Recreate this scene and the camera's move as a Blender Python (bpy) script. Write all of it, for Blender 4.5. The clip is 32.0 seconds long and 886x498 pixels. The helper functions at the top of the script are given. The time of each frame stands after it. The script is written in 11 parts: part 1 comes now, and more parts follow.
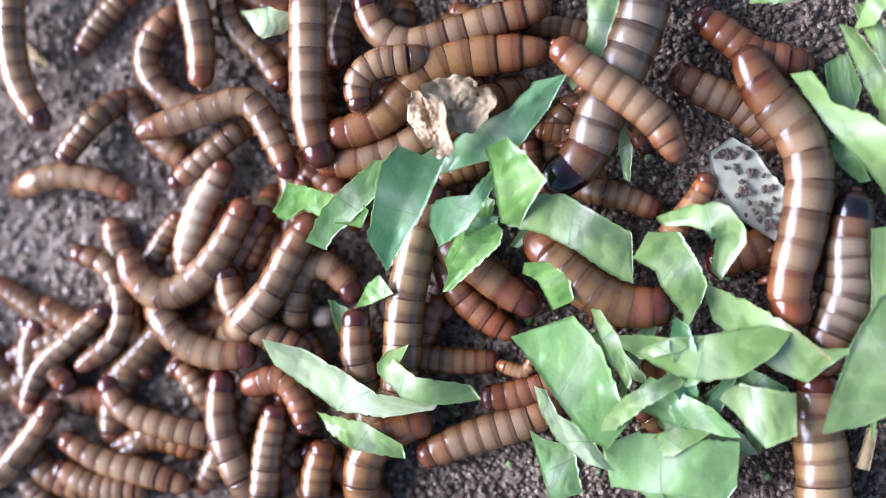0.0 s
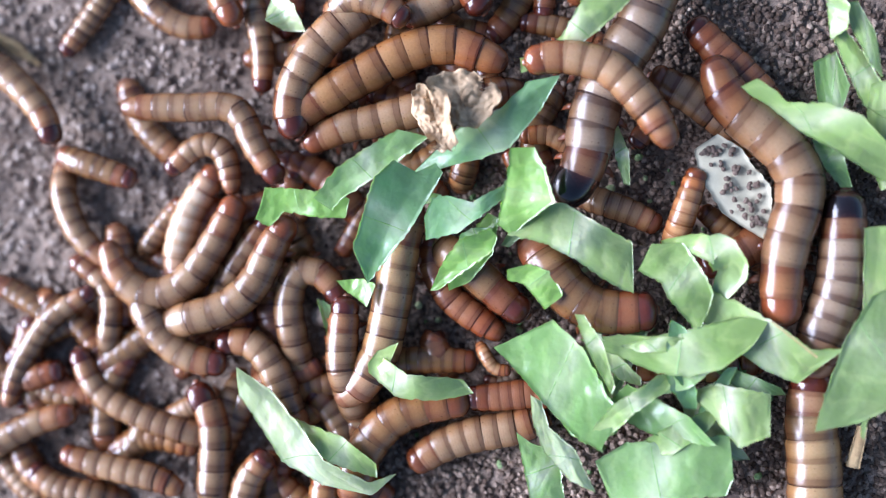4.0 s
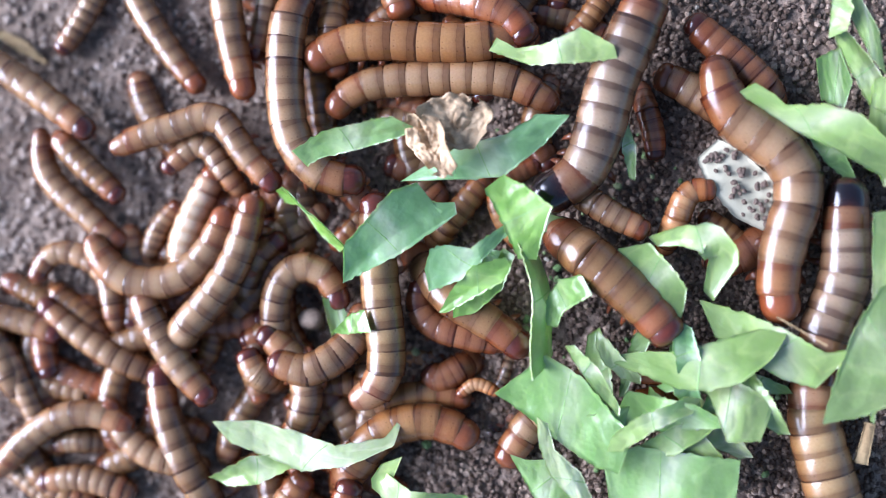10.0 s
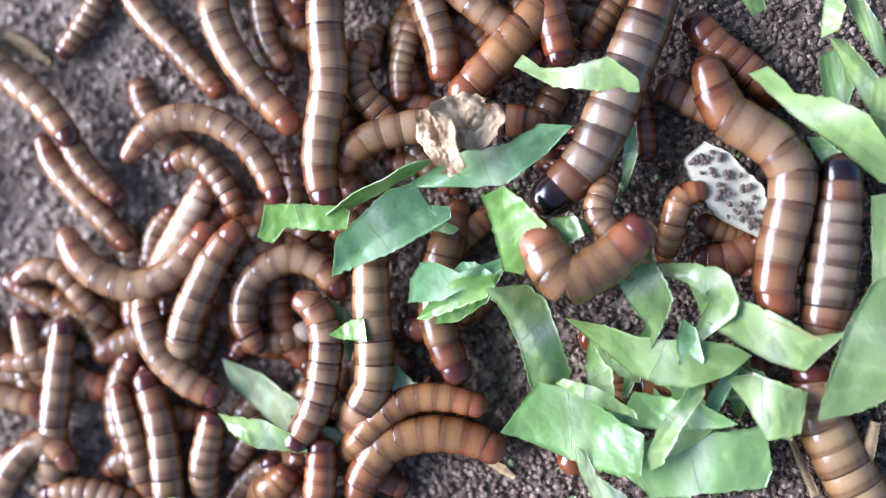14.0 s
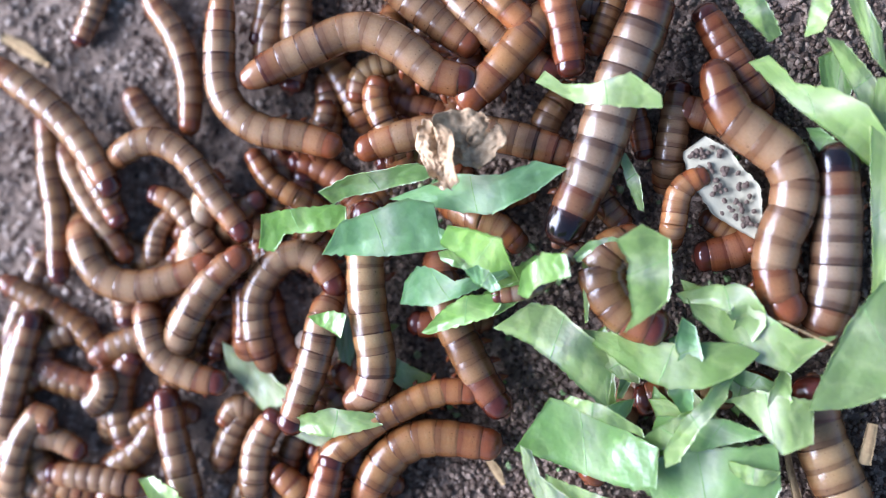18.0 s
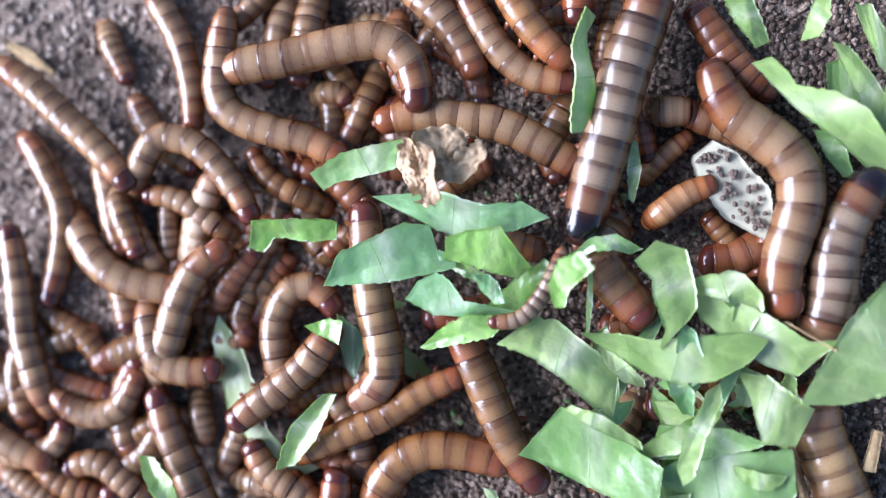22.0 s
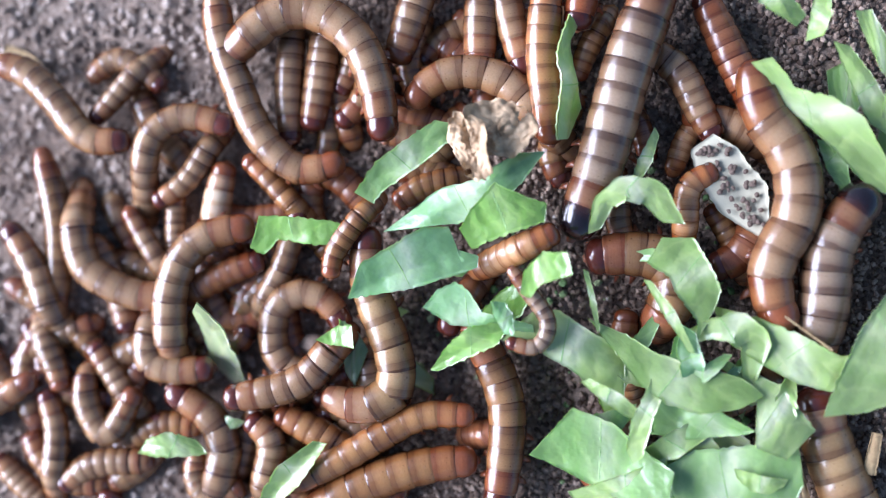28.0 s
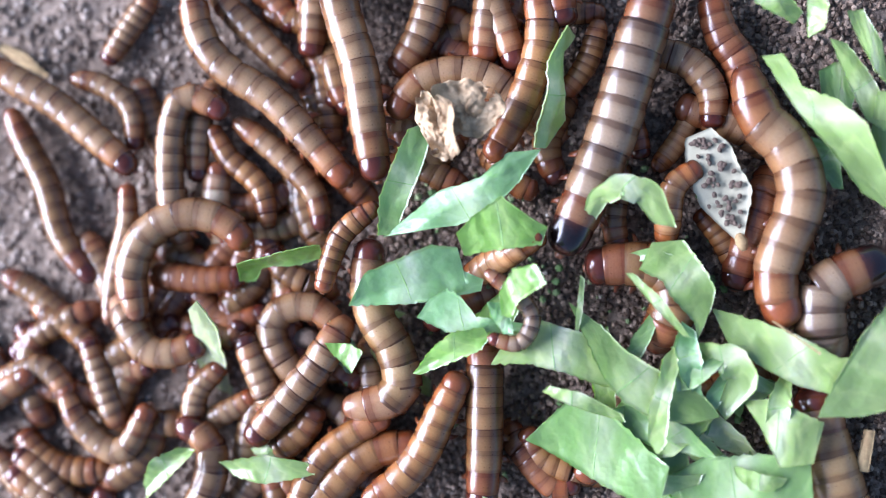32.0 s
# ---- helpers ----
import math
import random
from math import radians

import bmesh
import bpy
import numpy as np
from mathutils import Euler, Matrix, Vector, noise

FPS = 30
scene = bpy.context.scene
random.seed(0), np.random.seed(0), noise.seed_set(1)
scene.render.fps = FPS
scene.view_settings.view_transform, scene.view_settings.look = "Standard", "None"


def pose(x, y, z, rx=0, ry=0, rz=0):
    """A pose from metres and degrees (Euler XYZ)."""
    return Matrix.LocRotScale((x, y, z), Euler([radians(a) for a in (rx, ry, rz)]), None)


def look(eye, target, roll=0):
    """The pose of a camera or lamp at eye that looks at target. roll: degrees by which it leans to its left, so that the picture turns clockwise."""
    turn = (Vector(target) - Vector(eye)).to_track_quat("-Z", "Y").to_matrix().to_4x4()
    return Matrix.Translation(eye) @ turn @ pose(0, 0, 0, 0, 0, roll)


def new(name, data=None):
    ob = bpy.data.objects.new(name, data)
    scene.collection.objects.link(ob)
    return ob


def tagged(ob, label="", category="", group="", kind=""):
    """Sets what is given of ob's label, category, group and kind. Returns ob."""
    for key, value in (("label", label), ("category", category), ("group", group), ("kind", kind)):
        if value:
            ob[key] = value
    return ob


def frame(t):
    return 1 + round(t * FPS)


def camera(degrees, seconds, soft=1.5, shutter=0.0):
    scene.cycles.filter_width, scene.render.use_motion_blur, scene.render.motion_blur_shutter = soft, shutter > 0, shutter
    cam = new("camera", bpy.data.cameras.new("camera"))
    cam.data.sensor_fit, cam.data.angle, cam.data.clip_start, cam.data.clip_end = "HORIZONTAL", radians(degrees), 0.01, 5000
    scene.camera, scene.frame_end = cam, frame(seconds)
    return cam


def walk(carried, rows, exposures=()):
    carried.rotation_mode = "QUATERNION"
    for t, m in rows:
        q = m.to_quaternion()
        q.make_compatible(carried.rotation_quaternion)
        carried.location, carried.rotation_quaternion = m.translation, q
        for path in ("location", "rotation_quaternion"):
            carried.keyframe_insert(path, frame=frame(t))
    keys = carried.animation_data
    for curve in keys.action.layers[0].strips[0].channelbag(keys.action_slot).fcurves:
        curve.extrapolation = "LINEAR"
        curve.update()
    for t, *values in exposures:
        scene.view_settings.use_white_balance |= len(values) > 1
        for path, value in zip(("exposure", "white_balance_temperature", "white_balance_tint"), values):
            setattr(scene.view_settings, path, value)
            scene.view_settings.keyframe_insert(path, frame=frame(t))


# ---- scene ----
# Lengths of living and loose things are given in millimetres and turned into metres by MM.
MM = 0.001
cam = camera(40, 32.0, soft=1.0)
cam.data.dof.use_dof, cam.data.dof.focus_distance, cam.data.dof.aperture_fstop = True, 0.154, 6.6
walk(cam, [
    (0, pose(0.02267, 0.00023, 0.16023, 0, 8, 0)),
    (0.5, pose(0.02349, 0.00023, 0.16023, 0, 8, 0)),
    (1, pose(0.02417, 0.00023, 0.16023, 0, 8, 0)),
    (3.5, pose(0.02402, 0.00023, 0.16023, 0, 8, 0)),
    (5.5, pose(0.02357, 0.00008, 0.16023, 0, 8, 0)),
    (9, pose(0.02334, 0.00023, 0.16023, 0, 8, 0)),
    (11, pose(0.02267, -0.00030, 0.16023, 0, 8, 0)),
    (13, pose(0.02252, 0.00000, 0.16023, 0, 8, 0)),
    (14.5, pose(0.02244, 0.00000, 0.16023, 0, 8, 0)),
    (16.5, pose(0.02297, 0.00000, 0.16023, 0, 8, 0)),
    (19, pose(0.02252, 0.00075, 0.16023, 0, 8, 0)),
    (21, pose(0.02229, 0.00128, 0.16023, 0, 8, 0)),
    (25.5, pose(0.02207, 0.00158, 0.16023, 0, 8, 0)),
    (27.5, pose(0.02222, 0.00195, 0.16023, 0, 8, 0)),
    (29, pose(0.02252, 0.00180, 0.16023, 0, 8, 0)),
    (30, pose(0.02289, 0.00158, 0.16023, 0, 8, 0)),
    (32, pose(0.02319, 0.00173, 0.16023, 0, 8, 0)),
], exposures=((0, 0.34, 5600, 14), (5, 0.38, 5600, 14), (9, 0.41, 5600, 14), (12, 0.49, 5600, 14), (14, 0.47, 5600, 14), (18, 0.38, 5600, 14), (28, 0.40, 5600, 14), (31, 0.41, 5600, 14), (32, 0.48, 5600, 14)))

# ---- daylight: a bright soft sky beside the tray ----
world = bpy.data.worlds.new("daylight")
scene.world = world
world.use_nodes = True
wn, wl = world.node_tree.nodes, world.node_tree.links
sky = wn.new("ShaderNodeTexSky")
sky.sky_type, sky.sun_disc = "NISHITA", False
sky.sun_elevation, sky.sun_rotation = radians(26), radians(-87)
sky.dust_density, sky.ozone_density = 1.6, 1.0
wl.new(sky.outputs[0], wn["Background"].inputs[0])
wn["Background"].inputs[1].default_value = 0.125
sun_data = bpy.data.lights.new("sun", "SUN")
sun_data.energy, sun_data.angle, sun_data.color = 7.7, radians(50), (0.98, 0.985, 1.13)
sun = new("sun", sun_data)
sun.matrix_world = look((-0.88, 0.05, 0.43), (0, 0, 0))


# ---- materials ----
def material(name, rough=0.5, spec=0.5):
    m = bpy.data.materials.new(name)
    m.use_nodes = True
    n, l = m.node_tree.nodes, m.node_tree.links
    b = n["Principled BSDF"]
    b.inputs["Roughness"].default_value = rough
    b.inputs["Specular IOR Level"].default_value = spec
    return m, n, l, b


def ramp(n, stops):
    r = n.new("ShaderNodeValToRGB")
    e = r.color_ramp.elements
    while len(e) < len(stops):
        e.new(0.5)
    for i, (p, c) in enumerate(stops):
        e[i].position, e[i].color = p, (*c, 1)
    return r


def blend(n, l, kind, fac, a, b):
    x = n.new("ShaderNodeMix")
    x.data_type, x.blend_type = "RGBA", kind
    for sock, v in ((x.inputs["Factor"], fac), (x.inputs["A"], a), (x.inputs["B"], b)):
        if isinstance(v, bpy.types.NodeSocket):
            l.new(v, sock)
        else:
            sock.default_value = v
    return x.outputs["Result"]


def noise_tex(n, l, coord, scale, detail=3.0, rough=0.55):
    t = n.new("ShaderNodeTexNoise")
    t.inputs["Scale"].default_value, t.inputs["Detail"].default_value, t.inputs["Roughness"].default_value = scale, detail, rough
    l.new(coord, t.inputs["Vector"])
    return t.outputs[0]


def bump(n, l, b, height, strength, dist):
    k = n.new("ShaderNodeBump")
    k.inputs["Strength"].default_value, k.inputs["Distance"].default_value = strength, dist
    l.new(height, k.inputs["Height"])
    l.new(k.outputs[0], b.inputs["Normal"])


def skin(name, plate, seam, rough=0.26, dark=0.68, gloss=0.52):
    """Hard, waxy larval cuticle: a paler plate that darkens to a ring at the back of each segment."""
    m, n, l, b = material(name, rough, 0.38)
    tc, info = n.new("ShaderNodeTexCoord"), n.new("ShaderNodeObjectInfo")
    sep = n.new("ShaderNodeSeparateXYZ")
    l.new(tc.outputs["Object"], sep.inputs[0])
    grain = noise_tex(n, l, tc.outputs["Object"], 3.0, 4)
    add = n.new("ShaderNodeMath")
    add.operation = "MULTIPLY_ADD"
    add.inputs[1].default_value = 0.12
    shift = n.new("ShaderNodeMath")
    shift.operation = "MULTIPLY_ADD"
    shift.inputs[1].default_value, shift.inputs[2].default_value = 0.14, 0.37
    l.new(info.outputs["Random"], shift.inputs[0])
    l.new(shift.outputs[0], add.inputs[2])
    l.new(grain, add.inputs[0])
    along = n.new("ShaderNodeMath")
    along.operation = "ADD"
    l.new(sep.outputs[1], along.inputs[0])
    l.new(add.outputs[0], along.inputs[1])
    mid = [0.55 * p + 0.45 * s for p, s in zip(plate, seam)]
    soft = [0.8 * p + 0.2 * q for p, q in zip(plate, seam)]
    band = [(1 - dark) * p + dark * q for p, q in zip(plate, seam)]
    r = ramp(n, [(0.0, [(0.75 if dark > 0.6 else 1.0) * q for q in seam]), (0.03, [0.7 * q + 0.3 * p for p, q in zip(plate, seam)]), (0.06, band), (0.25, band), (0.28, [0.25 * p + 0.75 * q for p, q in zip(plate, seam)]), (0.31, mid), (0.42, soft), (0.58, plate), (0.88, plate), (0.98, mid)])
    l.new(along.outputs[0], r.inputs[0])
    tone = ramp(n, [(0.0, (0.74, 0.68, 0.63)), (0.5, (1, 1, 1)), (1.0, (1.18, 1.17, 1.15))])
    l.new(info.outputs["Random"], tone.inputs[0])
    col = blend(n, l, "MULTIPLY", 1.0, r.outputs[0], tone.outputs[0])
    fine = noise_tex(n, l, tc.outputs["Object"], 9.0, 5, 0.7)
    mott = ramp(n, [(0.3, (0.7, 0.66, 0.62)), (0.6, (1.05, 1.05, 1.05))])
    l.new(fine, mott.inputs[0])
    col = blend(n, l, "MULTIPLY", 0.42, col, mott.outputs[0])
    speck = ramp(n, [(0.70, (1, 1, 1)), (0.76, (0.42, 0.36, 0.32))])
    l.new(noise_tex(n, l, tc.outputs["Object"], 5.5, 2, 0.4), speck.inputs[0])
    col = blend(n, l, "MULTIPLY", 0.8, col, speck.outputs[0])
    # Amber flanks, with limb shading painted into the colour towards both edges.
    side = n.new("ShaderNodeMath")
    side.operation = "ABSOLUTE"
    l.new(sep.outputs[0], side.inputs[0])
    flank_shade = ramp(n, [(0.30, (1, 1, 1)), (0.85, (0.86, 0.70, 0.56)), (1.0, (0.62, 0.44, 0.34))])
    l.new(side.outputs[0], flank_shade.inputs[0])
    col = blend(n, l, "MULTIPLY", 1.0, col, flank_shade.outputs[0])
    l.new(col, b.inputs["Base Color"])
    b.inputs["Coat Weight"].default_value, b.inputs["Coat Roughness"].default_value = gloss, 0.17
    b.inputs["Coat IOR"].default_value = 1.55
    b.inputs["Subsurface Weight"].default_value, b.inputs["Subsurface Scale"].default_value = 0.22, 0.0009
    b.inputs["Subsurface Radius"].default_value = (1.0, 0.5, 0.25)
    fold = n.new("ShaderNodeMapping")
    fold.inputs["Scale"].default_value = (0.7, 5.0, 0.7)
    l.new(tc.outputs["Object"], fold.inputs[0])
    crease = noise_tex(n, l, fold.outputs[0], 1.7, 3, 0.5)
    bump(n, l, b, blend(n, l, "MIX", 0.25, crease, fine), 0.15, 0.0004)
    return m


HEAD_RED, HEAD_DARK, HEAD_BLACK = (0.22, 0.070, 0.026), (0.105, 0.026, 0.016), (0.010, 0.007, 0.009)
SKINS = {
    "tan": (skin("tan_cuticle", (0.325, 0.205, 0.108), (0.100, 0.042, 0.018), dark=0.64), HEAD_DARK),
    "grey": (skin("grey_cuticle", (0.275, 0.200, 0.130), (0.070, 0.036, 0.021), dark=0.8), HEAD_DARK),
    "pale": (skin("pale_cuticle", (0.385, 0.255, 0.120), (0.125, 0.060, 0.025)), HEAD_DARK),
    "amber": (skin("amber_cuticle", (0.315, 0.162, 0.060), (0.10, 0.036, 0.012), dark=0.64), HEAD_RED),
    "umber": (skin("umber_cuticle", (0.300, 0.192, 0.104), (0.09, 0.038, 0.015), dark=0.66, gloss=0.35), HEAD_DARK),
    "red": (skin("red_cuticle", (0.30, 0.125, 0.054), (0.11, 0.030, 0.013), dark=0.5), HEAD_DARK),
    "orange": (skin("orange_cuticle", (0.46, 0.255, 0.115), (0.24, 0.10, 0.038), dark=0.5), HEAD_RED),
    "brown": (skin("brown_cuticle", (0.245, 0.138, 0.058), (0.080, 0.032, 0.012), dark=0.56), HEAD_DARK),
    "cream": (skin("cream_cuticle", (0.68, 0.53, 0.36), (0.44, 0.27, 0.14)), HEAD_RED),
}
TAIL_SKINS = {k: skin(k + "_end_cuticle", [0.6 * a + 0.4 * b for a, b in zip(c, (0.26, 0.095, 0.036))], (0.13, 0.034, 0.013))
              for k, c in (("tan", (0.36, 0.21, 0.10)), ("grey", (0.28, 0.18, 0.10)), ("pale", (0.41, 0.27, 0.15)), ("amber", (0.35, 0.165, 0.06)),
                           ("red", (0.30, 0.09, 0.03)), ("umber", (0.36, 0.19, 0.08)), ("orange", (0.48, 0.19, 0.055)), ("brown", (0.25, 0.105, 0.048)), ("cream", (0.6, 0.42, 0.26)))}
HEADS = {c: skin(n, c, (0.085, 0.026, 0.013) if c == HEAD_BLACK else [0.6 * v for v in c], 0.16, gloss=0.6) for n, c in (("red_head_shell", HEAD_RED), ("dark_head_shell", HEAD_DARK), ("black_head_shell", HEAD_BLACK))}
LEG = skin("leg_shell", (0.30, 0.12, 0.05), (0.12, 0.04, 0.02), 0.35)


def leaf_material(name, green, vein, rough=0.32):
    m, n, l, b = material(name, rough, 0.7)
    uv, tc, info = n.new("ShaderNodeUVMap"), n.new("ShaderNodeTexCoord"), n.new("ShaderNodeObjectInfo")
    uv.uv_map = "leaf"
    sep = n.new("ShaderNodeSeparateXYZ")
    l.new(uv.outputs[0], sep.inputs[0])
    wob = noise_tex(n, l, tc.outputs["Object"], 90, 2)
    k = n.new("ShaderNodeMath")
    k.operation = "MULTIPLY_ADD"
    k.inputs[1].default_value = 0.245
    l.new(wob, k.inputs[0])
    l.new(sep.outputs[0], k.inputs[2])
    rib = ramp(n, [(0.0, [0.85 * g for g in green]), (0.25, green), (0.46, [0.5 * g + 0.5 * v for g, v in zip(green, vein)]), (0.54, vein), (0.61, vein), (0.72, [0.6 * g + 0.4 * v for g, v in zip(green, vein)]), (0.86, green), (1.0, [0.8 * g for g in green])])
    l.new(k.outputs[0], rib.inputs[0])
    side = n.new("ShaderNodeTexWave")
    side.inputs["Scale"].default_value, side.inputs["Distortion"].default_value = 0.9, 9.0
    side.inputs["Detail"].default_value, side.inputs["Detail Scale"].default_value = 3.0, 1.4
    l.new(uv.outputs[0], side.inputs["Vector"])
    sr = ramp(n, [(0.0, (0.90, 0.93, 0.86)), (0.80, (1, 1, 1)), (0.97, (1.25, 1.16, 1.25))])
    l.new(side.outputs[0], sr.inputs[0])
    col = blend(n, l, "MULTIPLY", 0.7, rib.outputs[0], sr.outputs[0])
    patch = noise_tex(n, l, tc.outputs["Object"], 300, 5, 0.65)
    pr = ramp(n, [(0.3, (0.72, 0.78, 0.62)), (0.65, (1.08, 1.06, 1.1))])
    l.new(patch, pr.inputs[0])
    col = blend(n, l, "MULTIPLY", 0.28, col, pr.outputs[0])
    tone = ramp(n, [(0.0, (0.82, 0.86, 0.75)), (1.0, (1.15, 1.08, 1.2))])
    l.new(info.outputs["Random"], tone.inputs[0])
    col = blend(n, l, "MULTIPLY", 1.0, col, tone.outputs[0])
    l.new(col, b.inputs["Base Color"])
    b.inputs["Coat Weight"].default_value, b.inputs["Coat Roughness"].default_value = 0.55, 0.3
    b.inputs["Subsurface Weight"].default_value, b.inputs["Subsurface Scale"].default_value = 0.35, 0.0008
    b.inputs["Subsurface Radius"].default_value = (0.7, 1.0, 0.25)
    cell = n.new("ShaderNodeTexVoronoi")
    cell.inputs["Scale"].default_value = 1500
    l.new(tc.outputs["Object"], cell.inputs["Vector"])
    hs = blend(n, l, "MIX", 0.5, cell.outputs[0], side.outputs[0])
    bump(n, l, b, hs, 0.24, 0.0003)
    return m


LEAF = {
    "dark": leaf_material("dark_leaf", (0.198, 0.373, 0.145), (0.414, 0.543, 0.316)),
    "mid": leaf_material("green_leaf", (0.239, 0.396, 0.124), (0.451, 0.561, 0.308)),
    "light": leaf_material("light_leaf", (0.304, 0.432, 0.133), (0.497, 0.580, 0.316)),
    "pale": leaf_material("pale_leaf", (0.432, 0.524, 0.248), (0.515, 0.607, 0.342)),
    "fresh": leaf_material("fresh_leaf", (0.216, 0.396, 0.073), (0.294, 0.451, 0.128)),
    "dull": leaf_material("dull_leaf", (0.276, 0.377, 0.137), (0.350, 0.432, 0.206), 0.5),
}


def dry_material(name, light, dark, scale, rough=0.75):
    m, n, l, b = material(name, rough, 0.25)
    tc = n.new("ShaderNodeTexCoord")
    g = noise_tex(n, l, tc.outputs["Object"], scale, 6, 0.7)
    r = ramp(n, [(0.3, dark), (0.6, light)])
    l.new(g, r.inputs[0])
    l.new(r.outputs[0], b.inputs["Base Color"])
    bump(n, l, b, g, 0.5, 0.0005)
    return m


VEIN = dry_material("leaf_vein", (0.32, 0.50, 0.19), (0.26, 0.44, 0.15), 500, 0.4)
HUSK = dry_material("papery_husk", (0.62, 0.46, 0.28), (0.25, 0.15, 0.075), 420)
CHIP = dry_material("pale_dry_leaf", (0.58, 0.55, 0.395), (0.46, 0.43, 0.30), 160, 0.55)
STRAW = dry_material("straw", (0.50, 0.36, 0.18), (0.30, 0.19, 0.09), 700)


def soil_material():
    m, n, l, b = material("soil", 0.9, 0.2)
    tc = n.new("ShaderNodeTexCoord")
    big = noise_tex(n, l, tc.outputs["Object"], 45, 4)
    fine = noise_tex(n, l, tc.outputs["Object"], 900, 6, 0.75)
    c1 = ramp(n, [(0.35, (0.215, 0.158, 0.118)), (0.65, (0.41, 0.32, 0.248))])
    l.new(big, c1.inputs[0])
    c2 = ramp(n, [(0.32, (0.45, 0.42, 0.40)), (0.52, (1, 1, 1)), (0.72, (1.8, 1.75, 1.7))])
    l.new(fine, c2.inputs[0])
    l.new(blend(n, l, "MULTIPLY", 1.0, c1.outputs[0], c2.outputs[0]), b.inputs["Base Color"])
    bump(n, l, b, fine, 0.9, 0.0008)
    return m


def grain_material(name, dark, middle, light):
    m, n, l, b = material(name, 0.7, 0.35)
    geo, tc = n.new("ShaderNodeNewGeometry"), n.new("ShaderNodeTexCoord")
    r = ramp(n, [(0.0, dark), (0.5, middle), (1.0, light)])
    l.new(geo.outputs["Random Per Island"], r.inputs[0])
    g = noise_tex(n, l, tc.outputs["Object"], 2500, 3)
    d = ramp(n, [(0.3, (0.6, 0.6, 0.6)), (0.7, (1.2, 1.2, 1.2))])
    l.new(g, d.inputs[0])
    l.new(blend(n, l, "MULTIPLY", 0.8, r.outputs[0], d.outputs[0]), b.inputs["Base Color"])
    bump(n, l, b, g, 0.4, 0.0003)
    return m


SOIL, GRAIN = soil_material(), grain_material("frass_granule", (0.066, 0.042, 0.029), (0.172, 0.117, 0.081), (0.45, 0.34, 0.25))
CRUMB = grain_material("soil_crumb", (0.135, 0.098, 0.074), (0.31, 0.24, 0.185), (0.59, 0.49, 0.40))
LUMP = dry_material("single_dropping", (0.20, 0.145, 0.108), (0.09, 0.064, 0.050), 1800, 0.7)
SHRED = grain_material("leaf_shred", (0.10, 0.19, 0.06), (0.22, 0.36, 0.13), (0.40, 0.47, 0.24))
FLECK = grain_material("pale_fleck", (0.40, 0.33, 0.24), (0.55, 0.48, 0.38), (0.70, 0.66, 0.58))


# ---- ground ----
def mesh_of(name, verts, faces, mat, smooth=True):
    me = bpy.data.meshes.new(name)
    me.from_pydata(verts, [], faces)
    me.polygons.foreach_set("use_smooth", [smooth] * len(me.polygons))
    me.materials.append(mat)
    me.update()
    return me


def soil_height(x, y):
    """Height of the soil in mm at x, y in mm: soft lumps, a little fuller under the leaves."""
    v = noise.noise((x * 0.035, y * 0.035, 3.1)) * 1.1 + noise.noise((x * 0.16, y * 0.16, 7.7)) * 0.5
    return v - 0.3


def ground():
    near, rim = 110, 260
    ticks = [-rim, -190, -140] + [-near + 1.25 * i for i in range(int(2 * near / 1.25) + 1)] + [140, 190, rim]
    n = len(ticks)
    verts = []
    for y in ticks:
        for x in ticks:
            h = soil_height(x, y) + noise.noise((x * 0.6, y * 0.6, 1.7)) * 0.28
            verts.append((x * MM, y * MM, h * MM))
    faces = [(j * n + i, j * n + i + 1, j * n + n + i + 1, j * n + n + i) for j in range(n - 1) for i in range(n - 1)]
    rim_loop = list(range(n)) + [j * n + n - 1 for j in range(1, n)] + [(n - 1) * n + i for i in range(n - 2, -1, -1)] + [j * n for j in range(n - 2, 0, -1)]
    low = len(verts)
    verts += [(verts[k][0], verts[k][1], -16 * MM) for k in rim_loop]
    m = len(rim_loop)
    faces += [(rim_loop[i], low + i, low + (i + 1) % m, rim_loop[(i + 1) % m]) for i in range(m)]
    faces.append(tuple(low + i for i in range(m - 1, -1, -1)))
    return tagged(new("ground", mesh_of("ground", verts, faces, SOIL)), "dark brown crumbly soil strewn with fine dust", "soil", kind="structure")


ground()


def ico(sub):
    bm = bmesh.new()
    bmesh.ops.create_icosphere(bm, subdivisions=sub, radius=1)
    bm.verts.ensure_lookup_table()
    v = np.array([q.co[:] for q in bm.verts])
    f = [tuple(q.index for q in face.verts) for face in bm.faces]
    bm.free()
    return v, f


def granules(name, label, count, area, size, density, sub=1, lift=0.0, mat=None):
    """Loose angular droppings, strewn where density(x, y) allows; one joined object."""
    rng = np.random.default_rng(len(name) * 7 + count)
    base, tri = ico(sub)
    verts, faces = [], []
    x0, y0, x1, y1 = area
    k = 0
    while k < count:
        x, y = rng.uniform(x0, x1), rng.uniform(y0, y1)
        if rng.random() > density(x, y):
            continue
        s = rng.uniform(*size) * np.array([1, rng.uniform(0.7, 1.0), rng.uniform(0.65, 0.9)])
        q = Euler(rng.uniform(0, 6.28, 3)).to_matrix()
        jag = 1 + rng.uniform(-0.14, 0.14, (len(base), 1))
        p = (base * jag * s) @ np.array(q).T + np.array([x, y, soil_height(x, y) + s[2] * rng.uniform(-0.1, 0.9) + lift])
        off = len(verts)
        verts.extend(map(tuple, p * MM))
        faces.extend([(a + off, b + off, c + off) for a, b, c in tri])
        k += 1
    return tagged(new(name, mesh_of(name, verts, faces, mat or GRAIN, sub > 1)), label, "granules", kind="stuff")


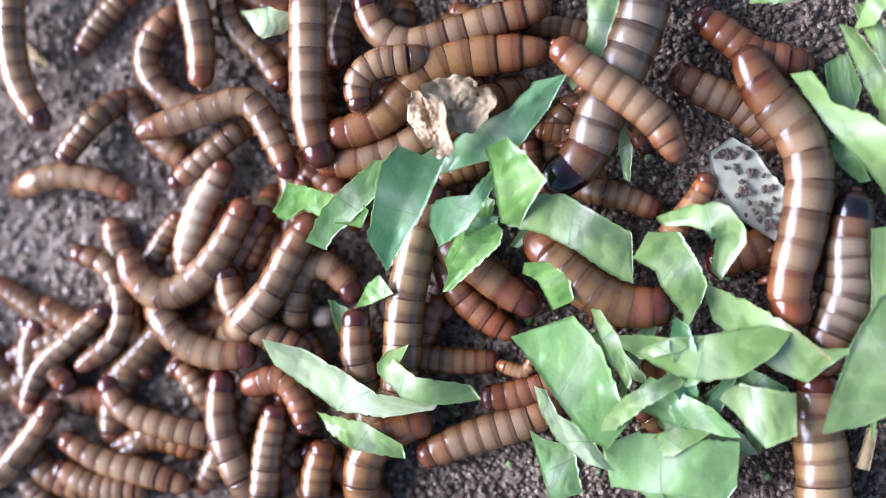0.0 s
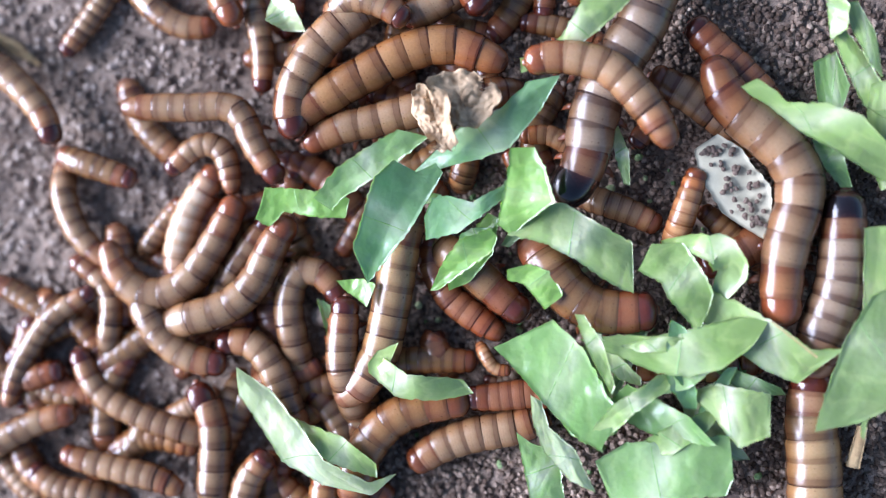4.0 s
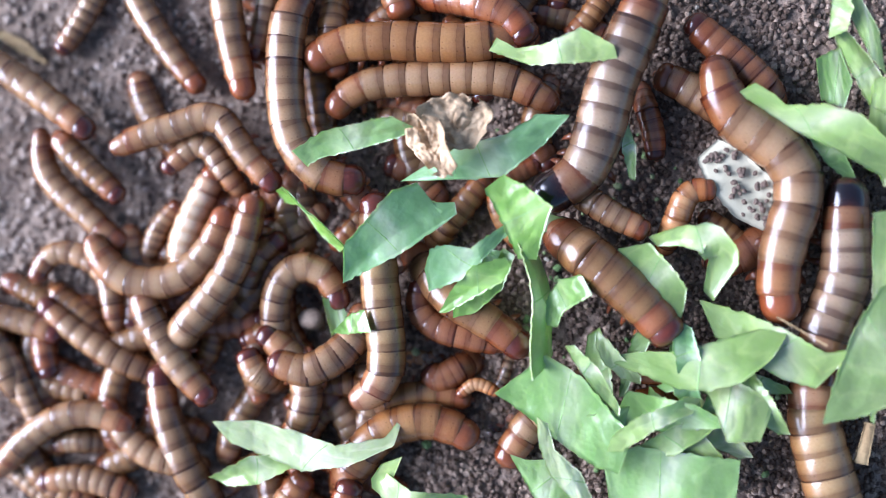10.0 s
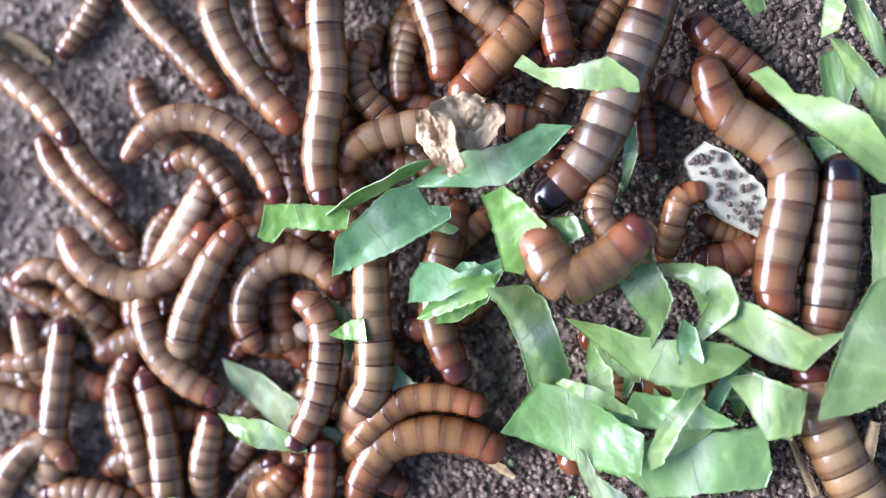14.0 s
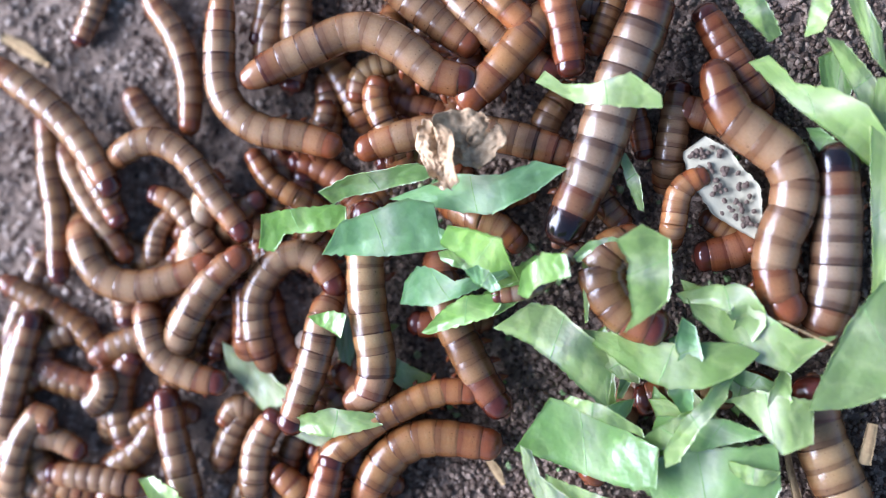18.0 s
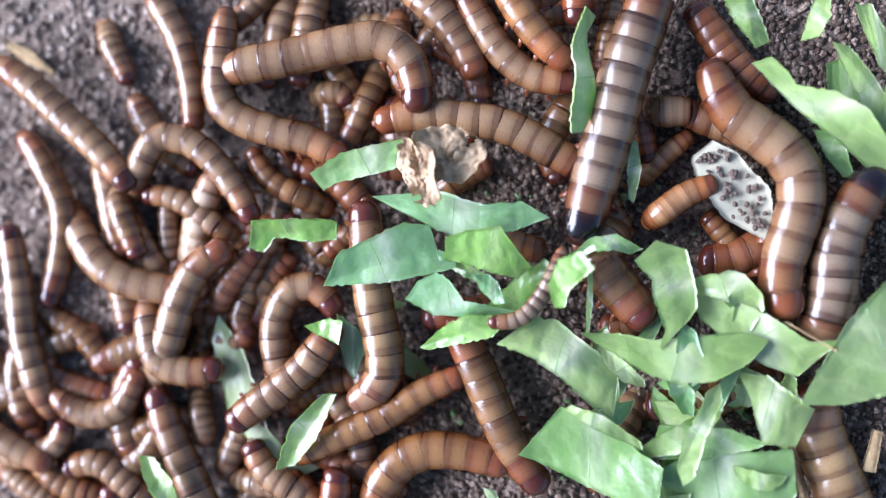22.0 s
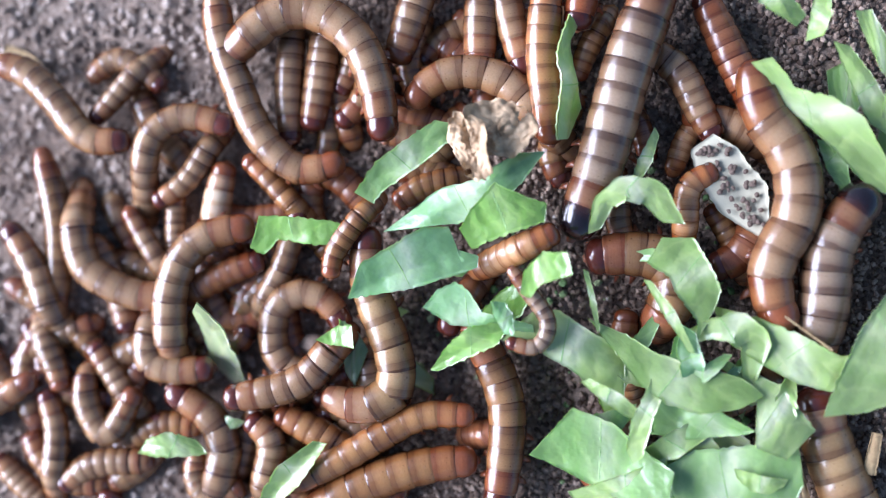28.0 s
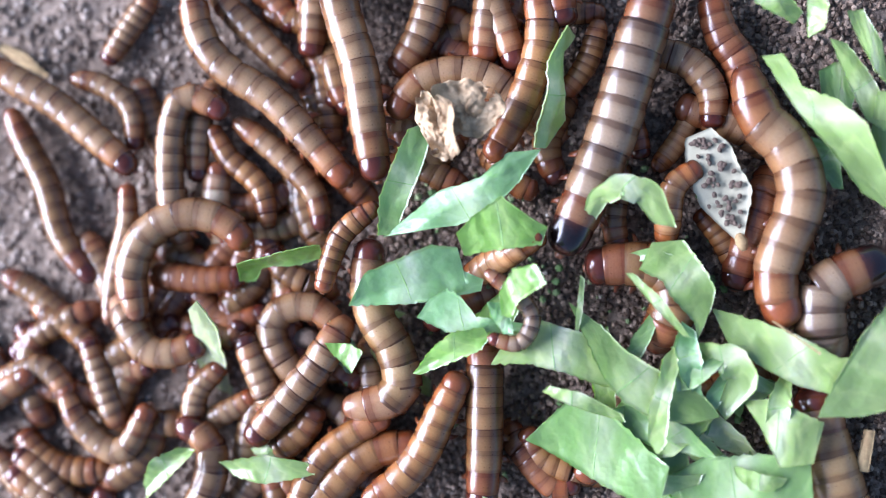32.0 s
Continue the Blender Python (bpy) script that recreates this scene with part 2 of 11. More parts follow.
def grainy(x, y):
    """Droppings lie thick towards the fed side of the tray and thin out over bare soil."""
    e = (x + 26 + 10 * noise.noise((x * 0.05, y * 0.05, 0))) / 16
    return max(0.03, min(1.0, e))


granules("frass", "dark brown rounded droppings covering the soil", 23000, (-66, -48, 66, 48), (0.36, 0.60), grainy, 1)
granules("soil_crumbs", "fine grey-brown crumbs on bare soil", 22000, (-78, -46, 5, 46), (0.08, 0.34), lambda x, y: 1.0, 1, -0.08, CRUMB)
granules("soil_clods", "grey-brown clods of dry soil", 3600, (-78, -46, -6, 46), (0.3, 0.85), lambda x, y: max(0.05, min(1.0, (-x - 14 + 9 * noise.noise((x * 0.06, y * 0.06, 4))) / 22)), 1, -0.15, CRUMB)
granules("leaf_shreds", "tiny chewed shreds of green leaf among the droppings", 120, (-4, -30, 44, 16), (0.2, 0.75), grainy, 1, 0.35, SHRED)
granules("pale_flecks", "tiny pale flecks of bran and shell on the soil", 90, (-74, -44, 40, 44), (0.15, 0.5), lambda x, y: 1.0, 1, 0.05, FLECK)


# ---- parts ----
def part(name, data, parent, label=""):
    ob = new(name, data)
    ob.parent = parent
    return tagged(ob, label) if label else ob


def lathe(name, profile, mat, around=20, flat=0.92):
    """A shape turned about the y axis: (y, radius) from back to front, a little flatter below."""
    verts, faces = [], []
    for y, r in profile:
        for i in range(around):
            a = 2 * math.pi * i / around
            z = math.sin(a)
            verts.append((math.cos(a) * r, y, z * r * (flat if z > 0 else 0.86)))
    k = len(profile)
    for j in range(k - 1):
        for i in range(around):
            a, b = j * around + i, j * around + (i + 1) % around
            faces.append((a, a + around, b + around, b))
    faces.append(tuple(range(around)))
    faces.append(tuple(reversed(range((k - 1) * around, k * around))))
    return mesh_of(name, verts, faces, mat)


RING = [(-0.58, 0.92), (-0.572, 0.962), (-0.53, 0.982), (-0.42, 0.996), (-0.22, 1.008), (0.05, 1.008), (0.28, 0.992), (0.46, 0.968), (0.58, 0.94), (0.67, 0.90)]
END = [(-0.62, 0.10), (-0.61, 0.30), (-0.54, 0.52), (-0.40, 0.70), (-0.20, 0.84), (0.0, 0.92), (0.25, 0.96), (0.45, 0.95), (0.60, 0.88)]
SKULL = [(-0.60, 0.72), (-0.50, 0.90), (-0.30, 1.0), (0.0, 1.02), (0.20, 0.96), (0.38, 0.80), (0.50, 0.55), (0.56, 0.30), (0.57, 0.10)]
MESHES = {}


def shared(kind, key, profile, mat):
    if (kind, key) not in MESHES:
        MESHES[kind, key] = lathe(kind, profile, mat)
    return MESHES[kind, key]


def leg_mesh():
    """A thin jointed leg: two tapered pieces and a claw, reaching out along x and down."""
    if "leg" not in MESHES:
        verts, faces, pts = [], [], [(0.75, 0, -0.45, 0.13), (1.12, 0.05, -0.62, 0.10), (1.32, 0.12, -0.86, 0.06), (1.36, 0.18, -1.0, 0.015)]
        for x, y, z, r in pts:
            for i in range(6):
                a = i * math.pi / 3
                verts.append((x, y + r * math.cos(a), z + r * math.sin(a)))
        for j in range(3):
            for i in range(6):
                a, b = j * 6 + i, j * 6 + (i + 1) % 6
                faces.append((a, b, b + 6, a + 6))
        faces += [tuple(range(5, -1, -1)), tuple(range(18, 24))]
        MESHES["leg"] = mesh_of("leg", verts, faces, LEG)
    return MESHES["leg"]


def jaw_mesh():
    if "jaw" not in MESHES:
        v = [(-0.35, 0.50, -0.25), (0.35, 0.50, -0.25), (0.30, 0.50, 0.0), (-0.30, 0.50, 0.0), (-0.16, 0.68, -0.22), (0.16, 0.68, -0.22), (0.13, 0.66, -0.06), (-0.13, 0.66, -0.06)]
        MESHES["jaw"] = mesh_of("jaw", v, [(0, 1, 2, 3), (7, 6, 5, 4), (0, 4, 5, 1), (1, 5, 6, 2), (2, 6, 7, 3), (3, 7, 4, 0)], LEG)
    return MESHES["jaw"]


WORDS = {
    'umber': 'thick olive-brown larva with thin dark rings',
    'tan': 'glossy tan-brown banded larva lying among other larvae',
    'grey': 'large grey-brown banded larva with dark rings',
    'pale': 'thick pale tan larva with brown rings',
    'amber': 'glossy amber-brown larva on the soil',
    'red': 'short reddish-brown shiny larva half buried',
    'orange': 'small orange-brown larva on dark granules',
    'brown': 'dark brown glossy larva under the leaves',
    'cream': 'freshly moulted cream-white larva',
}
LARVAE = []


def larva(width, length, tone, black=False, legs=False):
    """One larva: an empty that carries head, three leg-bearing rings, eight body rings and a tail, each keyed apart."""
    thing = tagged(new("larva"), WORDS[tone] if not black else "big grey-brown larva with a glossy black head", "larva", "larvae in the tray")
    thing.empty_display_size = 0.002
    plate, skull = SKINS[tone]
    r = width / 2
    rings = max(9, min(13, round(length / ((0.47 if black else 0.60) * width))))
    step = length / rings
    pieces = []
    for i in range(rings):
        if i == 0:
            shell = HEAD_BLACK if black else HEAD_RED if len(LARVAE) % 5 < 2 and tone not in ('brown', 'red') else skull
            ob = part("head", shared("head", shell, SKULL, HEADS[shell]), thing, "shiny black head capsule" if black else "dark glossy head capsule" if shell == HEAD_DARK else "red-brown glossy head capsule")
            k, ly = (0.84, 1.75) if black else (0.82, 1.15)
        elif i == rings - 1:
            ob, k, ly = part("tail", shared("tail", tone, END, TAIL_SKINS[tone]), thing), 0.84, 1.25
        else:
            end = i in (1, rings - 2)
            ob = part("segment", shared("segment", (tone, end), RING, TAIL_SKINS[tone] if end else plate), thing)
            k, ly = (0.90, 0.95, 0.98)[i - 1] if i < 4 else (0.93 if i == rings - 2 else 1.0), 1.06
        ob.scale = (r * k * MM, step * ly * MM, r * k * MM)
        if i == 0:
            jaw = part("jaw", jaw_mesh(), ob)
        if legs and 1 <= i <= 3:
            for s in (1, -1):
                part("leg", leg_mesh(), ob).scale = (s, 1.4, 1)
        pieces.append(ob)
    LARVAE.append((thing, pieces, length))


# ---- larvae ----
larva(6.1, 36.4, 'umber', legs=True)
larva(6.5, 24.5, 'grey', black=True, legs=True)
larva(6.9, 24.9, 'pale')
larva(6.5, 35.1, 'grey', black=True, legs=True)
larva(4.6, 16.4, 'red')
larva(4.7, 17, 'tan')
larva(3.6, 13, 'tan')
larva(3.4, 12.4, 'orange')
larva(3.1, 11.3, 'amber')
larva(5, 18, 'red')
larva(6.1, 21.9, 'brown', legs=True)
larva(5, 25.2, 'brown', legs=True)
larva(5.2, 31.2, 'pale', legs=True)
larva(4.6, 20.7, 'tan', legs=True)
larva(4.1, 28, 'tan', legs=True)
larva(4.7, 28, 'tan', legs=True)
larva(4.6, 28.3, 'tan')
larva(4, 17.7, 'red', legs=True)
larva(3.7, 13.3, 'amber')
larva(4, 14.5, 'red')
larva(4.8, 19.7, 'tan')
larva(5.2, 24.9, 'amber')
larva(3.9, 27.1, 'amber', legs=True)
larva(4.6, 21.1, 'amber', legs=True)
larva(4.6, 16.7, 'red', legs=True)
larva(4.6, 31.4, 'tan', legs=True)
larva(5.3, 32.9, 'amber', legs=True)
larva(4.4, 28, 'tan')
larva(4, 14.4, 'tan')
larva(5.1, 36.2, 'tan', legs=True)
larva(4.4, 32.9, 'tan', legs=True)
larva(3.7, 22.4, 'tan')
larva(4.7, 18.9, 'red', legs=True)
larva(4.2, 21.7, 'tan', legs=True)
larva(4.4, 23.6, 'amber', legs=True)
larva(4.9, 19.3, 'tan')
larva(3.3, 12, 'pale')
larva(3.9, 14, 'amber')
larva(3.9, 17.8, 'tan')
larva(4.3, 15.9, 'tan')
larva(3.7, 16.8, 'brown')
larva(4.7, 17.1, 'tan')
larva(3.2, 11.5, 'amber')
larva(4.2, 15, 'tan')
larva(3.2, 11.4, 'red')
larva(2.9, 10.3, 'orange')
larva(2.8, 10, 'orange')
larva(2.8, 10, 'red')
larva(3.9, 14.2, 'orange')
larva(2.2, 15.3, 'grey')
larva(5, 18.1, 'brown')
larva(4.6, 22.9, 'tan', legs=True)
larva(1.8, 6.3, 'orange')
larva(1.6, 12.1, 'grey')
larva(4.2, 26.7, 'tan')
larva(3.7, 20.9, 'tan')
larva(3.7, 13.3, 'brown')
larva(3.9, 26.8, 'brown')
larva(4.2, 26.8, 'tan')
larva(3.2, 20.7, 'tan')
larva(3.4, 22.4, 'tan')
larva(2.6, 14.8, 'orange')
larva(4.4, 19, 'tan', legs=True)
larva(4.4, 19.5, 'tan')
larva(3.7, 26.3, 'tan')
larva(3.9, 24.5, 'tan')
larva(3.8, 18.7, 'tan')
larva(4.7, 26.3, 'tan')
larva(4, 14.8, 'tan')
larva(4.2, 15.2, 'tan')
larva(4.4, 15.7, 'amber')
larva(3.9, 14.1, 'red')
larva(3.3, 16, 'tan')
larva(3.9, 28.7, 'tan', legs=True)
larva(3.4, 15.2, 'tan')
larva(4.2, 17.2, 'cream')
larva(3, 11, 'tan')
larva(3.4, 12.4, 'tan')
larva(3.2, 15, 'tan')
larva(3.8, 13.8, 'tan')
larva(3.9, 14.1, 'red', legs=True)
larva(3.2, 19.5, 'tan')
larva(3.3, 16, 'amber')
larva(3.5, 19.2, 'tan')
larva(3.1, 13.5, 'amber', legs=True)
larva(3.5, 12.4, 'brown')
larva(3.5, 12.5, 'tan')
larva(3.4, 12.1, 'tan')
larva(3.7, 17, 'tan')
larva(3.9, 13.9, 'red')
larva(3.7, 13.3, 'tan')
larva(3.5, 12.5, 'tan')
larva(3.5, 12.4, 'brown')
larva(3.3, 12, 'red')
larva(3.4, 12.4, 'tan')
larva(3.7, 13.2, 'amber')
larva(4, 14.5, 'red')
larva(4, 14.6, 'amber')
larva(3.8, 13.5, 'red')
larva(4.3, 15.4, 'tan')
larva(3.6, 12.9, 'brown')
larva(4.1, 14.8, 'brown')
larva(3.7, 13.2, 'tan')
larva(4.1, 14.7, 'brown')
larva(4.3, 15.7, 'red')
larva(3.4, 12.2, 'amber')
larva(3.9, 14, 'red')
larva(4.1, 14.7, 'amber')
larva(4.3, 15.5, 'red')
larva(3.6, 13, 'amber')
larva(3.7, 13.3, 'tan')
larva(4.1, 14.8, 'brown')
larva(3.8, 13.6, 'red')
larva(4.3, 15.4, 'brown')
larva(4.3, 15.4, 'red')
larva(4.1, 14.6, 'red')
larva(4.3, 15.4, 'red')
larva(4, 14.5, 'red')
larva(3.7, 13.4, 'brown')
larva(4.2, 15.2, 'brown')
larva(4, 14.4, 'red')
larva(4, 14.4, 'red')
larva(3.4, 12.4, 'red')
larva(3.5, 12.7, 'brown')
larva(3.4, 13.5, 'brown')
larva(4.1, 14.9, 'amber')
larva(4.1, 14.8, 'brown')
larva(3.6, 13.1, 'brown')
larva(3.2, 11.6, 'brown')
larva(4.1, 14.6, 'red')
larva(3.7, 13.4, 'tan')
larva(4, 14.4, 'brown')
larva(4, 14.5, 'brown')
larva(3.6, 12.9, 'amber')
larva(4, 14.5, 'brown')
larva(3.9, 14, 'brown')
larva(4.2, 15, 'tan')
larva(4.2, 15.1, 'brown')
larva(4.3, 15.5, 'brown')
larva(4.4, 15.8, 'brown')
larva(4.3, 15.7, 'amber')
larva(3.4, 12.3, 'red')
larva(4.2, 15, 'tan')
larva(3.8, 13.7, 'amber')
larva(4, 14.4, 'brown')
larva(4.1, 14.9, 'brown')
larva(3.9, 14, 'amber')
larva(4.1, 14.8, 'brown')
larva(3.6, 13, 'tan')
larva(4.3, 15.6, 'brown')
larva(3.5, 12.6, 'brown')
larva(4.1, 14.8, 'red')
larva(3.5, 12.7, 'brown')
larva(3.9, 14, 'tan')
larva(3.7, 13.2, 'amber')
larva(4.2, 15.1, 'tan')
larva(3.9, 14, 'red')
larva(4, 14.6, 'amber')
larva(4.1, 14.9, 'tan')
larva(4.3, 15.6, 'brown')

# ---- chopped leaves and litter ----
SCRAPS = []


def sheet_faces(rows, cols):
    """Faces of a thin sheet of two layers of rows x cols points, closed round its rim."""
    n, faces = rows * cols, []
    for j in range(rows - 1):
        for i in range(cols - 1):
            q = (j * cols + i, (j + 1) * cols + i, (j + 1) * cols + i + 1, j * cols + i + 1)
            faces.append(tuple(reversed(q)))
            faces.append(tuple(n + k for k in q))
    rim = [i for i in range(cols)] + [j * cols + cols - 1 for j in range(1, rows)] + [(rows - 1) * cols + i for i in range(cols - 2, -1, -1)] + [j * cols for j in range(rows - 2, 0, -1)]
    for a, b in zip(rim, rim[1:] + rim[:1]):
        faces.append((a, b, n + b, n + a))
    return faces


def strip(name, curl, stations, mat, thick, rows=26, cols=9, ragged=0.3, cup=0.14, seed=0, vein=None, cut=0.0):
    """A cut strip of sheet: (x, y, half width) along it in mm, arched by curl, cupped across, with ragged cut edges."""
    rng = random.Random(seed)
    skew = [cut * rng.choice((-1, 1)) * rng.uniform(0.4, 1) for _ in range(2)]
    crease, tilt = rng.uniform(-0.5, 0.7) * cut, rng.uniform(-0.3, 0.3) * cut
    xs = np.linspace(0, len(stations) - 1, rows)
    st = np.array(stations)
    mid = np.array([[np.interp(q, range(len(st)), st[:, c]) for c in range(3)] for q in xs])
    verts, uvs = [], []

    def surface(q, u):
        """A point of the sheet: q from 0 to 1 along it, u from -1 to 1 across."""
        k = q * (rows - 1)
        x, y, w = (np.interp(k, range(rows), mid[:, c]) for c in range(3))
        a, b = mid[max(int(k) - 1, 0)], mid[min(int(k) + 1, rows - 1)]
        d = Vector((b[0] - a[0], b[1] - a[1])).normalized()
        edge = noise.noise((x * 1.5 + seed * 9.7, u * 3, 1.0)) * ragged * abs(u) ** 4 + noise.noise((x * 0.25 + seed * 3.3, u, 5.0)) * 0.25 * u * u
        v = u * w + edge * (1 if u > 0 else -1) * min(1, w / 1.5)
        z = curl * (math.sin(math.pi * q) - 0.5) + cup * w * (u * u - 0.4) + 0.5 * noise.noise((x * 0.16 + seed * 5.1, v * 0.22, 2.0))
        z += 0.12 * noise.noise((x * 0.9 + seed, v * 0.9, 6.0))
        near = max(0, 1 - q / 0.45) * skew[0] + max(0, (q - 0.55) / 0.45) * skew[1]
        z += crease * max(0, abs(u - tilt) - 0.1) * w * 0.5
        return Vector((x - d.y * v + d.x * v * near, y + d.x * v + d.y * v * near, z))

    for side in (1, -1):
        for j in range(rows):
            for i in range(cols):
                q, u = j / (rows - 1), 2 * i / (cols - 1) - 1
                p = surface(q, u)
                p.z += side * thick / 2
                verts.append(p * MM)
                uvs.append((q, (u + 1) / 2))
    me = mesh_of(name, verts, sheet_faces(rows, cols), mat)
    layer = me.uv_layers.new(name="leaf")
    turn = rng.uniform(0, 1)
    for loop in me.loops:
        s, u = uvs[loop.vertex_index]
        layer.data[loop.index].uv = (0.55 + (s - 0.45 - 0.25 * turn) * 1.6 + (u - 0.5) * (turn - 0.5) * 0.8, u)
    ob = new(name, me)
    if vein:
        wide = max(w for x, y, w in stations)
        ridge(ob, surface, 0.35 + 0.25 * turn, (turn - 0.5) * 0.5, 0.24, vein)
        if wide > 2.2:
            ridge(ob, surface, 0.72 + 0.1 * turn, (turn - 0.5) * 0.6, 0.16, vein)
    return ob


def ridge(sheet, surface, at, slant, width, mat):
    """A raised pale vein that crosses the strip."""
    verts, faces, steps = [], [], 12
    for j in range(steps):
        u = -0.93 + 1.86 * j / (steps - 1)
        for k, lift in ((-1, 0.09), (-0.4, 0.13), (0.4, 0.13), (1, 0.09)):
            q = at + slant * u * 0.4
            a, b = surface(q, u), surface(min(q + 0.02, 1), u)
            p = a + (b - a).normalized() * k * width / 2
            verts.append((p.x * MM, p.y * MM, (a.z + lift) * MM))
    for j in range(steps - 1):
        for k in range(3):
            c = j * 4 + k
            faces.append((c, c + 1, c + 5, c + 4))
    part("vein", mesh_of("vein", verts, faces, mat), sheet)


LEAF_WORDS = {"dark": "dark green cut strip of fresh leaf with a pale vein", "mid": "fresh green cut piece of leaf with ragged edges",
              "light": "light green curled strip of chopped leaf", "pale": "pale whitish-green strip of leaf stalk", "dull": "large dull green leaf piece, slightly wilted", "fresh": "bright plain green cut piece of young leaf"}


def leaf_piece(tone, curl, *stations):
    cut = [list(s) for s in stations]
    cut[0][2], cut[-1][2] = max(cut[0][2], 0.5 * cut[1][2]), max(cut[-1][2], 0.42 * cut[-2][2])
    ob = strip("leaf_piece", curl, cut, LEAF[tone], 0.22, 30, 11, seed=len(SCRAPS) + 1, vein=VEIN, cut=1.1)
    SCRAPS.append(tagged(ob, LEAF_WORDS[tone], "leaf", "chopped leaf pieces"))


def cut_leaf(tone, curl, *corners, calm=1.0):
    """A knife-cut piece of leaf: its corners in mm round the outline, with creases, a lifted end and a slight tilt of its own."""
    seed = len(SCRAPS) + 1
    rng = random.Random(seed * 17)
    lo_i, hi_i = min(range(len(corners)), key=lambda i: corners[i][0]), max(range(len(corners)), key=lambda i: corners[i][0])
    n = len(corners)
    sides = []
    for way in (1, -1):
        chain, i = [], lo_i
        while i != hi_i:
            chain.append(corners[i])
            i = (i + way) % n
        chain.append(corners[hi_i])
        cx = np.maximum.accumulate(np.array([c[0] for c in chain]) + np.arange(len(chain)) * 1e-3)
        sides.append((cx, np.array([c[1] for c in chain])))
    x0, x1 = corners[lo_i][0], corners[hi_i][0]
    if np.interp((x0 + x1) / 2, *sides[0]) > np.interp((x0 + x1) / 2, *sides[1]):
        sides.reverse()
    mid_y = float(np.mean([c[1] for c in corners]))
    tip, roll, twist = calm * rng.uniform(-0.07, 0.07), calm * rng.uniform(-0.26, 0.26), calm * rng.uniform(-0.02, 0.02)
    lift = [rng.uniform(0, 1.3), rng.uniform(0, 1.3)]
    crease, slant, fold = rng.uniform(-0.8, 0.8), rng.uniform(-0.12, 0.12), calm * rng.choice((-1, 1)) * rng.uniform(0.15, 0.55)
    bend, kink = rng.uniform(-0.3, 0.3) * (x1 - x0), calm * rng.choice((-1, 1)) * rng.uniform(0.05, 0.28)

    def surface(q, u):
        x = x0 + q * (x1 - x0)
        lo, hi = np.interp(x, *sides[0]), np.interp(x, *sides[1])
        w = max(0.02, (hi - lo) / 2)
        rag = (noise.noise((x * 1.7 + seed * 9.7, u * 3, 1.0)) * 0.26 + noise.noise((x * 4.1 + seed, u * 3, 4.0)) * 0.16) * abs(u) ** 6 * min(1, w / 1.2)
        y = (lo + hi) / 2 + u * w + (rag if u > 0 else -rag)
        v = y - mid_y
        z = curl * (math.sin(math.pi * q) - 0.5) * 0.8 + tip * x + roll * v + twist * x * v
        z += lift[0] * max(0, 0.4 - q) ** 2 * 5 + lift[1] * max(0, q - 0.6) ** 2 * 5
        z += fold * max(0, v - crease - slant * x) + kink * max(0, x - bend - 0.6 * v) - 0.5 * kink * max(0, x - bend - 0.6 * v - 3) + 0.35 * noise.noise((x * 0.22 + seed * 5.1, v * 0.3, 2.0)) + 0.10 * noise.noise((x * 0.9 + seed, v * 0.9, 6.0))
        return Vector((x, y, z))

    marks = set(np.round(np.linspace(0, 1, 30), 4))
    for c in corners:
        q = (c[0] - x0) / (x1 - x0)
        marks |= {round(min(1, max(0, q + e)), 4) for e in (-0.004, 0.004)}
    marks = sorted(marks)
    rows, cols = len(marks), 13
    verts, uvs = [], []
    for side in (1, -1):
        for q in marks:
            for i in range(cols):
                u = 2 * i / (cols - 1) - 1
                p = surface(q, u)
                verts.append((p.x * MM, p.y * MM, (p.z + side * 0.11) * MM))
                uvs.append((q, (u + 1) / 2))
    me = mesh_of("leaf_piece", verts, sheet_faces(rows, cols), LEAF[tone])
    layer, turn = me.uv_layers.new(name="leaf"), rng.uniform(0, 1)
    for loop in me.loops:
        s, u = uvs[loop.vertex_index]
        layer.data[loop.index].uv = (0.55 + (s - 0.45 - 0.25 * turn) * 1.6 + (u - 0.5) * (turn - 0.5) * 0.8, u)
    ob = new("leaf_piece", me)
    ridge(ob, surface, 0.35 + 0.25 * turn, (turn - 0.5) * 0.5, 0.2, VEIN)
    SCRAPS.append(tagged(ob, LEAF_WORDS[tone], "leaf", "chopped leaf pieces"))


